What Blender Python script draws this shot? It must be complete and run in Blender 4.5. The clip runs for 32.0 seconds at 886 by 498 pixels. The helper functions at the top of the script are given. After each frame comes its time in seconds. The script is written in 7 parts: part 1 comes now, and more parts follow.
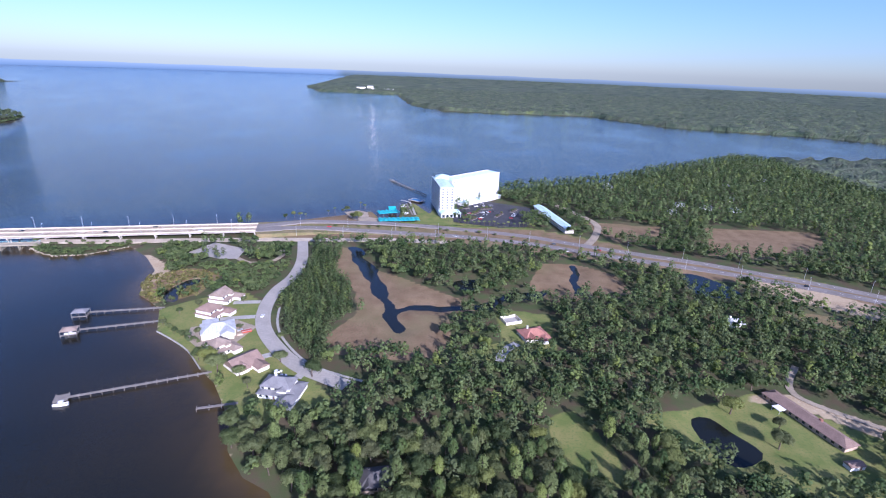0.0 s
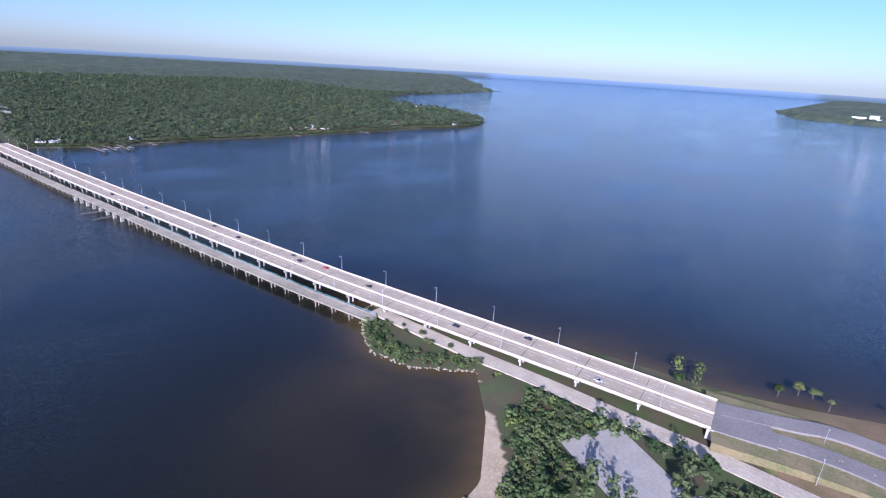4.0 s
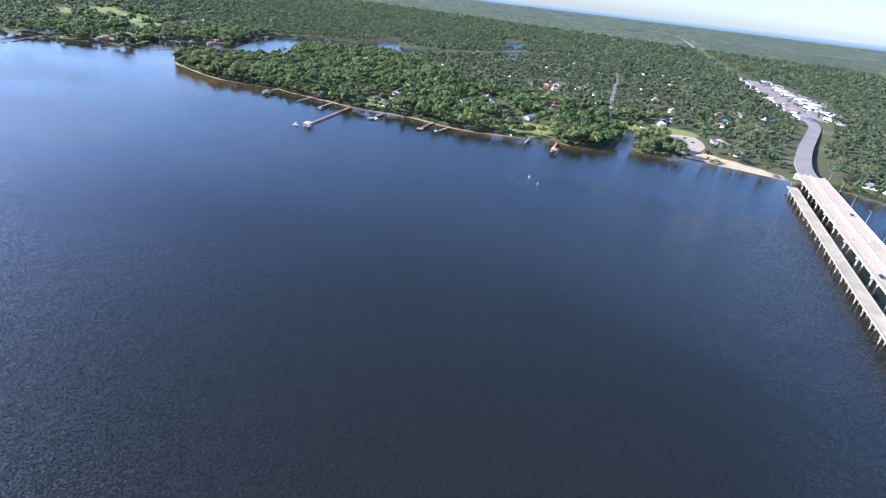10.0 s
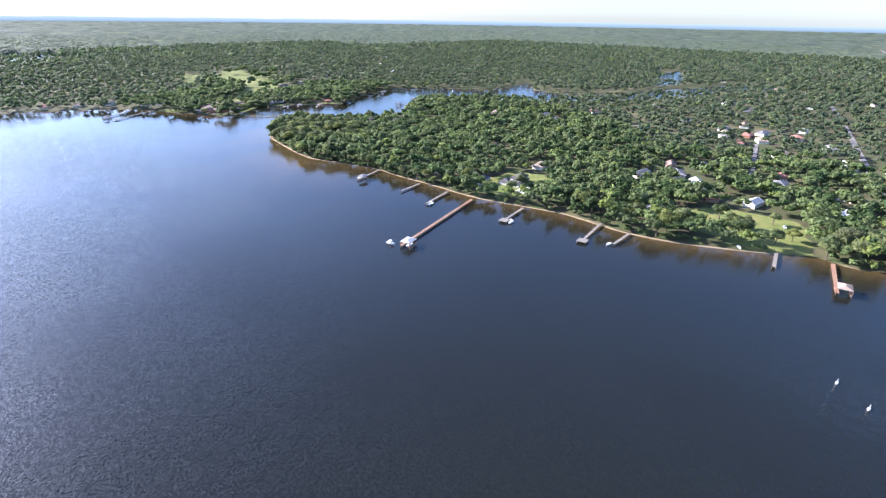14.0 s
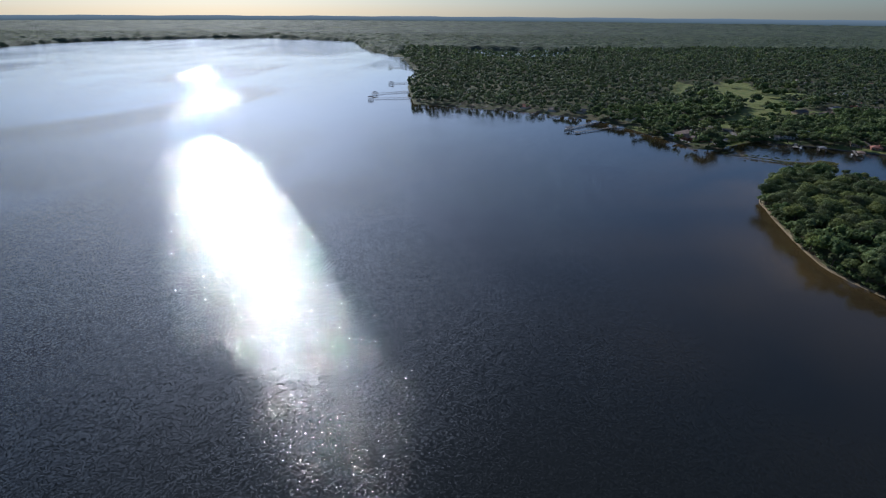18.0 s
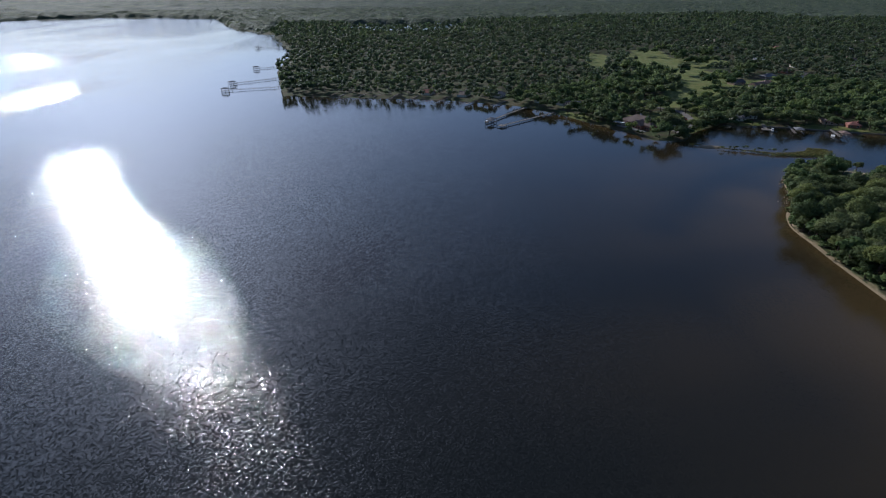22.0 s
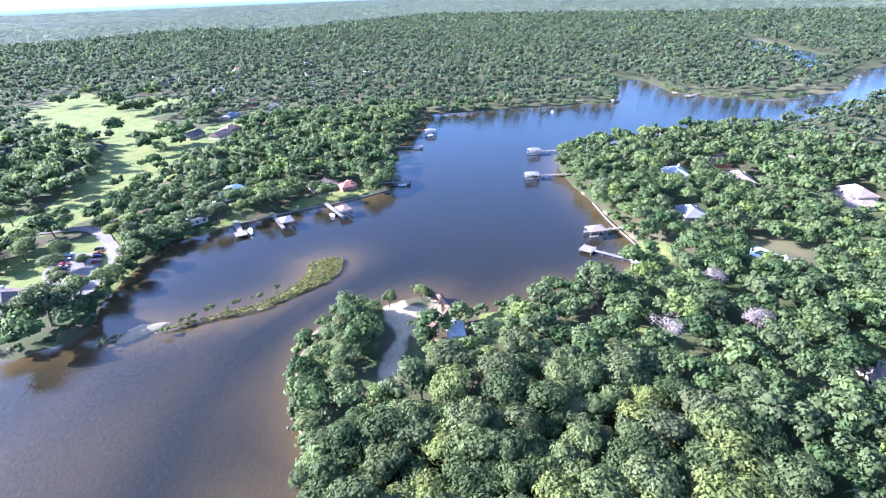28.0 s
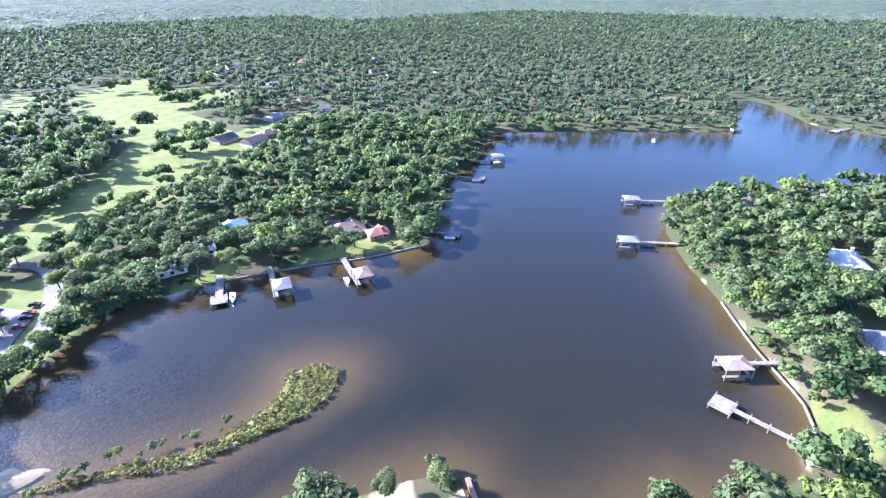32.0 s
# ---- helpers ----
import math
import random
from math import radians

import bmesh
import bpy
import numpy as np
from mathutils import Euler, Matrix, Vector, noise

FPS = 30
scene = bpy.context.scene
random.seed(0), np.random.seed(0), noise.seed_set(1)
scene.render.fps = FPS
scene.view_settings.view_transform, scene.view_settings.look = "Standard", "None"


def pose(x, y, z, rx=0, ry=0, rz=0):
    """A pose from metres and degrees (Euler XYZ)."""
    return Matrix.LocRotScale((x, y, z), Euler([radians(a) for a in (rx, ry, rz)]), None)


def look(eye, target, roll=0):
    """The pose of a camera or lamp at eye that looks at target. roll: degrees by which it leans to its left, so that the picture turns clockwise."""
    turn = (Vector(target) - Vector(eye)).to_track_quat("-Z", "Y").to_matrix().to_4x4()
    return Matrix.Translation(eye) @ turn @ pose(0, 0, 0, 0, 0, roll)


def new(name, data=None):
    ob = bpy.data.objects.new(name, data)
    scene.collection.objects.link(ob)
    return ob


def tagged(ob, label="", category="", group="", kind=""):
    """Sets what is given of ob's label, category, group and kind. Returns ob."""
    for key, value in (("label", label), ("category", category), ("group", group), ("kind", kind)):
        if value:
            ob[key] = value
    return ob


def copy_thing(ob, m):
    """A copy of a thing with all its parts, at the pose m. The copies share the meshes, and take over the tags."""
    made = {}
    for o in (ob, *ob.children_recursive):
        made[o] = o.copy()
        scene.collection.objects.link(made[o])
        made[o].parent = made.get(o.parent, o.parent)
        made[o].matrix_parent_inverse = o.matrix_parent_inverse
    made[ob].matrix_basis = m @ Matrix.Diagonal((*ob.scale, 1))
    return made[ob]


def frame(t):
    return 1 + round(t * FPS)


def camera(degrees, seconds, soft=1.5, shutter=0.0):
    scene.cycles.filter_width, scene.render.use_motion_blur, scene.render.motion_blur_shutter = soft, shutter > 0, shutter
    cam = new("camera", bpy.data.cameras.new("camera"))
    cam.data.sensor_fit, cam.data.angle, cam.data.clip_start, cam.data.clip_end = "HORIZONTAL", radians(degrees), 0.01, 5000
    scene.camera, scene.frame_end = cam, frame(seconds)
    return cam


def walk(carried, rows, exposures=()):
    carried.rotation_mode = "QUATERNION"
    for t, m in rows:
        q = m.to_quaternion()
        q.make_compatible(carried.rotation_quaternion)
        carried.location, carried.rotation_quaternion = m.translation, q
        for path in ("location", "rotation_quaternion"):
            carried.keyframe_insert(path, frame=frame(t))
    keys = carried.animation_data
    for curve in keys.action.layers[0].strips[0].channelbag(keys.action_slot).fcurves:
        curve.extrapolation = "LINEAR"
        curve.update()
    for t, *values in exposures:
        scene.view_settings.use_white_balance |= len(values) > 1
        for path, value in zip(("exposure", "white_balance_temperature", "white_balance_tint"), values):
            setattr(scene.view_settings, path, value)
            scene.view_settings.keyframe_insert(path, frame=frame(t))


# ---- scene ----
cam = camera(81.8, 32.0, soft=1.15)
# The plan is drawn in full-size metres; the model stands at this scale, since the fast flight would else go too far in each moment.
MODEL = 0.465
ROWS = [
    (0.0, 0.0, 0.0, 168.7, 70.43, -2.07, 0.01),
    (0.5, -10.0, 35.0, 167.8, 70.2, -2.83, 7.0),
    (1.0, -21.0, 69.6, 166.8, 69.88, -3.45, 13.58),
    (1.5, -34.2, 103.6, 165.7, 69.74, -3.89, 18.73),
    (2.0, -49.9, 137.4, 164.9, 69.69, -4.05, 22.36),
    (2.5, -67.6, 170.7, 163.7, 69.89, -3.81, 26.85),
    (4.5, -169.1, 295.1, 146.9, 70.3, -3.33, 52.22),
    (5.0, -200.7, 311.8, 144.5, 70.39, -3.63, 59.13),
    (5.5, -233.0, 325.1, 142.2, 70.38, -3.78, 67.85),
    (6.0, -265.7, 333.7, 140.3, 70.17, -4.34, 77.45),
    (6.5, -298.3, 337.1, 139.1, 69.86, -4.96, 85.06),
    (7.0, -330.4, 335.9, 138.7, 69.77, -5.73, 90.51),
    (7.5, -361.9, 330.5, 138.8, 68.14, -6.24, 96.82),
    (8.0, -392.3, 321.7, 139.0, 66.44, -6.52, 103.46),
    (8.5, -420.9, 310.2, 139.0, 65.33, -6.58, 106.84),
    (9.0, -447.1, 297.1, 138.5, 64.75, -6.59, 109.87),
    (9.5, -472.5, 281.5, 138.6, 63.78, -6.32, 115.72),
    (10.0, -496.6, 263.9, 138.4, 62.9, -6.04, 121.38),
    (10.5, -519.5, 245.1, 138.4, 62.65, -5.83, 125.88),
    (11.0, -541.1, 226.1, 138.4, 63.02, -5.42, 128.57),
    (11.5, -562.3, 207.5, 138.0, 64.27, -4.84, 125.04),
    (12.0, -583.4, 189.6, 137.5, 65.05, -4.05, 123.95),
    (12.5, -604.8, 172.3, 137.0, 65.55, -3.21, 124.57),
    (13.0, -626.3, 155.5, 136.8, 65.93, -2.16, 125.92),
    (13.5, -647.5, 138.2, 136.9, 65.8, -1.57, 128.77),
    (14.0, -667.5, 119.8, 137.2, 65.48, -0.73, 134.12),
    (14.5, -685.2, 99.7, 137.5, 65.11, -1.26, 141.18),
    (15.0, -701.1, 78.8, 137.7, 64.81, -1.73, 149.83),
    (15.5, -715.7, 57.3, 137.8, 64.95, -0.9, 159.25),
    (17.5, -743.9, -45.1, 134.8, 64.78, -0.24, 178.79),
    (18.0, -745.6, -69.1, 132.7, 65.14, -0.34, -176.33),
    (18.5, -746.5, -92.8, 130.2, 65.67, 0.04, -173.39),
    (19.0, -746.6, -116.0, 127.6, 65.15, -0.46, -172.18),
    (19.5, -746.2, -138.3, 124.8, 63.37, -0.12, -171.4),
    (20.0, -745.4, -159.7, 122.1, 62.31, -0.1, -171.06),
    (20.5, -744.8, -180.2, 119.9, 62.66, -0.04, -170.51),
    (21.0, -744.8, -199.9, 118.3, 62.87, 0.33, -176.03),
    (21.5, -745.8, -219.5, 117.5, 62.76, 0.38, 177.42),
    (22.0, -748.3, -240.0, 117.3, 62.74, 0.52, 171.81),
    (22.5, -752.4, -261.6, 117.8, 62.59, 0.54, 167.22),
    (23.0, -758.8, -283.7, 118.4, 62.45, 1.06, 158.29),
    (23.5, -768.5, -305.1, 118.8, 62.37, 1.44, 151.51),
    (24.0, -781.9, -325.0, 119.1, 62.34, 1.67, 144.96),
    (24.5, -799.2, -342.9, 119.4, 62.34, 2.1, 137.47),
    (25.0, -819.4, -358.7, 119.4, 62.36, 2.52, 130.05),
    (25.5, -841.3, -372.4, 119.2, 62.53, 2.65, 126.47),
    (26.0, -864.1, -384.4, 118.9, 62.74, 2.95, 123.01),
    (26.5, -886.9, -395.4, 118.2, 62.89, 2.84, 121.57),
    (28.5, -953.4, -428.1, 113.5, 63.12, 1.81, 121.27),
    (29.0, -964.6, -433.9, 113.1, 63.17, 1.25, 125.12),
    (29.5, -975.2, -439.5, 113.0, 63.06, 0.82, 127.5),
    (30.0, -985.0, -445.1, 113.0, 62.99, 0.57, 129.06),
    (30.5, -994.5, -450.9, 112.9, 62.91, 0.4, 129.63),
    (31.0, -1003.7, -456.7, 112.6, 62.84, 0.27, 129.88),
    (31.5, -1012.6, -462.6, 112.0, 62.81, 0.12, 130.01),
    (32.0, -1021.3, -468.7, 111.2, 62.83, 0.01, 130.05),
]

EXPOSURES = [(0.0, 1.15, 4800.0, 29.0), (2.5, 1.1, 4780.0, 29.0), (5.0, 1.1, 4700.0, 27.0), (8.0, 1.55, 4750.0, 19.0), (11.0, 2.1, 5050.0, 19.0), (13.0, 2.2, 5200.0, 20.0), (14.0, 2.15, 5200.0, 20.0), (15.0, 1.7, 5200.0, 19.0), (16.5, 0.55, 5150.0, 13.0),
             (19.0, -0.2, 5000.0, 9.0), (22.0, -0.2, 5050.0, 11.0), (23.0, 0.2, 4900.0, 14.0), (24.0, 1.85, 4800.0, 19.0), (25.0, 2.5, 4700.0, 22.0), (26.5, 2.75, 4700.0, 22.0), (32.0, 2.78, 4700.0, 22.0)]
walk(cam, [(t, pose(MODEL * x, MODEL * y, MODEL * z, rx, ry, rz)) for t, x, y, z, rx, ry, rz in ROWS], EXPOSURES)

# ---- light: morning sun low over the water, clear hazy sky ----
SUN_EL, SUN_AZ = 27.0, -64.0
world = bpy.data.worlds.new("sky")
scene.world = world
world.use_nodes = True
wn_ = world.node_tree.nodes
wn_.clear()
sky = wn_.new("ShaderNodeTexSky")
sky.sky_type, sky.sun_disc = "NISHITA", False
sky.sun_elevation, sky.sun_rotation = radians(SUN_EL), radians(90 - SUN_AZ)
sky.air_density, sky.dust_density, sky.ozone_density = 1.0, 0.42, 3.5
# the same sky through the thick morning haze, brightest round the sun
haze = wn_.new("ShaderNodeTexSky")
haze.sky_type, haze.sun_disc = "NISHITA", False
haze.sun_elevation, haze.sun_rotation = sky.sun_elevation, sky.sun_rotation
haze.air_density, haze.dust_density, haze.ozone_density = 0.3, 7.0, 3.0
veil = wn_.new("ShaderNodeMix")
veil.data_type = "RGBA"
veil.inputs[0].default_value = 0.38
bg = wn_.new("ShaderNodeBackground")
bg.inputs["Strength"].default_value = 0.086
world.node_tree.links.new(sky.outputs[0], veil.inputs[6])
world.node_tree.links.new(haze.outputs[0], veil.inputs[7])
world.node_tree.links.new(veil.outputs[2], bg.inputs[0])
wo = wn_.new("ShaderNodeOutputWorld")
world.node_tree.links.new(bg.outputs[0], wo.inputs[0])
sun = new("sun", bpy.data.lights.new("sun", "SUN"))
sun.data.energy, sun.data.angle, sun.data.color = 4.15, radians(0.6), (1.0, 0.85, 0.65)
sd_ = Vector((math.cos(radians(SUN_EL)) * math.cos(radians(SUN_AZ)), math.cos(radians(SUN_EL)) * math.sin(radians(SUN_AZ)), math.sin(radians(SUN_EL))))
sun.matrix_world = look(sd_ * 3000, (0, 0, 0))

# plan of the place, metres: shorelines, marshes, clearings and roads
EAST_A = [(-67,166),(-80,173),(-93,189),(-99,205),(-107,220),(-121,241),(-133,252),(-150,272),(-165,284),(-180,294),(-195,326),(-208,338),(-220,347),(-230,367),(-235,396),(-259,427),(-287,451),(-300,438),(-312,427),(-335,421),(-352,427),(-366,436),(-378,446),(-384,458),(-384,470),(-330,482),(-250,522),(-202,536),(-182,543),(-160,554),(-107,585),(-82,604),(-74,588),(-66,564),(-47,560),(-47,634),(-39,655),(-30,646),(-10,601),(-6,635),(5,671)]
EAST_B = [(92,745),(157,784),(276,832),(364,919),(525,1039),(648,1134),(715,1117),(895,1146),(1018,1145),(1500,1150),(9500,1250),(9500,-9500),(500,-9500),(420,-3050),(893,-2747),(1143,-2459),(1110,-2083),(1131,-1861),(700,-1200),(220,-400),(80,0),(-30,120)]
WEST_N = [(-9500,9500),(-3124,3700),(-3120,3522),(-2524,3132),(-2264,2445),(-2184,2082),(-1926,1676),(-1709,1615),(-1527,1539),(-1447,1582),(-1267,1505),(-1145,1446),(-1084,1331),(-1079,1223),(-1098,1103),(-1095,962),(-1094,855),(-1095,789),(-1098,705),(-1109,607),(-1092,506),(-1091,451),(-1111,399),(-1124,360)]
WEST_S = [(-1112,307),(-1112,272),(-1108,226),(-1092,201),(-1084,178),(-1094,167),(-1130,161),(-1164,164),(-1185,152),(-1167,140),(-1125,143),(-1082,146),(-1059,137),(-1042,108),(-1045,86),(-1033,67),(-1017,41),(-1002,9),(-996,-18),(-996,-39),(-997,-67),(-991,-92),(-985,-113),(-977,-145),(-976,-187),(-973,-230),(-972,-270),(-960,-310),(-950,-340),(-950,-360),(-952,-378)]
HEADLAND = [(-956,-402),(-960,-425),(-964,-442),(-968,-460),(-978,-476),(-988,-485),(-1001,-500),(-1011,-518),(-1021,-532),(-1034,-543),(-1052,-551),(-1060,-548),(-1066,-543),(-1074,-538),(-1083,-533),(-1091,-527),(-1092,-522),(-1086,-513),(-1066,-508),(-1071,-502),(-1083,-507),(-1089,-501),(-1096,-493),(-1104,-487),(-1120,-480),(-1129,-468),(-1145,-458),(-1165,-454),(-1179,-459),(-1199,-476),(-1219,-492),(-1247,-516),(-1276,-535),(-1302,-542),(-1336,-531),(-1392,-486),(-1428,-437),(-1500,-385),(-1600,-330),(-1700,-270),(-1800,-235),(-1900,-235)]
BAYOU = [(-1882,-286),(-1807,-323),(-1659,-347),(-1589,-402),(-1574,-454),(-1590,-513),(-1660,-558),(-1667,-595),(-1572,-567),(-1514,-557),(-1432,-659),(-1380,-716),(-1358,-701),(-1315,-681),(-1265,-668),(-1237,-652),(-1210,-628),(-1186,-617),(-1176,-618),(-1157,-630),(-1134,-645),(-1117,-656),(-1100,-663),(-1081,-667),(-1066,-672),(-1054,-665),(-1037,-655),(-1023,-646),(-1006,-625)]
CLUB_SHORE = [(-982,-634),(-971,-664),(-957,-693),(-934,-748),(-910,-785),(-851,-825),(-794,-850),(-750,-860),(-712,-875),(-646,-896),(-610,-1100),(-603,-1345),(-511,-1761),(-290,-2206),(-129,-2745),(327,-2977),(420,-3040),(500,-9500),(-9500,-9500)]
NORTH_EAST = [(-975,3866),(-765,3302),(-280,3269),(-153,2443),(-3,2159),(221,2126),(614,2161),(646,2036),(802,1783),(1136,1679),(1336,1536),(1900,1400),(9500,1500),(9500,9500),(-1500,9500)]
SPIT = [(-1019,-603),(-1030,-597),(-1041,-590),(-1052,-583),(-1064,-581),(-1078,-582),(-1088,-590),(-1096,-586),(-1100,-579),(-1093,-572),(-1081,-570),(-1066,-574),(-1053,-577),(-1045,-581),(-1037,-589),(-1024,-597)]
SAND_SPOT = [(-1013,-616),(-1020,-615),(-1024,-606),(-1020,-601),(-1012,-609)]
SPIT_ROOT = [(-1001,-616),(-1007,-618),(-1013,-611),(-1007,-613)]
MARSH1 = [(-93,467),(-87,410),(-63,366),(-55,328),(-70,295),(-67,275),(-42,270),(-15,269),(5,273),(12,309),(8,333),(37,344),(13,362),(-23,391),(-38,402),(-65,425),(-82,468)]
MARSH2 = [(96,440),(77,388),(90,357),(160,372),(157,418),(128,443)]
MARSH3 = [(168,571),(189,584),(264,571),(246,519),(191,510)]
MARSH4 = [(315,578),(443,571),(420,519),(349,470),(273,479)]
MARSH5 = [(279,354),(306,346),(298,323),(265,326)]
CREEK1 = [(-80,465),(-60,415),(-42,365),(-32,335),(-25,306)]
CREEK2 = [(-32,336),(-4,343),(29,345),(59,365),(84,375)]
CREEK3 = [(126,438),(119,403),(115,380)]
POND1 = [(-201,343),(-204,358),(-199,378),(-191,381),(-187,372),(-194,366),(-197,354),(-192,348),(-190,339)]
POND2 = [(136,222),(134,208),(138,191),(147,189),(159,198),(151,213),(146,223)]
POND3 = [(219,426),(238,425),(254,392),(243,380),(217,385)]
POND4 = [(16,394),(39,399),(36,382),(18,378)]
FIELD1 = [(61,220),(75,225),(87,194),(85,171),(60,171),(58,197)]
LAWN_P = [(108,223),(137,229),(181,245),(230,206),(200,170),(158,171),(136,183),(120,202)]
SANDE = [(279,428),(318,406),(358,363),(337,338),(301,365),(273,391)]
GOLF1 = [(-1277,-1270),(-1312,-1207),(-1257,-1092),(-1186,-1049),(-1211,-1133)]
GOLF2 = [(-1267,-1054),(-1334,-1020),(-1231,-900),(-1131,-794),(-1088,-741),(-1072,-762),(-1129,-851),(-1213,-959)]
GOLF3 = [(-1168,-1232),(-1185,-1167),(-1099,-993),(-1074,-1002)]
GOLF4 = [(-1212,-875),(-1344,-907),(-1278,-844),(-1179,-798)]
GOLF5 = [(-1028,-816),(-1066,-776),(-1034,-745),(-1016,-758),(-1016,-783)]
CLUBLOT = [(-1021,-700),(-1042,-717),(-1056,-693),(-1047,-675),(-1030,-666),(-1018,-649),(-1009,-650)]
HEADSAND = [(-1077,-530),(-1077,-517),(-1064,-514),(-1051,-509),(-1041,-503),(-1033,-508),(-1045,-515),(-1061,-520)]
HEADSAND2 = [(-1074,-535),(-1082,-532),(-1084,-514),(-1071,-513),(-1061,-521),(-1067,-529)]
LAWN31 = [(-1164,-453),(-1184,-460),(-1186,-448),(-1171,-440),(-1159,-447)]
LAWN28 = [(-1192,-420),(-1198,-409),(-1183,-396),(-1175,-407),(-1180,-417)]
LAWN13 = [(-1064,-12),(-1099,12),(-1105,67),(-1046,86),(-1027,56),(-1035,15)]
PARK13 = [(-1160,120),(-1232,114),(-1262,150),(-1262,210),(-1240,222),(-1192,178),(-1196,157),(-1190,136),(-1165,128)]
BEACH13 = [(-1106,215),(-1125,222),(-1150,236),(-1142,262),(-1132,292),(-1124,318),(-1108,312),(-1108,285),(-1111,257),(-1113,233)]
STRIP = [(-2196,207),(-2183,284),(-1901,403),(-1597,378),(-1709,322),(-1872,264)]
LOTH = [(29,581),(27,612),(55,673),(120,658),(99,567),(76,536)]
PARKE = [(-223,434),(-208,459),(-180,454),(-171,411),(-193,423)]
ROAD1 = [(-134,483),(-121,430),(-118,391),(-123,363),(-122,333),(-114,304),(-99,280),(-80,259),(-64,249),(-47,240)]
SIDE1 = [(-112,334),(-106,309),(-95,287),(-74,262),(-52,250),(-39,245)]
OLDRD = [(-371,450),(-310,459),(-255,469),(-211,475),(-179,480),(-139,484),(-95,488),(-53,492),(-11,492),(24,490)]
STREET = [(-1156,125),(-1262,95),(-1363,71),(-1644,9),(-1797,-29)]
STREET2 = [(-1184,10),(-1239,-3),(-1369,-34)]
USHWY = [(-1180,334),(-1300,341),(-1457,357),(-1540,362),(-1624,349),(-1765,313),(-2029,255),(-2220,211),(-2810,70),(-3916,-150),(-5110,-420)]
CLUBRD = [(-1033,-758),(-1047,-746),(-1059,-726),(-1051,-691),(-1038,-667),(-1024,-661),(-1013,-646)]

# ---- materials ----
def mat(name, base, rough=0.8, noise_scale=0.0, amount=0.25, second=None, metal=0.0, bump=0.0, spec=0.22, fine=None, obj_random=0.0):
    """Principled surface with two scales of variation in world metres."""
    m = bpy.data.materials.new(name)
    m.use_nodes = True
    nt = m.node_tree
    b = nt.nodes["Principled BSDF"]
    b.inputs["Roughness"].default_value = rough
    b.inputs["Metallic"].default_value = metal
    b.inputs["Specular IOR Level"].default_value = spec
    col = (*base, 1)
    b.inputs["Base Color"].default_value = col
    if noise_scale:
        geo = nt.nodes.new("ShaderNodeNewGeometry")
        n1 = nt.nodes.new("ShaderNodeTexNoise")
        n1.inputs["Scale"].default_value = noise_scale / MODEL
        n1.inputs["Detail"].default_value = 6
        n2 = nt.nodes.new("ShaderNodeTexNoise")
        n2.inputs["Scale"].default_value = (fine or noise_scale * 9) / MODEL
        n2.inputs["Detail"].default_value = 3
        for n in (n1, n2):
            nt.links.new(geo.outputs["Position"], n.inputs["Vector"])
        add = nt.nodes.new("ShaderNodeMath")
        add.operation = "ADD"
        nt.links.new(n1.outputs[0], add.inputs[0])
        nt.links.new(n2.outputs[0], add.inputs[1])
        last = add
        if obj_random:
            oi = nt.nodes.new("ShaderNodeObjectInfo")
            k = nt.nodes.new("ShaderNodeMath")
            k.operation = "MULTIPLY_ADD"
            k.inputs[1].default_value = obj_random
            nt.links.new(oi.outputs["Random"], k.inputs[0])
            nt.links.new(add.outputs[0], k.inputs[2])
            last = k
        ramp = nt.nodes.new("ShaderNodeMapRange")
        ramp.inputs[1].default_value, ramp.inputs[2].default_value = 0.7, 1.3 + obj_random
        nt.links.new(last.outputs[0], ramp.inputs[0])
        mix = nt.nodes.new("ShaderNodeMix")
        mix.data_type = "RGBA"
        sec = second or tuple(c * (1 - amount) for c in base)
        mix.inputs[6].default_value = (*sec, 1)
        mix.inputs[7].default_value = (*(min(1, c * (1 + amount * 0.5)) for c in base), 1)
        nt.links.new(ramp.outputs[0], mix.inputs[0])
        nt.links.new(mix.outputs[2], b.inputs["Base Color"])
        if bump:
            bp = nt.nodes.new("ShaderNodeBump")
            bp.inputs["Strength"].default_value = bump
            bp.inputs["Distance"].default_value = 0.3 * MODEL
            nt.links.new(n2.outputs[0], bp.inputs["Height"])
            nt.links.new(bp.outputs[0], b.inputs["Normal"])
    return m


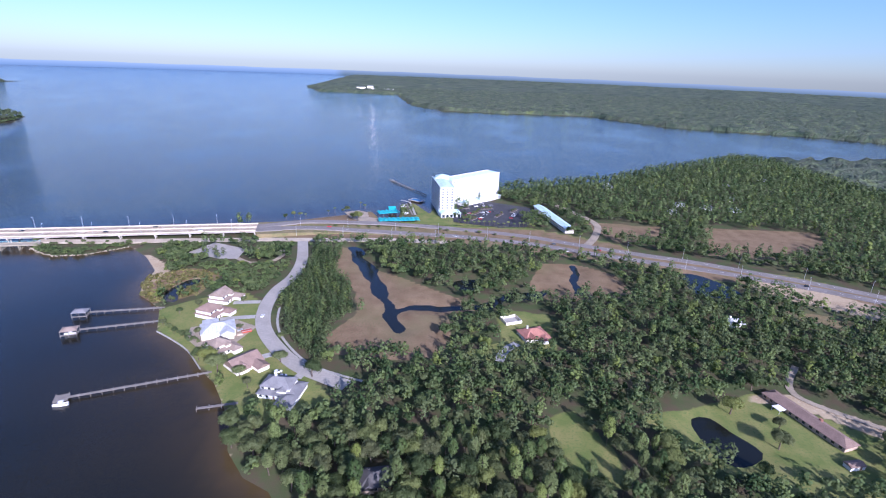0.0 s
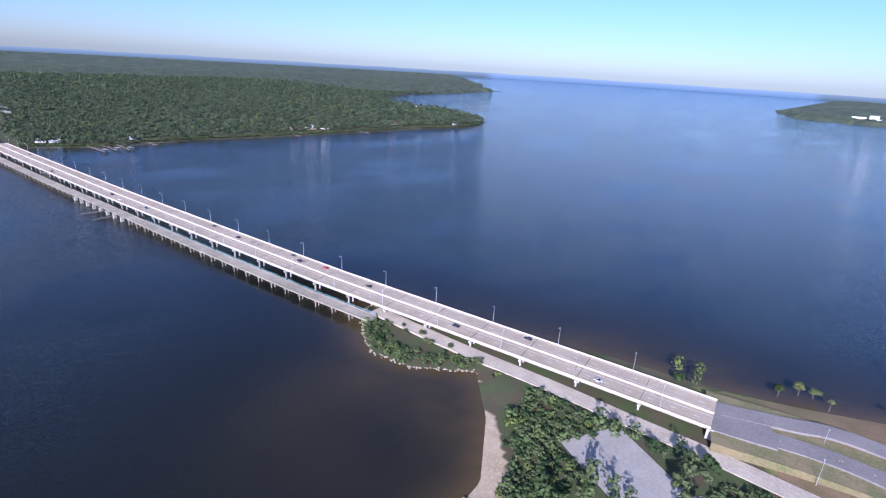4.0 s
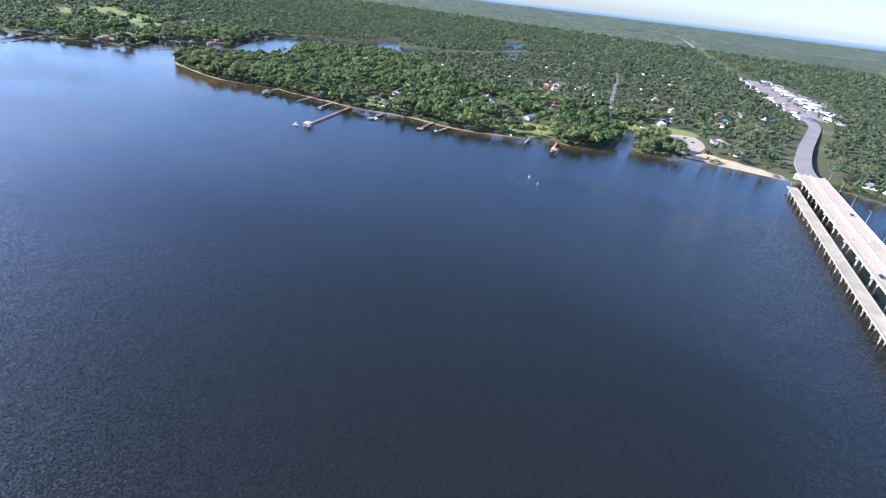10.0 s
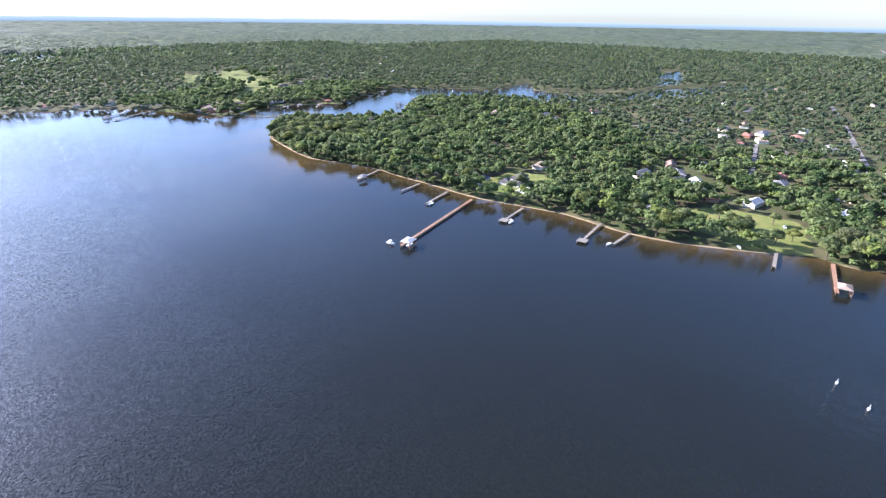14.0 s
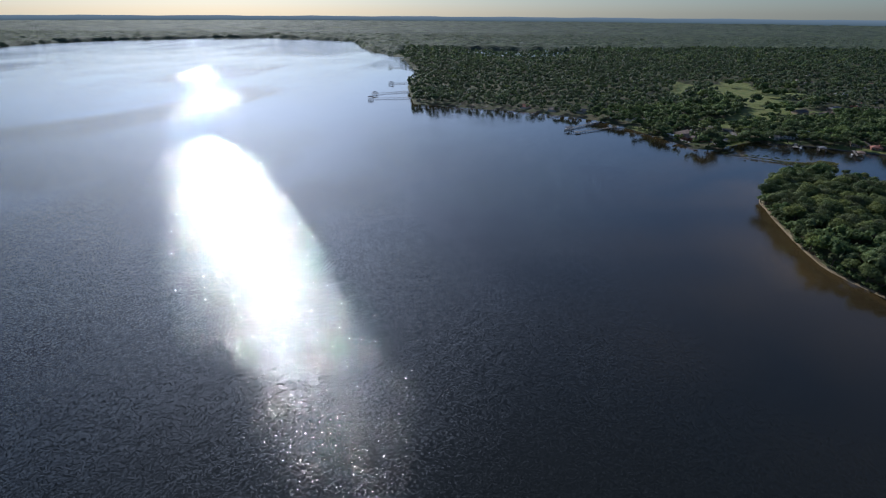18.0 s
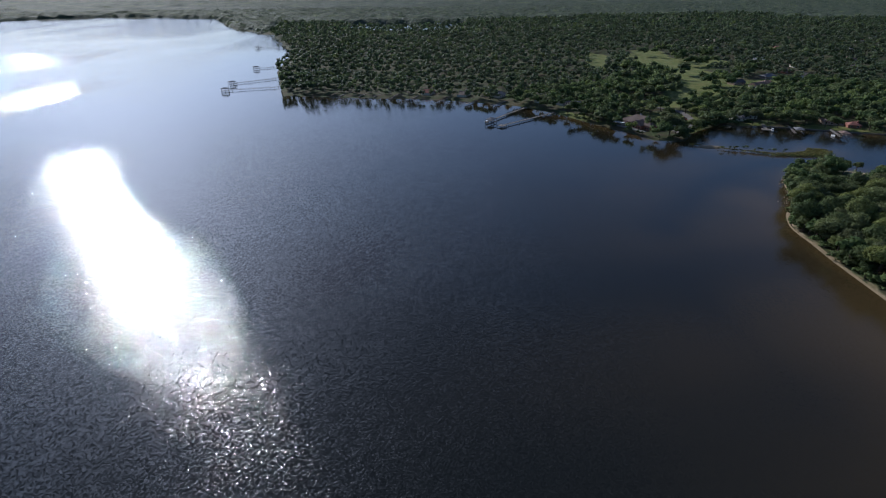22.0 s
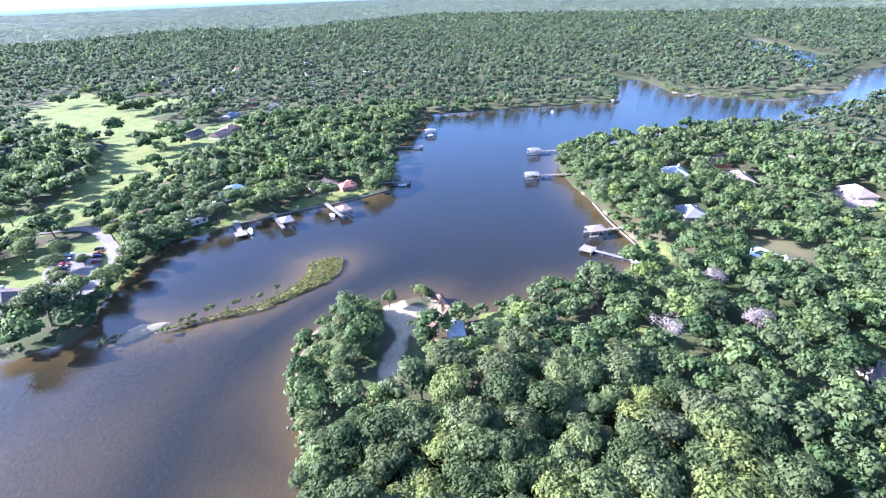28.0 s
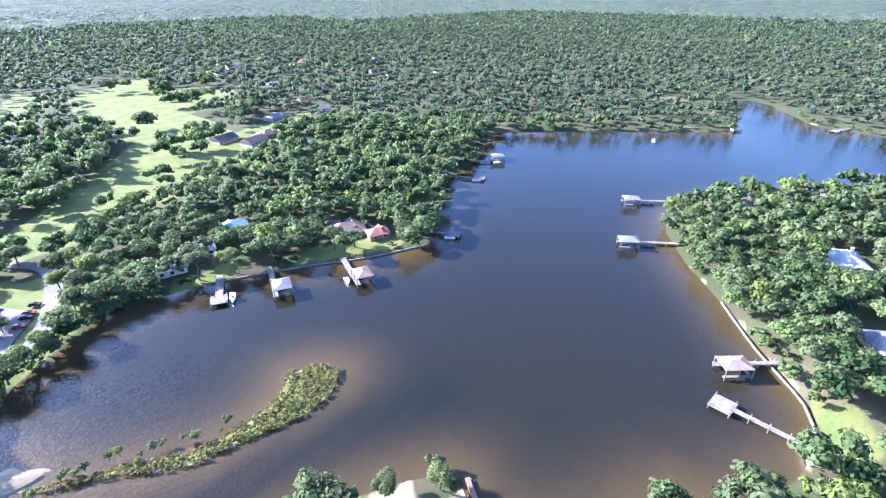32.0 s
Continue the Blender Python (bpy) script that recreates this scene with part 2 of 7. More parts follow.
def leaf_mat(name, dark, light, per_object=False, through_=0.5, gloss=0.6, lumps=False, spec=0.12, sheen=0.0):
    """Foliage: diffuse and translucent leaves, tinted tree by tree and leaf by leaf. sheen: a pale veil imitating haze.
    """
    m = bpy.data.materials.new(name)
    m.use_nodes = True
    nt = m.node_tree
    nt.nodes.clear()
    out = nt.nodes.new("ShaderNodeOutputMaterial")
    if per_object:
        src = nt.nodes.new("ShaderNodeObjectInfo").outputs["Random"]
    else:
        at = nt.nodes.new("ShaderNodeAttribute")
        at.attribute_name = "tint"
        src = at.outputs["Fac"]
    geo = nt.nodes.new("ShaderNodeNewGeometry")
    ramp = nt.nodes.new("ShaderNodeValToRGB")
    mid_c = tuple((a + b) / 2 for a, b in zip(dark, light))
    grey_c = (mid_c[0] * 1.12, mid_c[1] * 0.98, mid_c[2] * 1.2)
    yellow_c = (light[0] * 1.15, light[1] * 1.08, light[2] * 0.8)
    e = ramp.color_ramp.elements
    e[0].position, e[0].color = 0.0, (*dark, 1)
    e[1].position, e[1].color = 1.0, (*yellow_c, 1)
    for pos_, c_ in ((0.3, mid_c), (0.5, grey_c), (0.72, light)):
        q = e.new(pos_)
        q.color = (*c_, 1)
    nt.links.new(src, ramp.inputs[0])
    rng_ = nt.nodes.new("ShaderNodeMapRange")
    rng_.inputs[3].default_value, rng_.inputs[4].default_value = 0.8, 1.15
    nt.links.new(geo.outputs["Random Per Island"], rng_.inputs[0])
    mix = nt.nodes.new("ShaderNodeMix")
    mix.data_type, mix.blend_type = "RGBA", "MULTIPLY"
    mix.inputs[0].default_value = 1.0
    nt.links.new(ramp.outputs[0], mix.inputs[6])
    nt.links.new(rng_.outputs[0], mix.inputs[7])
    d = nt.nodes.new("ShaderNodeBsdfPrincipled")
    d.inputs["Roughness"].default_value = gloss
    d.inputs["Specular IOR Level"].default_value = spec
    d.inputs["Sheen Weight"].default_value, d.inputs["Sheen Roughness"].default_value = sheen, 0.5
    t = nt.nodes.new("ShaderNodeBsdfTranslucent")
    ms = nt.nodes.new("ShaderNodeMixShader")
    ms.inputs[0].default_value = through_
    if lumps:
        tx = nt.nodes.new("ShaderNodeTexNoise")
        tx.inputs["Scale"].default_value, tx.inputs["Detail"].default_value = 0.14 / MODEL, 3
        nt.links.new(geo.outputs["Position"], tx.inputs["Vector"])
        bp = nt.nodes.new("ShaderNodeBump")
        bp.inputs["Strength"].default_value, bp.inputs["Distance"].default_value = 1.0, 9.0 * MODEL
        nt.links.new(tx.outputs[0], bp.inputs["Height"])
        nt.links.new(bp.outputs[0], d.inputs["Normal"])
    nt.links.new(mix.outputs[2], d.inputs["Base Color"])
    nt.links.new(mix.outputs[2], t.inputs["Color"])
    nt.links.new(d.outputs[0], ms.inputs[1])
    nt.links.new(t.outputs[0], ms.inputs[2])
    nt.links.new(ms.outputs[0], out.inputs[0])
    return m


M_LEAF = leaf_mat("oak_leaves", (0.066, 0.095, 0.036), (0.180, 0.214, 0.082), True)
M_LEAF_S = leaf_mat("woods_leaves", (0.063, 0.101, 0.036), (0.172, 0.224, 0.080))
M_PINE = leaf_mat("pine_needles", (0.078, 0.122, 0.040), (0.205, 0.258, 0.084), True)
M_MARSHGRASS = leaf_mat("reed_leaves", (0.10, 0.11, 0.03), (0.26, 0.25, 0.09))
# sheen on the two far foliages stands in for haze over distant crowns
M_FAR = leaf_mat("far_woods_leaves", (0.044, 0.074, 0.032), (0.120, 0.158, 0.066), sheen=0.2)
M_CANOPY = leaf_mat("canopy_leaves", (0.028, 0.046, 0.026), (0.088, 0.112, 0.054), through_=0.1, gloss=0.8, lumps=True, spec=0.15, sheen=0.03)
M_BARK = mat("bark", (0.13, 0.10, 0.075), 0.9, 2.0, 0.4)
M_DEADBARK = mat("bare_grey_wood", (0.25, 0.21, 0.185), 0.9, 1.0, 0.3)
M_CONC = mat("concrete", (0.44, 0.41, 0.35), 0.85, 0.12, 0.25, fine=1.5)
M_DECKC = mat("deck_concrete", (0.365, 0.300, 0.210), 0.85, 0.05, 0.2, fine=0.8)
M_BARR = mat("barrier_concrete", (0.50, 0.43, 0.33), 0.8, 0.2, 0.2)
M_OLDC = mat("old_concrete", (0.315, 0.275, 0.200), 0.9, 0.09, 0.35, fine=1.0)
M_ASPH = mat("asphalt", (0.20, 0.18, 0.162), 0.9, 0.06, 0.25, fine=0.9)
M_ROADG = mat("street_concrete", (0.32, 0.295, 0.255), 0.9, 0.07, 0.2, fine=0.8)
M_DARKASPH = mat("dark_asphalt", (0.055, 0.055, 0.06), 0.9, 0.06, 0.3, fine=0.9)
M_SHELL = mat("pale_sand", (0.31, 0.26, 0.19), 0.95, 0.12, 0.3, fine=1.2)
M_PATH = mat("path_concrete", (0.34, 0.325, 0.29), 0.9, 0.15, 0.2)
M_LINE = mat("road_paint", (0.75, 0.74, 0.70), 0.7, 0.5, 0.2)
M_YLINE = mat("yellow_paint", (0.62, 0.44, 0.10), 0.7, 0.5, 0.2)
M_TEAL = mat("teal_paint", (0.19, 0.33, 0.33), 0.5, 0.3, 0.2)
M_TEALROOF = mat("teal_roof", (0.05, 0.36, 0.38), 0.45, 0.2, 0.25)
M_WOOD = mat("weathered_wood", (0.22, 0.195, 0.165), 0.9, 0.6, 0.35)
M_REDWOOD = mat("brown_wood", (0.28, 0.165, 0.105), 0.85, 0.6, 0.3)
M_WHITE = mat("white_paint", (0.72, 0.71, 0.68), 0.6, 0.15, 0.1)
M_STUCCO = mat("cream_stucco", (0.72, 0.66, 0.56), 0.85, 0.2, 0.15)
M_BRICK = mat("red_brick", (0.36, 0.17, 0.12), 0.9, 0.3, 0.3)
M_TAN = mat("tan_brick", (0.46, 0.35, 0.26), 0.9, 0.3, 0.25)
M_GLASS = mat("window_glass", (0.03, 0.04, 0.05), 0.08, 0.3, 0.4, spec=0.8)
M_STEEL = mat("galvanised_steel", (0.55, 0.56, 0.57), 0.45, 1.0, 0.15, metal=0.7)
M_RUBBER = mat("rubber", (0.02, 0.02, 0.02), 0.8, 2.0, 0.3)
M_DOOR = mat("door_paint", (0.20, 0.12, 0.09), 0.6, 0.5, 0.2)
ROOFS = {n: mat(n + "_shingles", c, 0.9, 0.25, 0.3, fine=2.5, bump=0.3) for n, c in (
    ("grey", (0.20, 0.195, 0.195)), ("brown", (0.235, 0.165, 0.13)), ("dark", (0.10, 0.095, 0.095)), ("red", (0.34, 0.16, 0.12)),
    ("tan", (0.27, 0.21, 0.165)), ("white", (0.45, 0.45, 0.44)), ("blue", (0.30, 0.37, 0.42)), ("paleteal", (0.50, 0.64, 0.64)))}
CARS = [mat("car_paint_" + n, c, 0.25, 0.5, 0.08, spec=0.7) for n, c in (("white", (0.75, 0.75, 0.74)), ("black", (0.015, 0.015, 0.018)),
        ("red", (0.42, 0.03, 0.025)), ("silver", (0.42, 0.43, 0.44)), ("grey", (0.10, 0.105, 0.11)))]
M_HULL = mat("boat_gelcoat", (0.80, 0.80, 0.79), 0.25, 0.5, 0.06, spec=0.6)
M_POOL = mat("pool_water", (0.03, 0.06, 0.05), 0.06, 0.5, 0.3, spec=0.7)


def ground_material():
    m = bpy.data.materials.new("ground_cover")
    m.use_nodes = True
    nt = m.node_tree
    b = nt.nodes["Principled BSDF"]
    b.inputs["Roughness"].default_value = 0.95
    b.inputs["Specular IOR Level"].default_value = 0.15
    geo = nt.nodes.new("ShaderNodeNewGeometry")

    def tex(scale, detail=5):
        n = nt.nodes.new("ShaderNodeTexNoise")
        n.inputs["Scale"].default_value, n.inputs["Detail"].default_value = scale / MODEL, detail
        nt.links.new(geo.outputs["Position"], n.inputs["Vector"])
        return n.outputs[0]

    def rgb(a, c, fac):
        x = nt.nodes.new("ShaderNodeMix")
        x.data_type = "RGBA"
        for s, v in ((6, a), (7, c)):
            if isinstance(v, tuple):
                x.inputs[s].default_value = (*v, 1)
            else:
                nt.links.new(v, x.inputs[s])
        nt.links.new(fac, x.inputs[0])
        return x.outputs[2]

    def steep(v, lo, hi):
        r = nt.nodes.new("ShaderNodeMapRange")
        r.inputs[1].default_value, r.inputs[2].default_value = lo, hi
        nt.links.new(v, r.inputs[0])
        return r.outputs[0]

    big, mid_, small = tex(0.012), tex(0.09), tex(0.8, 3)
    wood = rgb((0.080, 0.062, 0.038), (0.060, 0.078, 0.028), steep(mid_, 0.35, 0.6))
    wood = rgb(wood, (0.15, 0.13, 0.07), steep(big, 0.55, 0.75))
    lawn = rgb((0.120, 0.150, 0.038), (0.205, 0.192, 0.066), steep(mid_, 0.35, 0.7))
    lawn = rgb(lawn, (0.09, 0.135, 0.035), steep(small, 0.5, 0.8))
    marsh = rgb((0.150, 0.098, 0.055), (0.215, 0.150, 0.088), steep(mid_, 0.3, 0.65))
    marsh = rgb(marsh, (0.12, 0.105, 0.05), steep(small, 0.45, 0.8))
    marsh = rgb(marsh, (0.16, 0.14, 0.065), steep(big, 0.5, 0.7))
    sand = rgb((0.37, 0.29, 0.18), (0.27, 0.195, 0.115), steep(mid_, 0.45, 0.8))
    sand = rgb(sand, (0.46, 0.39, 0.28), steep(small, 0.5, 0.8))
    col = wood
    for name_, c in (("lawn", lawn), ("marsh", marsh), ("sand", sand)):
        at = nt.nodes.new("ShaderNodeAttribute")
        at.attribute_name = name_
        wob = nt.nodes.new("ShaderNodeMath")
        wob.operation = "MULTIPLY_ADD"
        wob.inputs[1].default_value = 0.5
        nt.links.new(mid_, wob.inputs[0])
        nt.links.new(at.outputs["Fac"], wob.inputs[2])
        col = rgb(col, c, steep(wob.outputs[0], 0.6, 0.85))
    nt.links.new(col, b.inputs["Base Color"])
    bp = nt.nodes.new("ShaderNodeBump")
    bp.inputs["Strength"].default_value, bp.inputs["Distance"].default_value = 0.4, 0.4 * MODEL
    nt.links.new(small, bp.inputs["Height"])
    nt.links.new(bp.outputs[0], b.inputs["Normal"])
    return m


WIND = -33.0  # the heading of the wavelets, degrees


def water_material():
    m = bpy.data.materials.new("dark_tannin_water")
    m.use_nodes = True
    nt = m.node_tree
    b = nt.nodes["Principled BSDF"]
    geo = nt.nodes.new("ShaderNodeNewGeometry")

    def tex(scale, detail, stretch=(1, 1, 1), rough=0.5, turn=0.0):
        mp = nt.nodes.new("ShaderNodeMapping")
        mp.vector_type = "TEXTURE"
        mp.inputs["Rotation"].default_value = (0, 0, radians(turn))
        mp.inputs["Scale"].default_value = tuple(1 / k for k in stretch)
        nt.links.new(geo.outputs["Position"], mp.inputs[0])
        n = nt.nodes.new("ShaderNodeTexNoise")
        n.inputs["Scale"].default_value, n.inputs["Detail"].default_value, n.inputs["Roughness"].default_value = scale / MODEL, detail, rough
        nt.links.new(mp.outputs[0], n.inputs["Vector"])
        return n.outputs[0]

    at = nt.nodes.new("ShaderNodeAttribute")
    at.attribute_name = "shoal"
    mix = nt.nodes.new("ShaderNodeMix")
    mix.data_type = "RGBA"
    mix.inputs[6].default_value = (0.0095, 0.0108, 0.0088, 1)
    mix.inputs[7].default_value = (0.086, 0.058, 0.022, 1)
    nt.links.new(at.outputs["Fac"], mix.inputs[0])
    nt.links.new(mix.outputs[2], b.inputs["Base Color"])
    # calm slicks and ruffled patches
    patch = tex(0.008, 4, (1.0, 0.55, 1))
    b.inputs["Roughness"].default_value = 0.045
    b.inputs["IOR"].default_value = 1.33
    # a small share of fine wavelets throws a broad sheen towards the sun
    b.inputs["Coat Weight"].default_value, b.inputs["Coat Roughness"].default_value, b.inputs["Coat IOR"].default_value = 0.02, 0.42, 1.33
    steep_ = nt.nodes.new("ShaderNodeMapRange")
    steep_.inputs[1].default_value, steep_.inputs[2].default_value = 0.38, 0.50
    steep_.inputs[3].default_value, steep_.inputs[4].default_value = 0.6, 1.0
    nt.links.new(patch, steep_.inputs[0])
    # sheltered water near the shores and slicks far out lie calm
    lee = nt.nodes.new("ShaderNodeAttribute")
    lee.attribute_name = "ruffled"
    wind = nt.nodes.new("ShaderNodeMath")
    wind.operation = "MULTIPLY"
    nt.links.new(steep_.outputs[0], wind.inputs[0])
    nt.links.new(lee.outputs["Fac"], wind.inputs[1])
    swell = nt.nodes.new("ShaderNodeBump")
    swell.inputs["Distance"].default_value = 0.14 * MODEL
    nt.links.new(tex(0.25, 2, (1.0, 0.5, 1), turn=WIND), swell.inputs["Height"])
    bp = nt.nodes.new("ShaderNodeBump")
    bp.inputs["Distance"].default_value = 0.10 * MODEL
    nt.links.new(tex(0.9, 2, (1.0, 0.5, 1), 0.6, WIND), bp.inputs["Height"])
    nt.links.new(swell.outputs[0], bp.inputs["Normal"])
    for q in (swell, bp):
        nt.links.new(wind.outputs[0], q.inputs["Strength"])
    # the small facets of the wavelets, each tilted its own way, most of all along the wind
    tilt = bp.outputs[0]
    for size, along, across in ((0.42, 0.18, 0.078), (0.17, 0.135, 0.06)):
        cell = nt.nodes.new("ShaderNodeTexVoronoi")
        cell.inputs["Scale"].default_value = 1.0 / (size * MODEL)
        nt.links.new(geo.outputs["Position"], cell.inputs["Vector"])
        lean = nt.nodes.new("ShaderNodeVectorMath")
        lean.operation = "SUBTRACT"
        lean.inputs[1].default_value = (0.5, 0.5, 0.5)
        nt.links.new(cell.outputs["Color"], lean.inputs[0])
        amount = nt.nodes.new("ShaderNodeVectorMath")
        amount.operation = "MULTIPLY"
        amount.inputs[1].default_value = (2 * along, 2 * across, 0)
        nt.links.new(lean.outputs[0], amount.inputs[0])
        turned = nt.nodes.new("ShaderNodeVectorRotate")
        turned.rotation_type = "Z_AXIS"
        turned.inputs["Angle"].default_value = radians(WIND)
        nt.links.new(amount.outputs[0], turned.inputs["Vector"])
        gust = nt.nodes.new("ShaderNodeVectorMath")
        gust.operation = "SCALE"
        nt.links.new(turned.outputs[0], gust.inputs[0])
        nt.links.new(wind.outputs[0], gust.inputs["Scale"])
        add = nt.nodes.new("ShaderNodeVectorMath")
        add.operation = "ADD"
        nt.links.new(tilt, add.inputs[0])
        nt.links.new(gust.outputs[0], add.inputs[1])
        tilt = add.outputs[0]
    unit = nt.nodes.new("ShaderNodeVectorMath")
    unit.operation = "NORMALIZE"
    nt.links.new(tilt, unit.inputs[0])
    nt.links.new(unit.outputs[0], b.inputs["Normal"])
    return m


M_GROUND, M_WATER = ground_material(), water_material()


# ---- mesh helpers ----
def mesh_from(name, verts, faces, material, smooth=False):
    """A mesh of arrays: verts (n,3) or (n,6) with rounded normals, faces (m,k) with one k."""
    me = bpy.data.meshes.new(name)
    verts, faces = np.asarray(verts, np.float32), np.asarray(faces, np.int32)
    leaf_normals = verts[:, 3:] if verts.shape[1] == 6 else None
    verts = verts[:, :3]
    me.vertices.add(len(verts))
    me.vertices.foreach_set("co", verts.ravel())
    k = faces.shape[1]
    me.loops.add(faces.size)
    me.loops.foreach_set("vertex_index", faces.ravel())
    me.polygons.add(len(faces))
    me.polygons.foreach_set("loop_start", np.arange(0, faces.size, k, dtype=np.int32))
    if smooth:
        me.polygons.foreach_set("use_smooth", np.ones(len(faces), bool))
    me.update(calc_edges=True)
    if leaf_normals is not None:
        a = me.attributes.new("custom_normal", "FLOAT_VECTOR", "POINT")
        a.data.foreach_set("vector", np.ascontiguousarray(leaf_normals, np.float32).ravel())
    me.materials.append(material)
    return me


def point_attr(me, name, values):
    a = me.attributes.new(name, "FLOAT", "POINT")
    a.data.foreach_set("value", np.asarray(values, np.float32))


def inside(px, py, poly):
    res = np.zeros(px.shape, bool)
    n = len(poly)
    for i in range(n):
        (x1, y1), (x2, y2) = poly[i], poly[(i + 1) % n]
        if y1 == y2:
            continue
        c = (y1 > py) != (y2 > py)
        res ^= c & (px < (x2 - x1) * (py - y1) / (y2 - y1) + x1)
    return res


def seg_dist(px, py, line, closed=False):
    d = np.full(px.shape, 1e9, np.float32)
    pts = list(line) + ([line[0]] if closed else [])
    for (x1, y1), (x2, y2) in zip(pts[:-1], pts[1:]):
        vx, vy = x2 - x1, y2 - y1
        t = np.clip(((px - x1) * vx + (py - y1) * vy) / max(vx * vx + vy * vy, 1e-6), 0, 1)
        d = np.minimum(d, (px - x1 - t * vx) ** 2 + (py - y1 - t * vy) ** 2)
    return np.sqrt(d)


def curved(line, step=6.0, closed=False):
    """A rounded line through the plan's points (Catmull-Rom)."""
    p = [np.array(q, float) for q in line]
    n = len(p)
    out = []
    for i in range(n if closed else n - 1):
        a, b, c, d = (p[(i - 1) % n], p[i], p[(i + 1) % n], p[(i + 2) % n]) if closed else (p[max(i - 1, 0)], p[i], p[i + 1], p[min(i + 2, n - 1)])
        k = max(1, min(12, int(np.linalg.norm(c - b) / step)))
        for t in np.arange(k) / k:
            out.append(tuple(0.5 * (2 * b + (c - a) * t + (2 * a - 5 * b + 4 * c - d) * t * t + (3 * b - a - 3 * c + d) * t ** 3)))
    if not closed:
        out.append(tuple(p[-1]))
    return out


EAST = EAST_A + EAST_B
WEST = WEST_N + WEST_S + HEADLAND + BAYOU + CLUB_SHORE
ISLES = [SPIT, SAND_SPOT, SPIT_ROOT]
LANDS = [EAST, WEST, NORTH_EAST] + ISLES
PONDS = [curved(p, 4, True) for p in (POND1, POND2, POND3, POND4)]
CREEKS = [(CREEK1[:3], 6.0), (CREEK1[2:], 4.0), (CREEK2, 3.8), (CREEK3, 3.2), (CREEK2[3:], 6.0)]
INLAND = [[(-1290, -330), (-1240, -300), (-1225, -340), (-1260, -360)]]
LAKES = [[(-2244, -470), (-2150, -490), (-1990, -400), (-1900, -398), (-1853, -373), (-1930, -345), (-1990, -355)], [(-674, -2200), (-833, -2222), (-1113, -2191), (-1065, -1992), (-900, -1960), (-720, -1990)],
         [(-1905, -290), (-1990, -250), (-2060, -180), (-2040, -150), (-1960, -200), (-1895, -245)]]


def land_sd(px, py, inland=True):
    """Signed distance to the water's edge: positive on land."""
    d = np.full(px.shape, 1e9, np.float32)
    on = np.zeros(px.shape, bool)
    for poly in LANDS:
        d = np.minimum(d, seg_dist(px, py, poly, True))
        on |= inside(px, py, poly)
    s = np.where(on, d, -d)
    if not inland:
        return s
    for poly in PONDS + LAKES:
        q = seg_dist(px, py, poly, True)
        s = np.minimum(s, np.where(inside(px, py, poly), -q, q))
    wx, wy = px + 1.8 * np.sin(py * 0.16) + 0.7 * np.sin(py * 0.43 + px * 0.2), py + 1.8 * np.sin(px * 0.17 + 1) + 0.7 * np.sin(px * 0.41)
    for line, w in CREEKS:
        s = np.minimum(s, seg_dist(wx, wy, curved(line)) - w * (0.95 + 0.22 * np.sin(px * 0.11 + py * 0.17)))
    return s


def axis_steps(breaks, far_lo, far_hi):
    """Grid lines: fine between the breaks, growing outwards."""
    v = []
    for (a, b, s) in breaks:
        v += list(np.arange(a, b, s))
    v.append(breaks[-1][1])
    lo, hi, s = v[0], v[-1], breaks[0][2]
    out_lo, out_hi = [], []
    while lo > far_lo:
        s *= 1.13
        lo -= s
        out_lo.append(lo)
    s = breaks[-1][2]
    while hi < far_hi:
        s *= 1.13
        hi += s
        out_hi.append(hi)
    return np.array(out_lo[::-1] + v + out_hi)


GX = axis_steps([(-1450, -1115, 8), (-1115, -940, 4), (-940, -400, 12), (-400, -255, 6), (-255, 260, 4), (260, 460, 8)], -9000, 8200)
GY = axis_steps([(-900, -660, 8), (-660, -330, 4), (-330, 150, 8), (150, 480, 4), (480, 780, 7)], -8600, 8600)
PX, PY = [a.ravel() for a in np.meshgrid(GX, GY)]
SD = land_sd(PX, PY)


def soft_mask(polys, edge=3.0):
    m = np.zeros(PX.shape, np.float32)
    for poly in polys:
        box = [min(p[0] for p in poly) - 20, max(p[0] for p in poly) + 20, min(p[1] for p in poly) - 20, max(p[1] for p in poly) + 20]
        k = np.where((PX > box[0]) & (PX < box[1]) & (PY > box[2]) & (PY < box[3]))[0]
        d = seg_dist(PX[k], PY[k], poly, True)
        s = np.where(inside(PX[k], PY[k], poly), d, -d)
        m[k] = np.maximum(m[k], np.clip(s / edge + 0.5, 0, 1))
    return m


HOTEL_LAWN = [(-60, 562), (-48, 552), (-8, 545), (24, 540), (60, 538), (100, 540), (110, 552), (18, 566), (16, 600), (-2, 600), (-14, 660), (-34, 672), (-52, 660), (-35, 648), (-24, 592), (-32, 574)]
YARDS = [[(-196, 325), (-180, 296), (-150, 274), (-122, 244), (-108, 222), (-84, 205), (-52, 228), (-78, 258), (-110, 290), (-125, 340), (-150, 362)],
         [(45, 285), (80, 285), (82, 335), (45, 345)], [(14, 268), (60, 275), (55, 300), (20, 280)]]
VERGE = [[(-205, 528), (-160, 556), (-107, 590), (-80, 606), (-60, 560), (-20, 540), (-40, 525), (-150, 525)], [(-150, 478), (-80, 484), (60, 478), (190, 440), (300, 390), (380, 340), (392, 372), (330, 425), (200, 478), (40, 520), (-150, 540), (-200, 530)]]
VERGE.append([(-60, 540), (0, 522), (40, 512), (200, 468), (190, 505), (110, 548), (20, 548), (-40, 554)])
HEAD_LAWN = [[(-1106, -503), (-1088, -500), (-1082, -490), (-1102, -486)]]
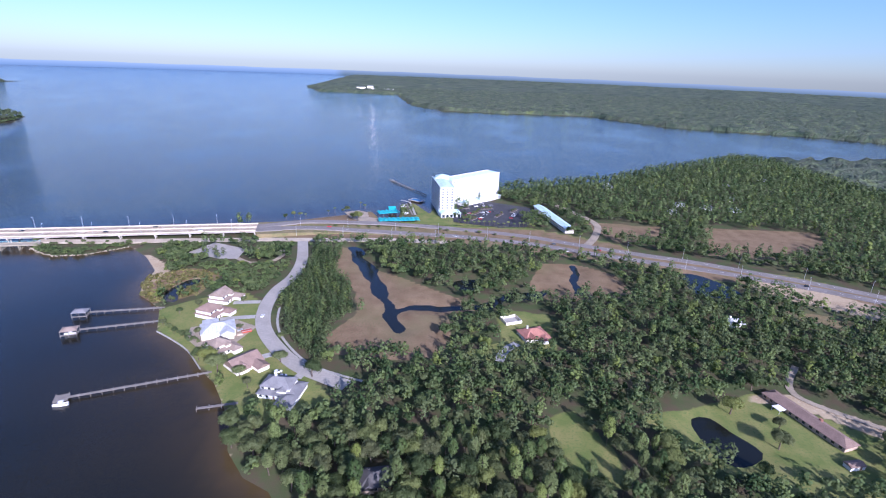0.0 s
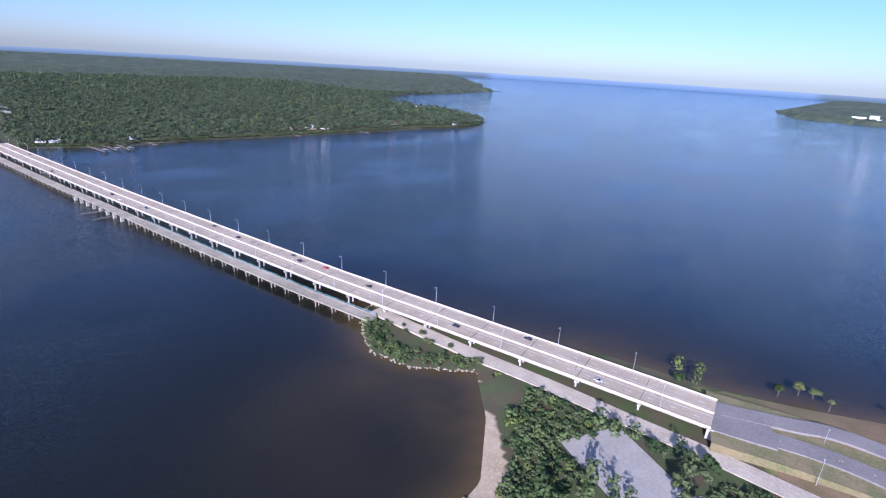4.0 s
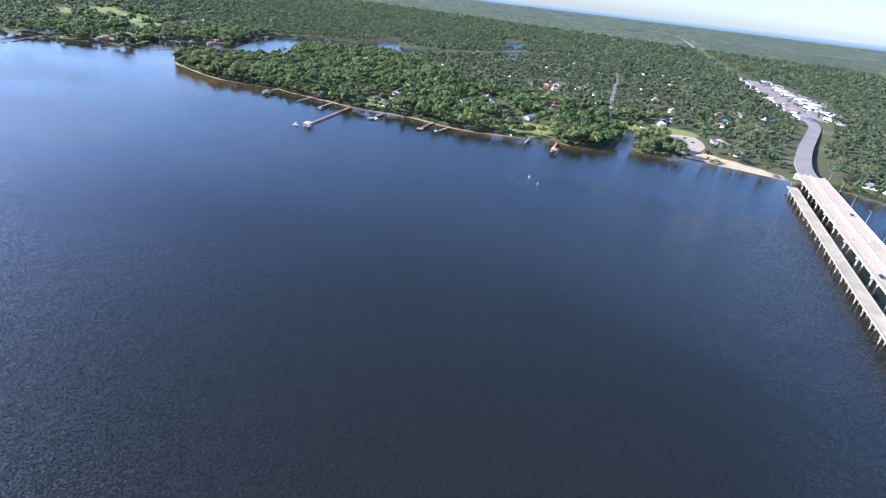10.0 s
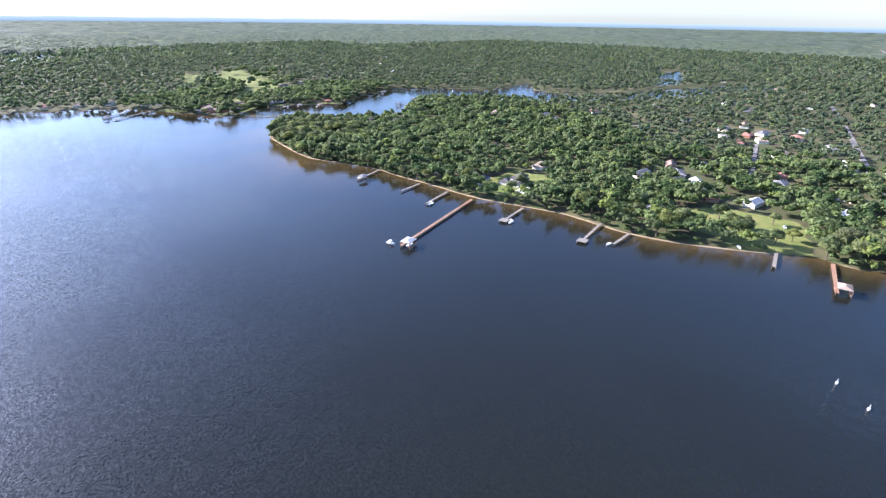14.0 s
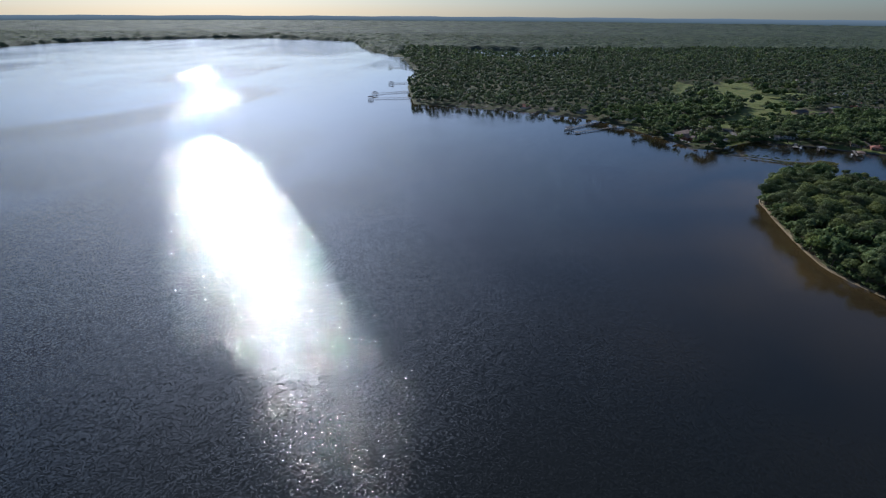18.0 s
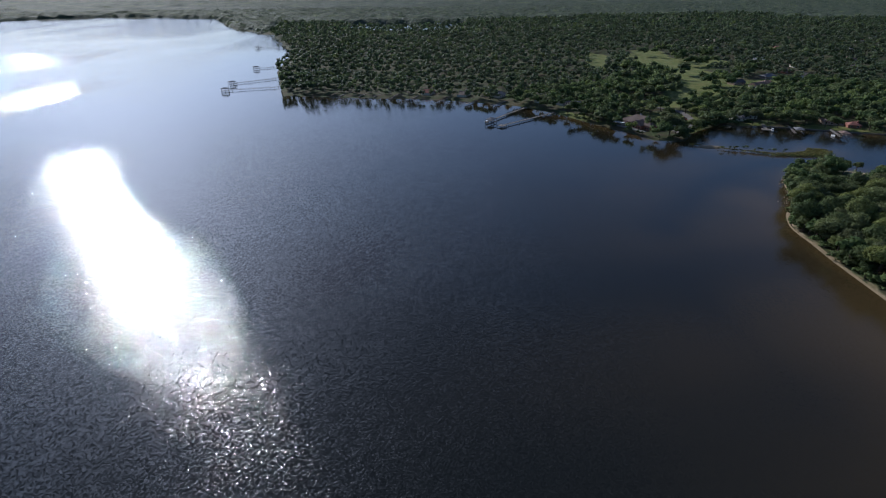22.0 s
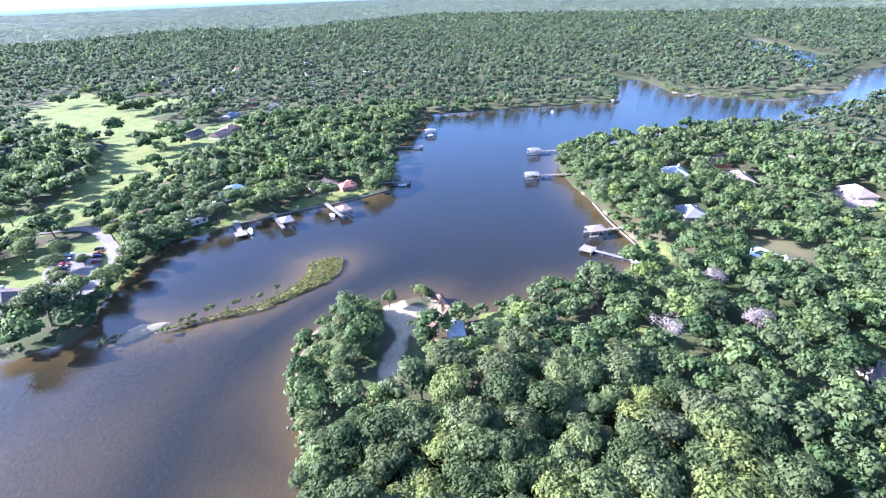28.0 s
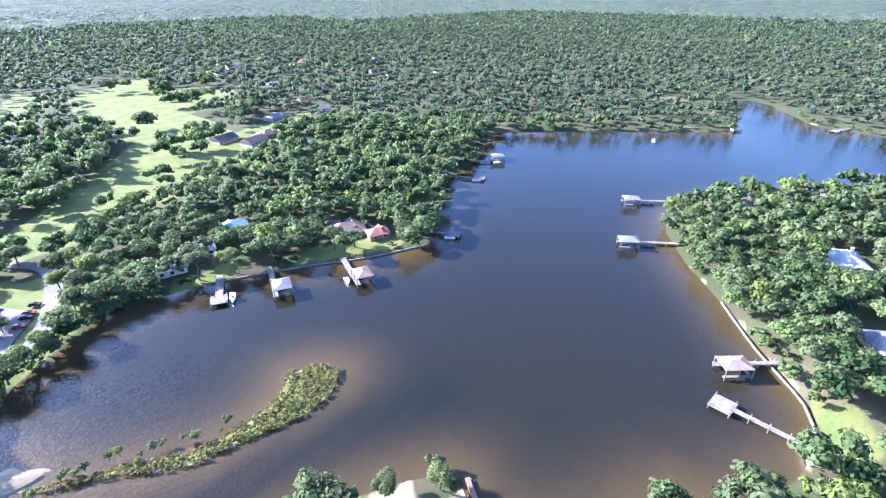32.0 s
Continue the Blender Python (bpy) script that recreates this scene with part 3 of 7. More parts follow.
WEST_LAWN = [[(-1062, -170), (-1000, -160), (-985, -120), (-1040, -105), (-1075, -130)], [(-1108, -657), (-1084, -664), (-1090, -676), (-1115, -668)],
             [(-1176, -624), (-1130, -649), (-1138, -658), (-1186, -634)], [(-955, -706), (-936, -742), (-945, -752), (-966, -715)]]
FAIRWAY = [(-1040, -745), (-1078, -745), (-1105, -772), (-1134, -768), (-1174, -788), (-1222, -795), (-1240, -849), (-1240, -900), (-1248, -975), (-1270, -990), (-1345, -1052), (-1330, -1102), (-1275, -1112), (-1242, -1200), (-1205, -1172), (-1163, -1035), (-1164, -940), (-1172, -913), (-1132, -867), (-1094, -820), (-1070, -795), (-1050, -778)]
CLUB_GROUNDS = [(-1066, -712), (-1064, -690), (-1051, -667), (-1030, -650), (-1015, -651), (-1000, -660), (-985, -700), (-1000, -722), (-1040, -728)]
GLADES = [[(-1190, -426), (-1206, -411), (-1180, -394), (-1166, -412)], [(-1099, -459), (-1107, -447), (-1113, -435), (-1108, -433), (-1095, -455)], [(-1102, -440), (-1106, -434), (-1092, -428), (-1090, -434)], [(-1086, -499), (-1090, -488), (-1080, -487), (-1075, -494)]]
LAWNS = [CLUB_GROUNDS, FIELD1, LAWN_P, HOTEL_LAWN, LAWN31, LAWN28, LAWN13, PARK13, GOLF1, GOLF3, GOLF4, GOLF5, FAIRWAY] + YARDS + VERGE + HEAD_LAWN + WEST_LAWN
MARSHES = [MARSH1, MARSH2, MARSH3, MARSH4, MARSH5, [(-238, 350), (-205, 335), (-178, 350), (-176, 392), (-205, 402), (-232, 385)]]
SANDS = [SANDE, HEADSAND, HEADSAND2, BEACH13, SAND_SPOT, [(-235, 372), (-228, 345), (-222, 346), (-222, 400), (-258, 432), (-264, 425)],
         [(168, 240), (200, 246), (240, 215), (232, 205), (200, 232)]]
w_lawn, w_marsh, w_sand = soft_mask(LAWNS), soft_mask(MARSHES), np.maximum(soft_mask([p for p in SANDS if p not in (HEADSAND, HEADSAND2)]), soft_mask([HEADSAND, HEADSAND2]) * 0.7)
beach = np.clip(1.0 - np.abs(SD - 0.2) / 1.5, 0, 0.62) * ((PX < -950) & (PY > -520) & (PY < 330) | (PX < -1000) & (PX > -1110) & (PY < -500) & (PY > -620) | (PX < -90) & (PX > -300) & (PY < 480))
w_sand = np.maximum(w_sand, beach)
w_sand = np.maximum(w_sand, np.clip(1.0 - np.abs(SD - 1.5) / 3.0, 0, 0.42) * ((PX < -955) & (PX > -1100) & (PY < -330) & (PY > -560)))
w_marsh = np.maximum(w_marsh, soft_mask(VERGE) * 0.62)
w_lawn = np.maximum(w_lawn, soft_mask([SPIT, SPIT_ROOT]) * 0.9)
w_lawn = np.maximum(w_lawn, soft_mask(GLADES) * 0.75)
nz = np.array([noise.noise(Vector((x * 0.02, y * 0.02, 0))) for x, y in zip(PX, PY)], np.float32)
PZ = np.where(SD > 0, np.minimum(0.12 * SD, 1.3) + 0.15 * nz * np.clip(SD / 12, 0, 1), np.maximum(SD * 0.12, -3.0)) - 0.06
nxs, nys = len(GX), len(GY)
ii = (np.arange(nys - 1)[:, None] * nxs + np.arange(nxs - 1)[None, :]).ravel()
quads = np.stack([ii, ii + 1, ii + nxs + 1, ii + nxs], 1)
me = mesh_from("ground", np.stack([PX, PY, PZ], 1), quads, M_GROUND, True)
for nm, v in (("lawn", w_lawn), ("marsh", w_marsh), ("sand", w_sand)):
    point_attr(me, nm, v)
tagged(new("ground", me), "flat wooded coastal ground with lawns, brown marsh and sandy edges", "ground", kind="structure")

# water: brown and see-through over the shoals, dark in the deep
OPEN = land_sd(PX, PY, False)
shoal = np.exp(-np.clip(-OPEN, 0, 400) / 11.0) * 0.85 * (OPEN < 12)
shoal = np.maximum(shoal, np.exp(-seg_dist(PX, PY, SPIT, True) / 10.0) * 0.95)
flat = np.exp(-seg_dist(PX, PY, [(-930, -330), (-945, -400), (-960, -470), (-990, -520)]) / 60.0) * 0.72
flat = np.maximum(flat, np.exp(-seg_dist(PX, PY, [(-900, -520), (-960, -585), (-1005, -600)]) / 26.0) * 0.32)
flat = np.maximum(flat, np.exp(-seg_dist(PX, PY, [(-245, 395), (-290, 420), (-330, 425), (-300, 380)]) / 30.0) * 0.4)
flat = np.maximum(flat, np.exp(-seg_dist(PX, PY, [(-210, 300), (-150, 240), (-110, 190)]) / 30.0) * 0.35)
flat = np.maximum(flat, np.exp(-seg_dist(PX, PY, [(-330, 500), (-240, 545), (-150, 575)]) / 25.0) * 0.4)
flat *= np.clip(0.8 + 0.9 * nz, 0.3, 1.2)
channel = np.exp(-(seg_dist(PX, PY, [(-900, -470), (-950, -520), (-1000, -553), (-1040, -565), (-1085, -560), (-1110, -545)]) / 11.0) ** 2)
bayou_ = inside(PX, PY, [(-1010, -640), (-990, -560), (-1080, -520), (-1160, -450), (-1300, -530), (-1430, -430), (-1600, -330), (-1680, -600), (-1400, -720), (-1200, -620), (-1060, -680)])
flat = np.maximum(flat, 0.07 * bayou_)
shoal = np.clip(np.maximum(shoal, flat) * (1 - 0.75 * channel), 0, 1)
cx_, cy_ = np.r_[0:nxs - 1:2, nxs - 1], np.r_[0:nys - 1:2, nys - 1]
pick = (cy_[:, None] * nxs + cx_[None, :]).ravel()
iw = (np.arange(len(cy_) - 1)[:, None] * len(cx_) + np.arange(len(cx_) - 1)[None, :]).ravel()
me = mesh_from("water", np.stack([PX[pick], PY[pick], np.zeros(len(pick))], 1), np.stack([iw, iw + 1, iw + len(cx_) + 1, iw + len(cx_)], 1), M_WATER, True)
point_attr(me, "shoal", shoal[pick])
far_calm = np.clip((-PY[pick] - 430) / 330.0, 0, 1) * (PX[pick] > -980)
cat_paws = np.array([noise.noise(Vector((x * 0.0045, y * 0.0022, 3.7))) for x, y in zip(PX[pick], PY[pick])])
far_calm = far_calm * np.clip(1.0 - (cat_paws - 0.08) / 0.12, 0, 1)
point_attr(me, "ruffled", np.clip(-OPEN[pick] / 160.0 + np.clip((PY[pick] - 450) / 500, 0, 1), 0.4, 1.0) * (1 - 0.72 * far_calm))
tagged(new("water", me), "calm dark tannin-brown bay water with wind-ruffled patches", "water", kind="structure")


# ---- far distance: one plain ring past the farthest woods, glowing in painted haze ----
def backdrop():
    m = bpy.data.materials.new("painted_far_haze")
    m.use_nodes = True
    nt = m.node_tree
    nt.nodes.clear()
    out = nt.nodes.new("ShaderNodeOutputMaterial")
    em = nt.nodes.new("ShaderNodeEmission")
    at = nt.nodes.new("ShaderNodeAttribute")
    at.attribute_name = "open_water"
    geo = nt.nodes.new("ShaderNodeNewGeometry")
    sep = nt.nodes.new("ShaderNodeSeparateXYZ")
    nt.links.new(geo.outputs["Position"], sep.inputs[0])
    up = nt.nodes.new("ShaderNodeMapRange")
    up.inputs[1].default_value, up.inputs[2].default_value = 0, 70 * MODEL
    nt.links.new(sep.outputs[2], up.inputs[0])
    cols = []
    # haze painted into the glow: land and water colours both pale upwards
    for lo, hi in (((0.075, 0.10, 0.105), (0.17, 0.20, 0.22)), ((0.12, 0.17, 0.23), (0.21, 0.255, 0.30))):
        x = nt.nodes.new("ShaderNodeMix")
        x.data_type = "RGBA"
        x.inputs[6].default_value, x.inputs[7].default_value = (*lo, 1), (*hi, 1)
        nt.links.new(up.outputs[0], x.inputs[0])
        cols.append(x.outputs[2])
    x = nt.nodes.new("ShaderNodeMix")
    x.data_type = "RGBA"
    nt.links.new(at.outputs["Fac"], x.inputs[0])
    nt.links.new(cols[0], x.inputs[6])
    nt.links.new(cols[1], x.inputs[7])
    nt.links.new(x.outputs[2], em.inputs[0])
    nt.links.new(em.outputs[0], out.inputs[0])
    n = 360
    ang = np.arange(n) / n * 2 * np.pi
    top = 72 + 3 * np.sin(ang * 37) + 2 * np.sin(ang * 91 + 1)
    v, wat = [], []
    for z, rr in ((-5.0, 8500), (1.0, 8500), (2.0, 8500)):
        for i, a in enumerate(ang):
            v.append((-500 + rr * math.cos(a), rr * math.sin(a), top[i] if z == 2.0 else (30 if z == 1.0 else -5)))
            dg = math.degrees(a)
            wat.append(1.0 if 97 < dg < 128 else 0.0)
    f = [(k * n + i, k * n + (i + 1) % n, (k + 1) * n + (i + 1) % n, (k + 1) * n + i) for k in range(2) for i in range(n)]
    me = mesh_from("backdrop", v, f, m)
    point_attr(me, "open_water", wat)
    tagged(new("backdrop", me), "glowing ring with hazy far shore and woods painted on", "horizon", kind="structure")


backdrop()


# ---- trees ----
def soft_normals(d):
    """One rounded normal for the four corners of each leaf spray."""
    return np.repeat(d / np.linalg.norm(d, axis=1, keepdims=True), 4, 0)


CUBE = np.array([(x, y, z) for x in (-1, 1) for y in (-1, 1) for z in (-1, 1)], float) / math.sqrt(3)
CUBE_F = np.array([(0, 1, 3, 2), (4, 6, 7, 5), (0, 4, 5, 1), (2, 3, 7, 6), (0, 2, 6, 4), (1, 5, 7, 3)])


def crown(rng, n, size, r, h, lobes, low=0.25, inner=0.0):
    """Leaf sprays on the lobes of a crown, as loose four-sided leaves. r: radius, h: crown height, base at z=0; inner: share of each lobe filled by twigs."""
    c = rng.normal(size=(lobes, 3))
    c /= np.linalg.norm(c, axis=1, keepdims=True)
    c[:, 2] = np.abs(c[:, 2]) * 0.9 + low * rng.uniform(-1, 0.6, lobes)
    cen = c * np.array([r, r, h * 0.5]) * rng.uniform(0.35, 0.72, (lobes, 1)) + np.array([0, 0, h * 0.45])
    rad = rng.uniform(0.32, 0.5, lobes) * r
    k = rng.integers(0, lobes, n)
    d = rng.normal(size=(n, 3))
    d /= np.linalg.norm(d, axis=1, keepdims=True)
    d[:, 2] = np.where(d[:, 2] < -0.35, -d[:, 2], d[:, 2])
    p = cen[k] + d * rad[k][:, None] * np.array([1, 1, 0.72]) * rng.uniform(0.66, 1.1, (n, 1))
    nrm = d + rng.normal(size=(n, 3)) * 0.34
    nrm /= np.linalg.norm(nrm, axis=1, keepdims=True)
    a = np.cross(nrm, rng.normal(size=(n, 3)))
    a /= np.linalg.norm(a, axis=1, keepdims=True) + 1e-9
    b = np.cross(nrm, a)
    s = size * rng.uniform(0.6, 1.25, (n, 1))
    v = np.stack([p - a * s, p - b * s * 0.7, p + a * s, p + b * s * 0.7], 1).reshape(-1, 3)
    vs, fs = [np.hstack([v, soft_normals(0.6 * d + 0.7 * nrm)])], [np.arange(4 * n).reshape(-1, 4)]
    if inner:
        for i in range(lobes):
            t = rng.uniform(0, 1.5)
            knob = (CUBE * rng.uniform(0.8, 1.1, (8, 1))) @ np.array([(math.cos(t), -math.sin(t), 0), (math.sin(t), math.cos(t), 0), (0, 0, 1)])
            vs.append(np.hstack([knob * rad[i] * inner * np.array([1, 1, 0.72]) + cen[i], knob]))
            fs.append(CUBE_F + 4 * n + 8 * i)
    return np.concatenate(vs), np.concatenate(fs)


def pine_crown(rng, n, size, r, h):
    """Tiers of needle tufts, open between them."""
    tiers = 7
    k = rng.integers(0, tiers, n)
    t = (k + rng.uniform(-0.25, 0.25, n)) / (tiers - 1)
    a0 = rng.uniform(0, 2 * np.pi, tiers)
    arm = rng.integers(0, 4, n)
    ang = a0[k] + arm * 1.57 + rng.normal(size=n) * 0.35
    reach = r * np.sin(np.pi * np.clip(0.16 + 0.74 * t, 0.05, 0.97)) ** 0.7 * np.sqrt(rng.uniform(0.08, 1, n))
    p = np.stack([np.cos(ang) * reach, np.sin(ang) * reach, h * t + rng.normal(size=n) * 0.05 * h], 1)
    nrm = np.stack([np.cos(ang) * 0.5, np.sin(ang) * 0.5, np.ones(n)], 1) + rng.normal(size=(n, 3)) * 0.6
    nrm /= np.linalg.norm(nrm, axis=1, keepdims=True)
    a = np.cross(nrm, rng.normal(size=(n, 3)))
    a /= np.linalg.norm(a, axis=1, keepdims=True)
    b = np.cross(nrm, a)
    s = size * rng.uniform(0.6, 1.25, (n, 1))
    v = np.stack([p - a * s, p - b * s * 0.7, p + a * s, p + b * s * 0.7], 1).reshape(-1, 3)
    out = np.stack([np.cos(ang) * reach / r, np.sin(ang) * reach / r, 0.35 + 0.5 * t], 1)
    return np.hstack([v, soft_normals(out + 0.35 * nrm)]), np.arange(4 * n).reshape(-1, 4)


def limb_mesh(name, rng, height, r0, limbs, spread, material, start=0.35):
    """A tapered trunk that forks into limbs, as one closed mesh of six-sided rods."""
    v, f = [], []

    def rod(a, b, ra, rb):
        a, b = np.array(a, float), np.array(b, float)
        ax = (b - a) / np.linalg.norm(b - a)
        u = np.cross(ax, [0.3, 0.8, 0.52])
        u /= np.linalg.norm(u)
        w = np.cross(ax, u)
        o = len(v)
        for q, rr in ((a, ra), (b, rb)):
            for i in range(6):
                th = i * math.pi / 3
                v.append(q + rr * (math.cos(th) * u + math.sin(th) * w))
        for i in range(6):
            f.append((o + i, o + (i + 1) % 6, o + 6 + (i + 1) % 6, o + 6 + i))

    lean = rng.normal(size=2) * 0.04 * height
    mid_p = (lean[0], lean[1], height * 0.55)
    rod((0, 0, -0.4), mid_p, r0, r0 * 0.62)
    rod(mid_p, (lean[0] * 1.8, lean[1] * 1.8, height * 0.92), r0 * 0.62, r0 * 0.2)
    for i in range(limbs):
        a = i * 2.4 + rng.uniform(-0.4, 0.4)
        z0 = height * rng.uniform(start, 0.7)
        base = (lean[0] * z0 / height, lean[1] * z0 / height, z0)
        tip = (base[0] + math.cos(a) * spread * rng.uniform(0.6, 1), base[1] + math.sin(a) * spread * rng.uniform(0.6, 1), min(height, z0 + height * rng.uniform(0.12, 0.3)))
        rod(base, tip, r0 * 0.4, r0 * 0.1)
    return mesh_from(name, v, f, material)


rng = np.random.default_rng(7)


def cores(v, f, r, h, z0, lobes, seed_rng, k=0.36):
    """Adds dark inner clumps of twigs and leaves, so that a crown is not see-through."""
    vs, fs, o = [v], [f], len(v)
    for i in range(lobes):
        a = i * 2.399 + seed_rng.uniform(-0.4, 0.4)
        q = 0.0 if i == 0 else seed_rng.uniform(0.3, 0.55) * r
        c = np.array([math.cos(a) * q, math.sin(a) * q, z0 + h * (0.6 if i == 0 else seed_rng.uniform(0.25, 0.6))])
        rad = r * k * seed_rng.uniform(0.8, 1.15)
        t = seed_rng.uniform(0, 1.5)
        rot_ = np.array([(math.cos(t), -math.sin(t), 0), (math.sin(t), math.cos(t), 0), (0, 0, 1)])
        knob = (CUBE * seed_rng.uniform(0.85, 1.15, (8, 1))) @ rot_
        vs.append(np.hstack([knob * np.array([rad, rad, min(rad, h * 0.45)]) + c, knob]))
        fs.append(CUBE_F + o)
        o += 8
    return np.concatenate(vs), np.concatenate(fs)


def make_protos():
    oaks, pines, shrubs = [], [], []
    for i in range(5):
        r, h = rng.uniform(5.2, 7.6), rng.uniform(8.0, 10.5)
        v, f = crown(rng, 3200, 0.43, r, h, 20, inner=0.66)
        v[:, 2] += 3.2
        oaks.append((mesh_from("crown", v, f, M_LEAF), limb_mesh("trunk", rng, 3.2 + h * 0.8, 0.45, 6, r * 0.75, M_BARK)))
    for i in range(4):
        h, r = rng.uniform(8, 10.5), rng.uniform(2.9, 3.9)
        v, f = pine_crown(rng, 800, 0.48, r, h)
        v[:, 2] += 7.5
        pines.append((mesh_from("crown", v, f, M_PINE), limb_mesh("trunk", rng, 7.5 + h * 0.95, 0.28, 6, r * 0.6, M_BARK, 0.5)))
    for i in range(3):
        v, f = crown(rng, 260, 0.36, 1.8, 2.8, 8)
        v[:, 2] += 0.25
        shrubs.append((mesh_from("crown", v, f, M_LEAF), limb_mesh("stem", rng, 2.4, 0.1, 4, 1.2, M_BARK, 0.2)))
    return oaks, pines, shrubs


OAKS, PINES, SHRUBS = make_protos()
TREE_LABELS = {"bush": "rounded dense green bush", "young": "small round-headed young tree", "oak": "spreading live oak with a full dark green crown", "pine": "tall slender pine with an open tufted crown", "shrub": "rounded green shrub beside the road"}


def tree(x, y, kind, s, group):
    pool = {"oak": OAKS, "bush": OAKS, "young": OAKS, "pine": PINES, "shrub": SHRUBS}[kind]
    cm, tm = pool[rng.integers(len(pool))]
    name = {"bush": "bush", "young": "young_tree", "oak": "oak_tree", "pine": "pine_tree", "shrub": "shrub"}[kind]
    root = new(name)
    root.empty_display_size = 1
    root.matrix_world = Matrix.Translation((x, y, 1.1)) @ Matrix.Rotation(rng.uniform(0, 6.28), 4, "Z") @ Matrix.Diagonal((s, s, s * rng.uniform(0.9, 1.1), 1))
    for n_, d in (("trunk" if kind != "shrub" else "stem", tm), ("crown", cm)):
        o = new(n_, d)
        o.parent = root
    tagged(root, TREE_LABELS[kind], "tree" if kind not in ("shrub", "bush") else "shrub", group)
    return root


def woods(name, label, pts, scales, protos, material):
    """Many trees of the woods as one mesh: each leaf spray tinted by its tree."""
    vs, fs, ts, o = [], [], [], 0
    n = len(pts)
    ang = rng.uniform(0, 2 * np.pi, n)
    which = rng.integers(0, len(protos), n)
    tint = np.clip(rng.normal(0.45, 0.26, n), 0, 1)
    for k, (pv, pf) in enumerate(protos):
        sel = np.where(which == k)[0]
        if not len(sel):
            continue
        c, s = np.cos(ang[sel])[:, None], np.sin(ang[sel])[:, None]
        sc = scales[sel][:, None]
        x = (pv[:, 0] * c - pv[:, 1] * s) * sc + pts[sel, 0][:, None]
        y = (pv[:, 0] * s + pv[:, 1] * c) * sc + pts[sel, 1][:, None]
        z = pv[:, 2][None, :] * sc * rng.uniform(0.85, 1.15, (len(sel), 1)) + 1.0
        nx, ny = pv[:, 3] * c - pv[:, 4] * s, pv[:, 3] * s + pv[:, 4] * c
        vs.append(np.stack([x, y, z, nx, ny, np.broadcast_to(pv[:, 5], nx.shape)], 2).reshape(-1, 6))
        fs.append((pf[None] + (np.arange(len(sel)) * len(pv))[:, None, None]).reshape(-1, 4) + o)
        ts.append(np.repeat(tint[sel], len(pv)))
        o += len(sel) * len(pv)
    me = mesh_from(name, np.concatenate(vs), np.concatenate(fs), material)
    point_attr(me, "tint", np.concatenate(ts))
    return tagged(new(name, me), label, "trees", kind="stuff")


def stuff_protos(n, size, count, pine=False, r=(4.6, 6.4), h=(7.5, 10.0), base=2.6, lobes=3):
    out = []
    for i in range(count):
        rr, hh = rng.uniform(*r), rng.uniform(*h)
        if pine:
            v, f = cores(*pine_crown(rng, n, size, rr, hh), rr, hh, 0, lobes, rng, 0.31)
        else:
            v, f = crown(rng, n, size, rr, hh, 9 if lobes > 3 else (5 if lobes != 1 else 3), inner=0.7 if lobes else 0.0)
        v[:, 2] += base
        out.append((v, f))
    return out


ROAD_LINES = [(ROAD1, 9), (OLDRD, 11), (STREET, 5), (STREET2, 4), ([(-1120, 338)] + USHWY[:6], 22), (USHWY, 16), (CLUBRD, 5.5), (SIDE1, 3)]
HIGHWAY = [(-186, 503), (-138, 510), (-78, 511), (-20, 508), (38, 501), (93, 491), (147, 478), (197, 462), (245, 446), (288, 426), (328, 406), (370, 380), (470, 312), (640, 190), (900, 0)]
EB_LINE = [(-186, 496), (-138, 515), (-78, 516), (-39, 515), (20, 512), (93, 496), (147, 474), (197, 455), (245, 438), (288, 418), (328, 398), (370, 372), (470, 304), (640, 182), (900, -8)]
WB_LINE = [(-186, 510), (-160, 524), (-138, 535), (-78, 541), (-39, 542), (20, 537), (93, 520), (147, 496), (197, 475), (245, 457), (288, 436), (328, 415), (370, 389), (470, 320), (640, 198), (900, 8)]
ROAD_LINES += [(HIGHWAY, 24), (WB_LINE, 10)]
DRIVE_E = [(150, 490), (172, 530), (185, 580), (160, 650), (140, 680)]
DRIVE_R = [(260, 190), (235, 215), (205, 245), (225, 275)]
ROAD_LINES += [(DRIVE_E, 7), (DRIVE_R, 5)]
HOUSE_SPOTS = []


def tree_spots(x0, x1, y0, y1, step, shore=2.5):
    gx, gy = np.meshgrid(np.arange(x0, x1, step), np.arange(y0, y1, step))
    gx = gx + (np.arange(gx.shape[0]) % 2)[:, None] * step * 0.5
    px = gx.ravel() + rng.uniform(-0.38, 0.38, gx.size) * step
    py = gy.ravel() + rng.uniform(-0.38, 0.38, gx.size) * step
    ok = land_sd(px, py) > shore
    px, py = px[ok], py[ok]
    ok = np.ones(len(px), bool)
    jx, jy = px + 4 * np.sin(py * 0.13) + 3 * np.sin(px * 0.31 + 1), py + 4 * np.sin(px * 0.12 + 2) + 3 * np.sin(py * 0.29)
    for poly in LAWNS + GLADES + MARSHES + SANDS + [STRIP, LOTH, PARKE, CAR_PARK_W]:
        ok &= ~inside(jx, jy, poly)
    for poly in (HEADSAND, HEADSAND2):
        ok &= seg_dist(px, py, poly, True) > 6.0
    for poly in ISLES:
        ok &= ~inside(px, py, poly) & (seg_dist(px, py, poly, True) > 7)
    for line, w in ROAD_LINES:
        ok &= seg_dist(px, py, line) > w
    for hx, hy, hr in HOUSE_SPOTS:
        ok &= (px - hx) ** 2 + (py - hy) ** 2 > hr * hr
    return np.stack([px[ok], py[ok]], 1)


CAR_PARK_W = [(-1210, 184), (-1226, 200), (-1228, 216), (-1205, 228), (-1178, 234), (-1145, 230), (-1120, 222), (-1122, 206), (-1142, 198), (-1165, 192), (-1190, 182)]


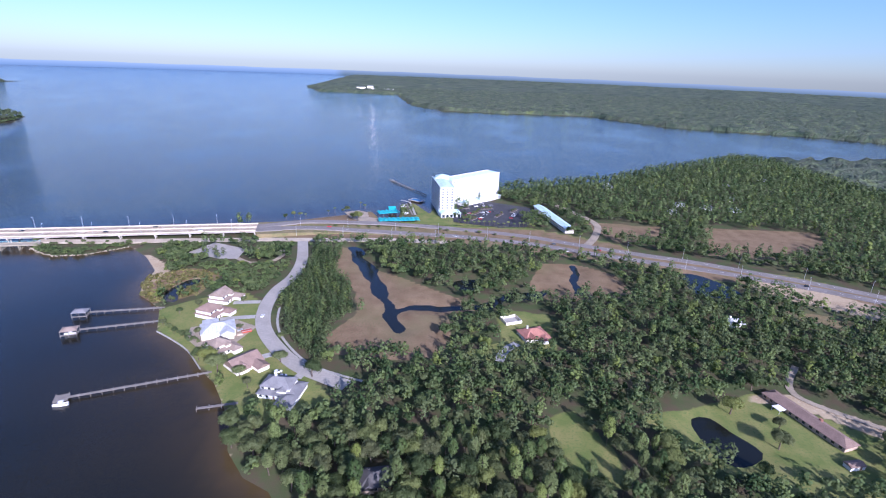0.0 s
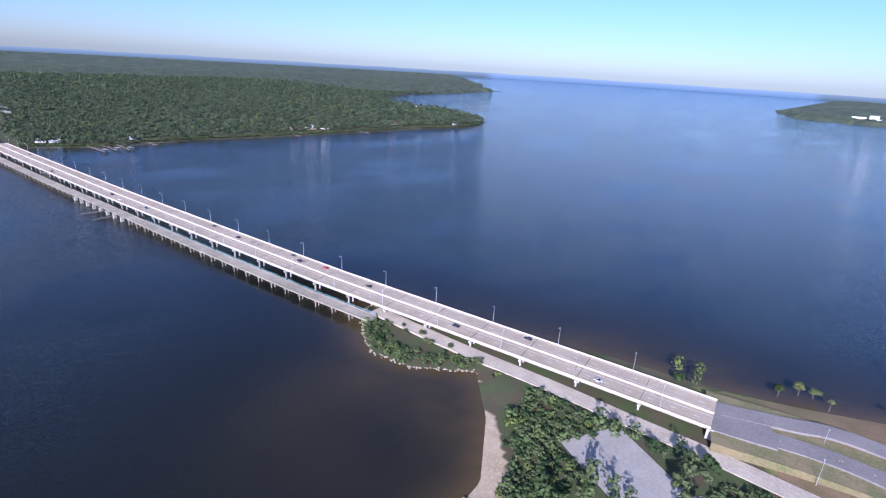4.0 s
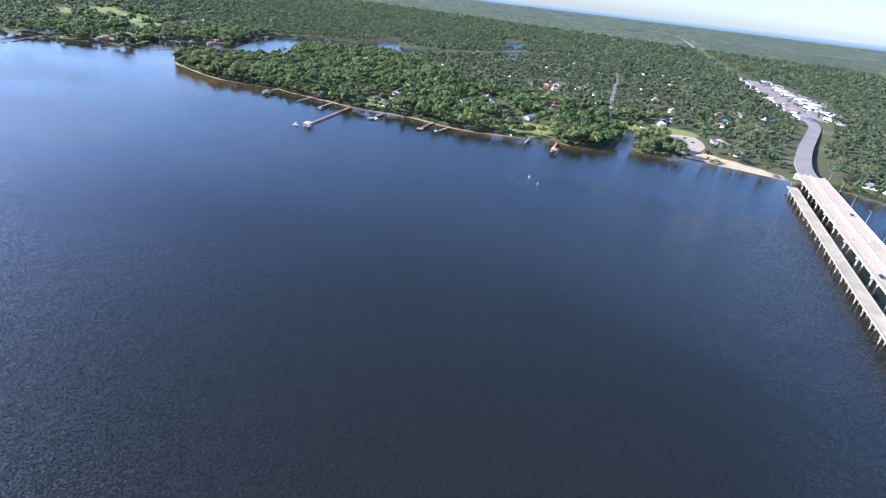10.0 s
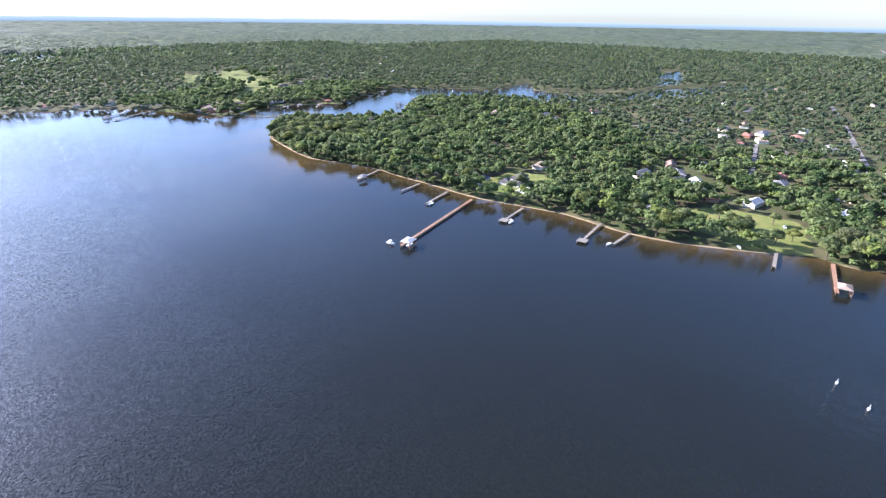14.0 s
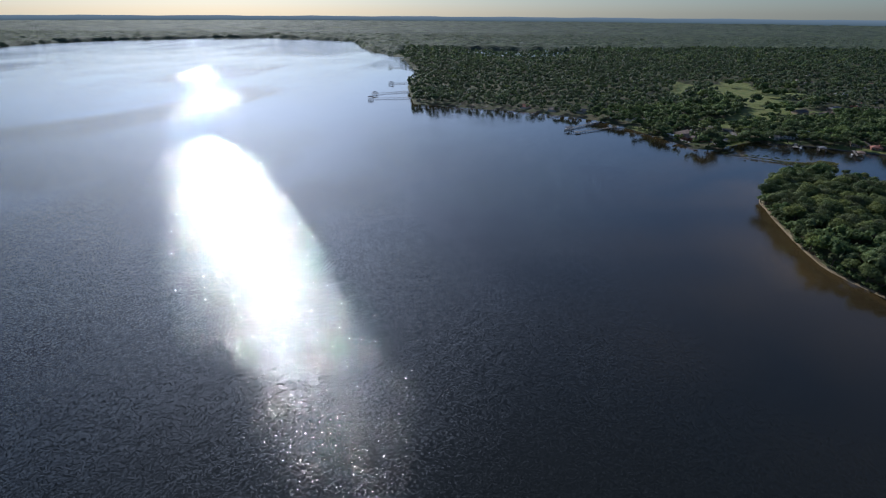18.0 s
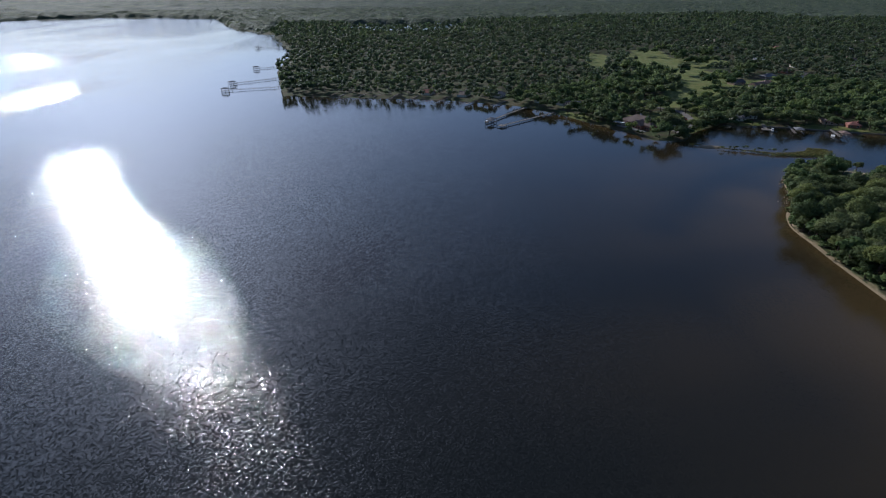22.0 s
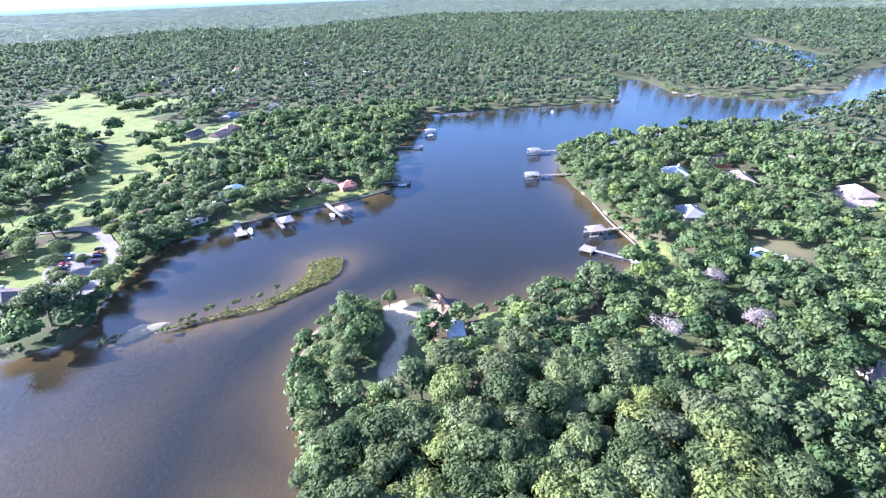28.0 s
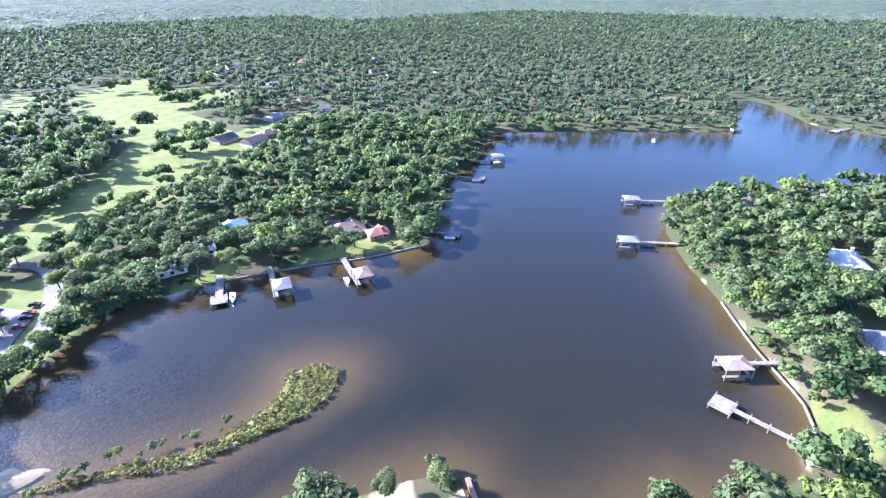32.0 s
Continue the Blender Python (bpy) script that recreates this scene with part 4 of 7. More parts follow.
# ---- builders for things ----
class Build:
    """Collects solid pieces of one part."""

    def __init__(self):
        self.v, self.f = [], []

    def box(self, cx, cy, cz, sx, sy, sz, taper=1.0):
        """A block centred on (cx, cy) whose base lies at cz; taper narrows its top."""
        o = len(self.v)
        for z, k in ((cz, 1.0), (cz + sz, taper)):
            for dx, dy in ((-1, -1), (1, -1), (1, 1), (-1, 1)):
                self.v.append((cx + dx * sx / 2 * k, cy + dy * sy / 2 * k, z))
        self.f += [(o, o + 3, o + 2, o + 1), (o + 4, o + 5, o + 6, o + 7)] + [(o + i, o + (i + 1) % 4, o + 4 + (i + 1) % 4, o + 4 + i) for i in range(4)]
        return self

    def rod(self, a, b, ra, rb=None, n=8):
        a, b = Vector(a), Vector(b)
        rb = ra if rb is None else rb
        ax = (b - a).normalized()
        u = ax.orthogonal().normalized()
        w = ax.cross(u)
        o = len(self.v)
        for q, r in ((a, ra), (b, rb)):
            for i in range(n):
                t = 2 * math.pi * i / n
                self.v.append(tuple(q + r * (math.cos(t) * u + math.sin(t) * w)))
        self.f += [(o + i, o + (i + 1) % n, o + n + (i + 1) % n, o + n + i) for i in range(n)]
        self.f += [tuple(o + i for i in reversed(range(n))), tuple(o + n + i for i in range(n))]
        return self

    def hip(self, cx, cy, z, sx, sy, h, gable=False, over=0.6, thick=0.22):
        """A roof over sx by sy with eaves, ridge along the longer side."""
        sx, sy = sx + 2 * over, sy + 2 * over
        along_x = sx >= sy
        inset = 0.0 if gable else min(sx, sy) / 2 * 0.95
        o = len(self.v)
        for zz in (z - thick, z):
            for dx, dy in ((-1, -1), (1, -1), (1, 1), (-1, 1)):
                self.v.append((cx + dx * sx / 2, cy + dy * sy / 2, zz))
        if along_x:
            self.v += [(cx - sx / 2 + inset, cy, z + h), (cx + sx / 2 - inset, cy, z + h)]
            t = [(o + 4, o + 5, o + 9, o + 8), (o + 6, o + 7, o + 8, o + 9), (o + 5, o + 6, o + 9), (o + 7, o + 4, o + 8)]
        else:
            self.v += [(cx, cy - sy / 2 + inset, z + h), (cx, cy + sy / 2 - inset, z + h)]
            t = [(o + 5, o + 6, o + 9, o + 8), (o + 7, o + 4, o + 8, o + 9), (o + 4, o + 5, o + 8), (o + 6, o + 7, o + 9)]
        self.f += t + [(o, o + 3, o + 2, o + 1)] + [(o + i, o + (i + 1) % 4, o + 4 + (i + 1) % 4, o + 4 + i) for i in range(4)]
        return self

    def loft(self, sections):
        """A skin through equal rings of points, closed at both ends."""
        o, n = len(self.v), len(sections[0])
        for s in sections:
            self.v += [tuple(p) for p in s]
        for k in range(len(sections) - 1):
            for i in range(n):
                self.f.append((o + k * n + i, o + k * n + (i + 1) % n, o + (k + 1) * n + (i + 1) % n, o + (k + 1) * n + i))
        self.f += [tuple(o + i for i in reversed(range(n))), tuple(o + (len(sections) - 1) * n + i for i in range(n))]
        return self

    def mesh(self, name, material):
        me = bpy.data.meshes.new(name)
        me.from_pydata(self.v, [], self.f)
        me.update()
        me.materials.append(material)
        return me


def part(name, b, material, parent, label="", at=None):
    me = b.mesh(name, material) if isinstance(b, Build) else b
    ob = new(name, me)
    ob.parent = parent
    if at is not None:
        ob.matrix_local = at
    if label:
        tagged(ob, label)
    return ob


def thing(name, label, category, x, y, z, rot=0.0, group="", kind=""):
    e = new(name)
    e.empty_display_size = 1
    e.matrix_world = pose(x, y, z, 0, 0, rot)
    return tagged(e, label, category, group, kind)


def strip(line, width, z, offset=0.0, step=6.0, thick=0.12):
    """A paved strip along a rounded line, with thickness."""
    p = np.array(curved(line, step))
    d = np.gradient(p, axis=0)
    d /= np.linalg.norm(d, axis=1, keepdims=True)
    nr = np.stack([-d[:, 1], d[:, 0]], 1)
    l, r = p + nr * (offset + width / 2), p + nr * (offset - width / 2)
    n = len(p)
    zz = np.full(n, z) if np.isscalar(z) else np.interp(np.linspace(0, 1, n), np.linspace(0, 1, len(z)), z)
    b = Build()
    for q, dz in ((l, 0), (r, 0), (r, -thick), (l, -thick)):
        b.v += [(q[i, 0], q[i, 1], zz[i] + dz) for i in range(n)]
    for i in range(n - 1):
        b.f += [(i, n + i, n + i + 1, i + 1), (n + i, 2 * n + i, 2 * n + i + 1, n + i + 1), (3 * n + i, i, i + 1, 3 * n + i + 1)]
    return b


def slab(poly, z, thick=0.12):
    b = Build()
    n = len(poly)
    b.v = [(x, y, z) for x, y in poly] + [(x, y, z - thick) for x, y in poly]
    b.f = [tuple(range(n))] + [(i, i + n, (i + 1) % n + n, (i + 1) % n) for i in range(n)]
    return b


def paved(name, b, material, label, category="road"):
    return tagged(new(name, b.mesh(name, material)), label, category, kind="structure")


# ---- roads ----
M_SANDROAD = mat("bleached_concrete", (0.42, 0.36, 0.27), 0.95, 0.1, 0.25, fine=0.9)
M_DRYGRASS = mat("dry_brown_grass", (0.185, 0.140, 0.078), 0.95, 0.12, 0.45, second=(0.11, 0.12, 0.045), fine=0.9)
paved("embankment", strip([(-188, 502), (-150, 517), (-110, 527), (-60, 529), (-20, 526)], 42, [5.9, 4.2, 2.6, 1.6, 1.2], thick=7), M_DRYGRASS, "dry brown grass embankment at the bridge end", "embankment")
paved("bridge_apron", strip([(-189, 502), (-176, 507), (-164, 512)], 25, [6.38, 6.1, 5.75], thick=1.0), M_ASPH, "asphalt apron where the bridge meets the highway", "road")
paved("highway_eastbound", strip(EB_LINE, 10.5, [6.4, 4.6, 3.2, 2.0, 1.8, 1.7, 1.7, 1.7, 1.7, 1.7, 1.7, 1.7, 1.7, 1.7, 1.7], thick=1.2), M_ASPH, "two-lane asphalt carriageway of a divided highway")
paved("highway_westbound", strip(WB_LINE, 10.0, [6.4, 5.6, 4.6, 3.2, 2.0, 1.8] + [1.7] * 10, thick=1.2), M_ASPH, "two-lane asphalt carriageway of a divided highway")
paved("street_subdivision", strip(ROAD1, 9.5, 1.62), M_ROADG, "curving pale concrete street through the subdivision")
paved("street_curb", strip(ROAD1, 0.5, 1.74, 4.9), M_PATH, "pale concrete kerb along the street", "kerb")
paved("pavement_walk", strip(SIDE1, 1.6, 1.6), M_PATH, "concrete pavement beside the street", "pavement")
paved("old_causeway_road", strip(OLDRD, 10.0, [3.6, 2.6, 1.9, 1.8, 1.7, 1.7, 1.7, 1.7, 1.7, 1.7], thick=1.0), M_SANDROAD, "worn pale causeway road leading to the fishing pier")
paved("park_track", strip([(-208, 456), (-178, 445), (-168, 457), (-151, 457), (-141, 443), (-146, 422), (-163, 418), (-178, 428)], 4.5, 1.6), M_SHELL, "sandy loop track beside the old car park", "track")
paved("car_park_shore", slab([(-226, 438), (-214, 467), (-179, 452), (-177, 426), (-194, 425)], 1.66), M_ROADG, "cracked pale concrete car park", "car park")
paved("street_west", strip(STREET, 6.5, 1.8), M_ASPH, "straight pale residential street between trees")
paved("street_west_short", strip(STREET2, 4.5, 1.8), M_ASPH, "pale residential street between houses")
paved("highway_west", strip([(-1124, 338.5)] + [tuple(q) for q in USHWY], 17, [6.4, 4.6, 2.4] + [1.9] * 9, 0, 25, thick=1.6), M_ASPH, "multi-lane highway running inland from the bridge")
paved("club_road", strip(CLUBRD, 6.5, 1.7), M_ASPH, "pale asphalt road round the club", "road")
paved("club_car_park", slab([(-1012, -650), (-1030, -668), (-1046, -690), (-1036, -708), (-1020, -695), (-1008, -664)], 1.66), M_ASPH, "grey asphalt car park of the club", "car park")
paved("hotel_car_park", slab([(18, 564), (19, 640), (40, 676), (76, 660), (118, 640), (124, 600), (100, 554), (70, 548)], 1.66), M_DARKASPH, "dark asphalt hotel car park", "car park")
paved("service_drive", strip(DRIVE_E, 8, 1.66), M_SHELL, "pale sandy service drive", "road")
paved("sand_drive", strip(DRIVE_R, 4, 1.62), M_SHELL, "pale sandy farm drive", "road")
paved("beach_car_park", slab(CAR_PARK_W, 1.6), M_SHELL, "pale sandy beach car park", "car park")
paved("shopping_strip_lot", slab([tuple(p) for p in STRIP], 1.7), M_ASPH, "pale car parks of a roadside shopping strip", "car park")

b = Build()
for off, way in ((0.0, EB_LINE), (0.0, WB_LINE)):
    p = np.array(curved(way, 6))
    d = np.gradient(p, axis=0)
    d /= np.linalg.norm(d, axis=1, keepdims=True)
    run = np.r_[0, np.cumsum(np.linalg.norm(np.diff(p, axis=0), axis=1))]
    zs = np.interp(run, np.linspace(0, run[-1], 15), [6.4, 4.6, 3.2, 2.0, 1.8] + [1.7] * 10)
    for s in np.arange(5, run[-1] - 5, 11.2):
        q = [np.interp(s, run, p[:, 0]), np.interp(s, run, p[:, 1])]
        dd = np.array([np.interp(s, run, d[:, 0]), np.interp(s, run, d[:, 1])])
        c = np.array(q) + np.array([-dd[1], dd[0]]) * off
        z = np.interp(np.searchsorted(run, s) / len(run), np.linspace(0, 1, 15), [6.4, 4.6, 3.2, 2.0, 1.8] + [1.7] * 10) + 0.03
        o = len(b.v)
        nrm = np.array([-dd[1], dd[0]])
        for a_, w_ in ((-1.5, -0.12), (1.5, -0.12), (1.5, 0.12), (-1.5, 0.12)):
            e_ = c + dd * a_ + nrm * w_
            b.v.append((e_[0], e_[1], z))
        b.f.append((o, o + 1, o + 2, o + 3))
tagged(new("highway_lane_dashes", b.mesh("highway_lane_dashes", M_LINE)), "white dashed lane lines on the highway", "road marking", kind="stuff")

# narrow sand beach along the wooded west shore, of uneven width
def beach(line, seed):
    q = np.array(curved(line, 3.0))
    d = np.gradient(q, axis=0)
    d /= np.linalg.norm(d, axis=1, keepdims=True) + 1e-9
    nr = np.stack([d[:, 1], -d[:, 0]], 1)
    w = np.array([max(0.12, 0.7 + 2.2 * noise.noise(Vector((x * 0.06, y * 0.06, seed)))) for x, y in q])
    n = len(q)
    b = Build()
    for off, z in ((-0.7, -0.1), (0.25, 0.28), (1.0, 0.42), (1.0, -0.5)):
        e_ = q + nr * (w * off if off > 0 else np.full(n, off))[:, None]
        b.v += [(x, y, z) for x, y in e_]
    for k in range(3):
        b.f += [(k * n + i, k * n + i + 1, (k + 1) * n + i + 1, (k + 1) * n + i) for i in range(n - 1)]
    return b


paved("beach_west", beach(WEST_S[15:] + HEADLAND[:9], 1.3), mat("beach_sand", (0.26, 0.20, 0.12), 0.95, 0.2, 0.3, fine=1.5), "narrow pale sand beach below the wooded shore", "beach")

# ---- the long road bridge ----
B_PTS = [(-1128, 338), (-960, 362), (-725, 398), (-466, 443), (-384, 459), (-186, 503)]
B_LINE = np.array(curved(B_PTS, 8))
B_RUN = np.r_[0, np.cumsum(np.linalg.norm(np.diff(B_LINE, axis=0), axis=1))]
B_LEN = B_RUN[-1]
B_W = 25.6


def on_bridge(s, off=0.0):
    x, y = np.interp(s, B_RUN, B_LINE[:, 0]), np.interp(s, B_RUN, B_LINE[:, 1])
    x2, y2 = np.interp(min(s + 3, B_LEN), B_RUN, B_LINE[:, 0]), np.interp(min(s + 3, B_LEN), B_RUN, B_LINE[:, 1])
    x1, y1 = np.interp(max(s - 3, 0), B_RUN, B_LINE[:, 0]), np.interp(max(s - 3, 0), B_RUN, B_LINE[:, 1])
    a = math.atan2(y2 - y1, x2 - x1)
    return x - math.sin(a) * off, y + math.cos(a) * off, a


def deck_z(s):
    return 6.6 + 1.6 * math.sin(math.pi * min(max(s / B_LEN, 0), 1)) ** 0.6


ROAD_LINES.append((B_PTS, 19))
ROAD_LINES.append(([(-420, 480), (-330, 495), (-240, 520)], 26))
ROAD_LINES.append(([(-1080, 318), (-960, 337), (-725, 373), (-466, 419), (-375, 437)], 9))
SPANS = 31
SPAN = B_LEN / SPANS
bridge = thing("road_bridge", "long low concrete girder bridge carrying four lanes", "bridge", -660, 410, 0)
INV = bridge.matrix_world.inverted()


def jersey(n_pts=2, h=0.95, w=0.5):
    b = Build()
    prof = [(-w / 2, 0), (w / 2, 0), (w / 2, 0.15), (w * 0.22, 0.4), (w * 0.18, h), (-w * 0.18, h), (-w * 0.22, 0.4), (-w / 2, 0.15)]
    b.loft([[(x, y, z) for y, z in prof] for x in (-SPAN / 2 - 0.05, SPAN / 2 + 0.05)])
    return b


span_mesh = Build().box(0, 0, -0.28, SPAN - 0.04, B_W, 0.28).mesh("deck_span", M_DECKC)
girder_mesh = Build()
girder_mesh = girder_mesh.box(0, 0, -1.75, SPAN - 0.3, 0.55, 1.46).box(0, 0, -1.78, SPAN - 0.3, 0.8, 0.22).mesh("girder", M_CONC)
rail_mesh = jersey().mesh("barrier", M_BARR)
med_mesh = jersey(h=1.0, w=0.75).mesh("median_barrier", M_BARR)
cap_mesh = Build().loft([[(x, y, z) for x, z in ((-0.7, -1.15), (0.7, -1.15), (0.7, 0), (-0.7, 0))] for y in (-B_W / 2 + 1.0, B_W / 2 - 1.0)]).mesh("bent_cap", M_CONC)
col_mesh = Build().box(0, 0, -12.5, 0.85, 0.85, 12.5).mesh("column", M_CONC)
mk = Build()
for off in (-6.6, 6.6):
    for s in np.arange(-SPAN / 2 + 2, SPAN / 2 - 1, SPAN / 3):
        mk.box(s + 2, off, 0.012, 3.0, 0.18, 0.012)
for off in (-11.0, -2.9, 2.9, 11.0):
    mk.box(0, off, 0.012, SPAN, 0.16, 0.012)
mark_mesh = mk.mesh("lane_marking", M_LINE)
joint_mesh = Build().box(0, 0, 0.006, 0.35, B_W - 1.2, 0.012).mesh("expansion_joint", M_DARKASPH)
for i in range(SPANS):
    s = (i + 0.5) * SPAN
    x, y, a = on_bridge(s)
    z = deck_z(s)
    slope = math.atan2(deck_z(s - SPAN / 2) - deck_z(s + SPAN / 2), SPAN)
    m = INV @ (Matrix.Translation((x, y, z)) @ Matrix.Rotation(a, 4, "Z") @ Matrix.Rotation(slope, 4, "Y"))
    part("deck_span", span_mesh, None, bridge, at=m)
    part("lane_marking", mark_mesh, None, bridge, at=m)
    for off in (-B_W / 2 + 0.3, B_W / 2 - 0.3):
        part("barrier", rail_mesh, None, bridge, at=m @ Matrix.Translation((0, off, 0)))
    part("median_barrier", med_mesh, None, bridge, at=m)
    for off in (-10.4, -5.2, 0, 5.2, 10.4):
        part("girder", girder_mesh, None, bridge, at=m @ Matrix.Translation((0, off, -0.28)))
    if i:
        x, y, a = on_bridge(i * SPAN)
        zb = deck_z(i * SPAN)
        mb = INV @ (Matrix.Translation((x, y, zb - 2.03)) @ Matrix.Rotation(a, 4, "Z"))
        part("bent_cap", cap_mesh, None, bridge, at=mb)
        part("expansion_joint", joint_mesh, None, bridge, at=mb @ Matrix.Translation((0, 0, 2.03)))
        for off in (-10.2, -6.2, 6.2, 10.2):
            part("column", col_mesh, None, bridge, at=mb @ Matrix.Translation((0, off, -1.13)))
for s_, nm in ((0.0, "abutment"), (B_LEN, "abutment")):
    x, y, a = on_bridge(s_)
    part(nm, Build().box(0, 0, -4.0, 3.0, B_W + 1, deck_z(s_) + 3.6, 0.96), M_CONC, bridge, at=INV @ (Matrix.Translation((x, y, 0)) @ Matrix.Rotation(a, 4, "Z")))

# ---- old bridge kept as a fishing pier ----
pier = thing("fishing_pier", "old low concrete bridge kept as a fishing pier with teal railing", "pier", -700, 385, 0)
PINV = pier.matrix_world.inverted()
P_OFF, P_W, P_Z = -23.6, 8.8, 4.6
s0, s1 = 52.0, B_LEN - 185.0
PN = 50
PS = (s1 - s0) / PN
pspan = Build().box(0, 0, -0.5, PS - 0.05, P_W, 0.5).mesh("deck_slab", M_OLDC)
pkerb = Build().box(0, 0, 0, PS - 0.05, 0.35, 0.35).mesh("kerb", M_OLDC)
pcap = Build().box(0, 0, -1.4, 0.9, P_W + 0.6, 0.88).mesh("pile_cap", M_OLDC)
ppile = Build().box(0, 0, -8, 0.55, 0.55, 6.7).mesh("pile", M_OLDC)
pwide = Build().box(0, 0, -8, 1.6, 2.6, 6.7).mesh("pier_wall", M_CONC)
pdash = Build().box(0, 0, 0.008, 3.2, 0.16, 0.012).mesh("centre_line_dash", M_YLINE)
rb = Build()
for k in range(5):
    rb.box(-PS / 2 + (k + 0.5) * PS / 5, 0, 0, 0.09, 0.09, 1.25)
for zz in (0.35, 0.7, 1.0, 1.22):
    rb.box(0, 0, zz, PS, 0.07, 0.07)
prail = rb.mesh("railing", M_TEAL)
for i in range(PN):
    s = s0 + (i + 0.5) * PS
    rise = 1.4 * math.exp(-((s - B_LEN * 0.44) / 90.0) ** 2)
    x, y, a = on_bridge(s, P_OFF)
    m = PINV @ (Matrix.Translation((x, y, P_Z + rise)) @ Matrix.Rotation(a, 4, "Z"))
    part("deck_slab", pspan, None, pier, at=m)
    for off in (-P_W / 2 + 0.2, P_W / 2 - 0.2):
        part("kerb", pkerb, None, pier, at=m @ Matrix.Translation((0, off, 0)))
    part("centre_line_dash", pdash, None, pier, at=m)
    if s > B_LEN * 0.52:
        part("railing", prail, None, pier, "teal metal railing", at=m @ Matrix.Translation((0, P_W / 2 - 0.2, 0.35)))
    wide = abs(s - B_LEN * 0.43) < 62
    part("pile_cap", pcap, None, pier, at=m @ Matrix.Translation((PS / 2, 0, -0.1)))
    for off in ((-3.4, 3.4) if wide else (-4.0, -1.4, 1.4, 4.0)):
        part("pier_wall" if wide else "pile", pwide if wide else ppile, None, pier, at=m @ Matrix.Translation((PS / 2, off, -0.5)))

# fenders left beside the old channel
for (xa, ya, xb, yb), nm in zip(((-699, 358, -702, 380), (-674, 362, -678, 378)), ("fender_pier", "fender_pier")):
    L_ = math.hypot(xb - xa, yb - ya)
    t = thing(nm, "old timber fender beside the pier's channel", "fender", (xa + xb) / 2, (ya + yb) / 2, 0, math.degrees(math.atan2(yb - ya, xb - xa)), "channel fenders")
    part("wale", Build().box(0, -0.5, 0.9, L_, 0.3, 0.5).box(0, 0.5, 0.9, L_, 0.3, 0.5), M_WOOD, t)
    for k in range(int(L_ / 2.2) + 1):
        part("piling", Build().rod((-L_ / 2 + k * 2.2, 0, -3), (-L_ / 2 + k * 2.2, 0, 1.8), 0.25), M_WOOD, t)

# ---- street lamps ----
lamp = thing("street_lamp", "tall galvanised street lamp with a short arm", "street lamp", 0, 0, 0, 0, "lamps along the bridge")
pole_b = Build().rod((0, 0, 0), (0, 0, 11.0), 0.15, 0.09)
part("pole", pole_b, M_STEEL, lamp)
part("arm", Build().rod((0, 0, 10.9), (0, -1.8, 11.5), 0.07, 0.05), M_STEEL, lamp)
part("lamp_head", Build().box(0, -2.1, 11.4, 0.4, 0.9, 0.22, 0.8), M_STEEL, lamp)
k = 0
for s in np.arange(15, B_LEN - 5, 41.0):
    for side in (1, -1):
        x, y, a = on_bridge(s + (18 if side < 0 else 0), side * (B_W / 2 - 0.05))
        m = Matrix.Translation((x, y, deck_z(s) + 0.2)) @ Matrix.Rotation(a + (math.pi if side < 0 else 0), 4, "Z")
        if k == 0:
            lamp.matrix_world = m
        else:
            copy_thing(lamp, m)
        k += 1
p = np.array(curved(HIGHWAY, 6))
run = np.r_[0, np.cumsum(np.linalg.norm(np.diff(p, axis=0), axis=1))]
for s in np.arange(40, 620, 48):
    i = int(np.searchsorted(run, s))
    a = math.atan2(*(p[i + 1] - p[i - 1])[::-1])
    for side in (1, -1):
        copy_thing(lamp, Matrix.Translation((p[i, 0] - math.sin(a) * 14 * side, p[i, 1] + math.cos(a) * 14 * side, 1.2)) @ Matrix.Rotation(a + (math.pi if side < 0 else 0), 4, "Z"))


# ---- cars ----
def make_car(paint, label):
    c = thing("car", label, "car", 0, 0, 0)
    sec = []
    for x, w, z0, z1 in ((-2.3, 0.8, 0.45, 0.75), (-2.15, 0.88, 0.32, 0.95), (-0.9, 0.92, 0.28, 1.0), (0.8, 0.92, 0.28, 0.98), (1.9, 0.88, 0.32, 0.85), (2.3, 0.74, 0.42, 0.68)):
        sec.append([(x, -w, z0), (x, w, z0), (x, w * 1.02, (z0 + z1) / 2), (x, w * 0.92, z1), (x, -w * 0.92, z1), (x, -w * 1.02, (z0 + z1) / 2)])
    part("body", Build().loft(sec), paint, c)
    sec = []
    for x, w, z1 in ((-1.9, 0.80, 1.0), (-1.35, 0.70, 1.42), (-0.1, 0.70, 1.48), (1.05, 0.82, 0.99)):
        sec.append([(x, -0.84, 0.93), (x, 0.84, 0.93), (x, w, z1), (x, -w, z1)])
    part("cabin_glass", Build().loft(sec), M_GLASS, c)
    part("car_roof", Build().box(-0.7, 0, 1.43, 1.5, 1.36, 0.07, 0.94), paint, c)
    for wx in (-1.4, 1.4):
        for wy in (-0.82, 0.82):
            part("wheel", Build().rod((wx, wy - 0.1, 0.33), (wx, wy + 0.1, 0.33), 0.33, n=12), M_RUBBER, c)
    return c


car_protos = [make_car(p_, "%s parked or passing saloon car" % n_) for p_, n_ in zip(CARS, ("white", "black", "red", "silver", "dark grey"))]
used = [False] * 5


def put_car(kind, x, y, z, ang, group):
    m = Matrix.Translation((x, y, z)) @ Matrix.Rotation(ang, 4, "Z")
    if not used[kind]:
        car_protos[kind].matrix_world = m
        used[kind] = True
        tagged(car_protos[kind], group=group)
    else:
        tagged(copy_thing(car_protos[kind], m), group=group)


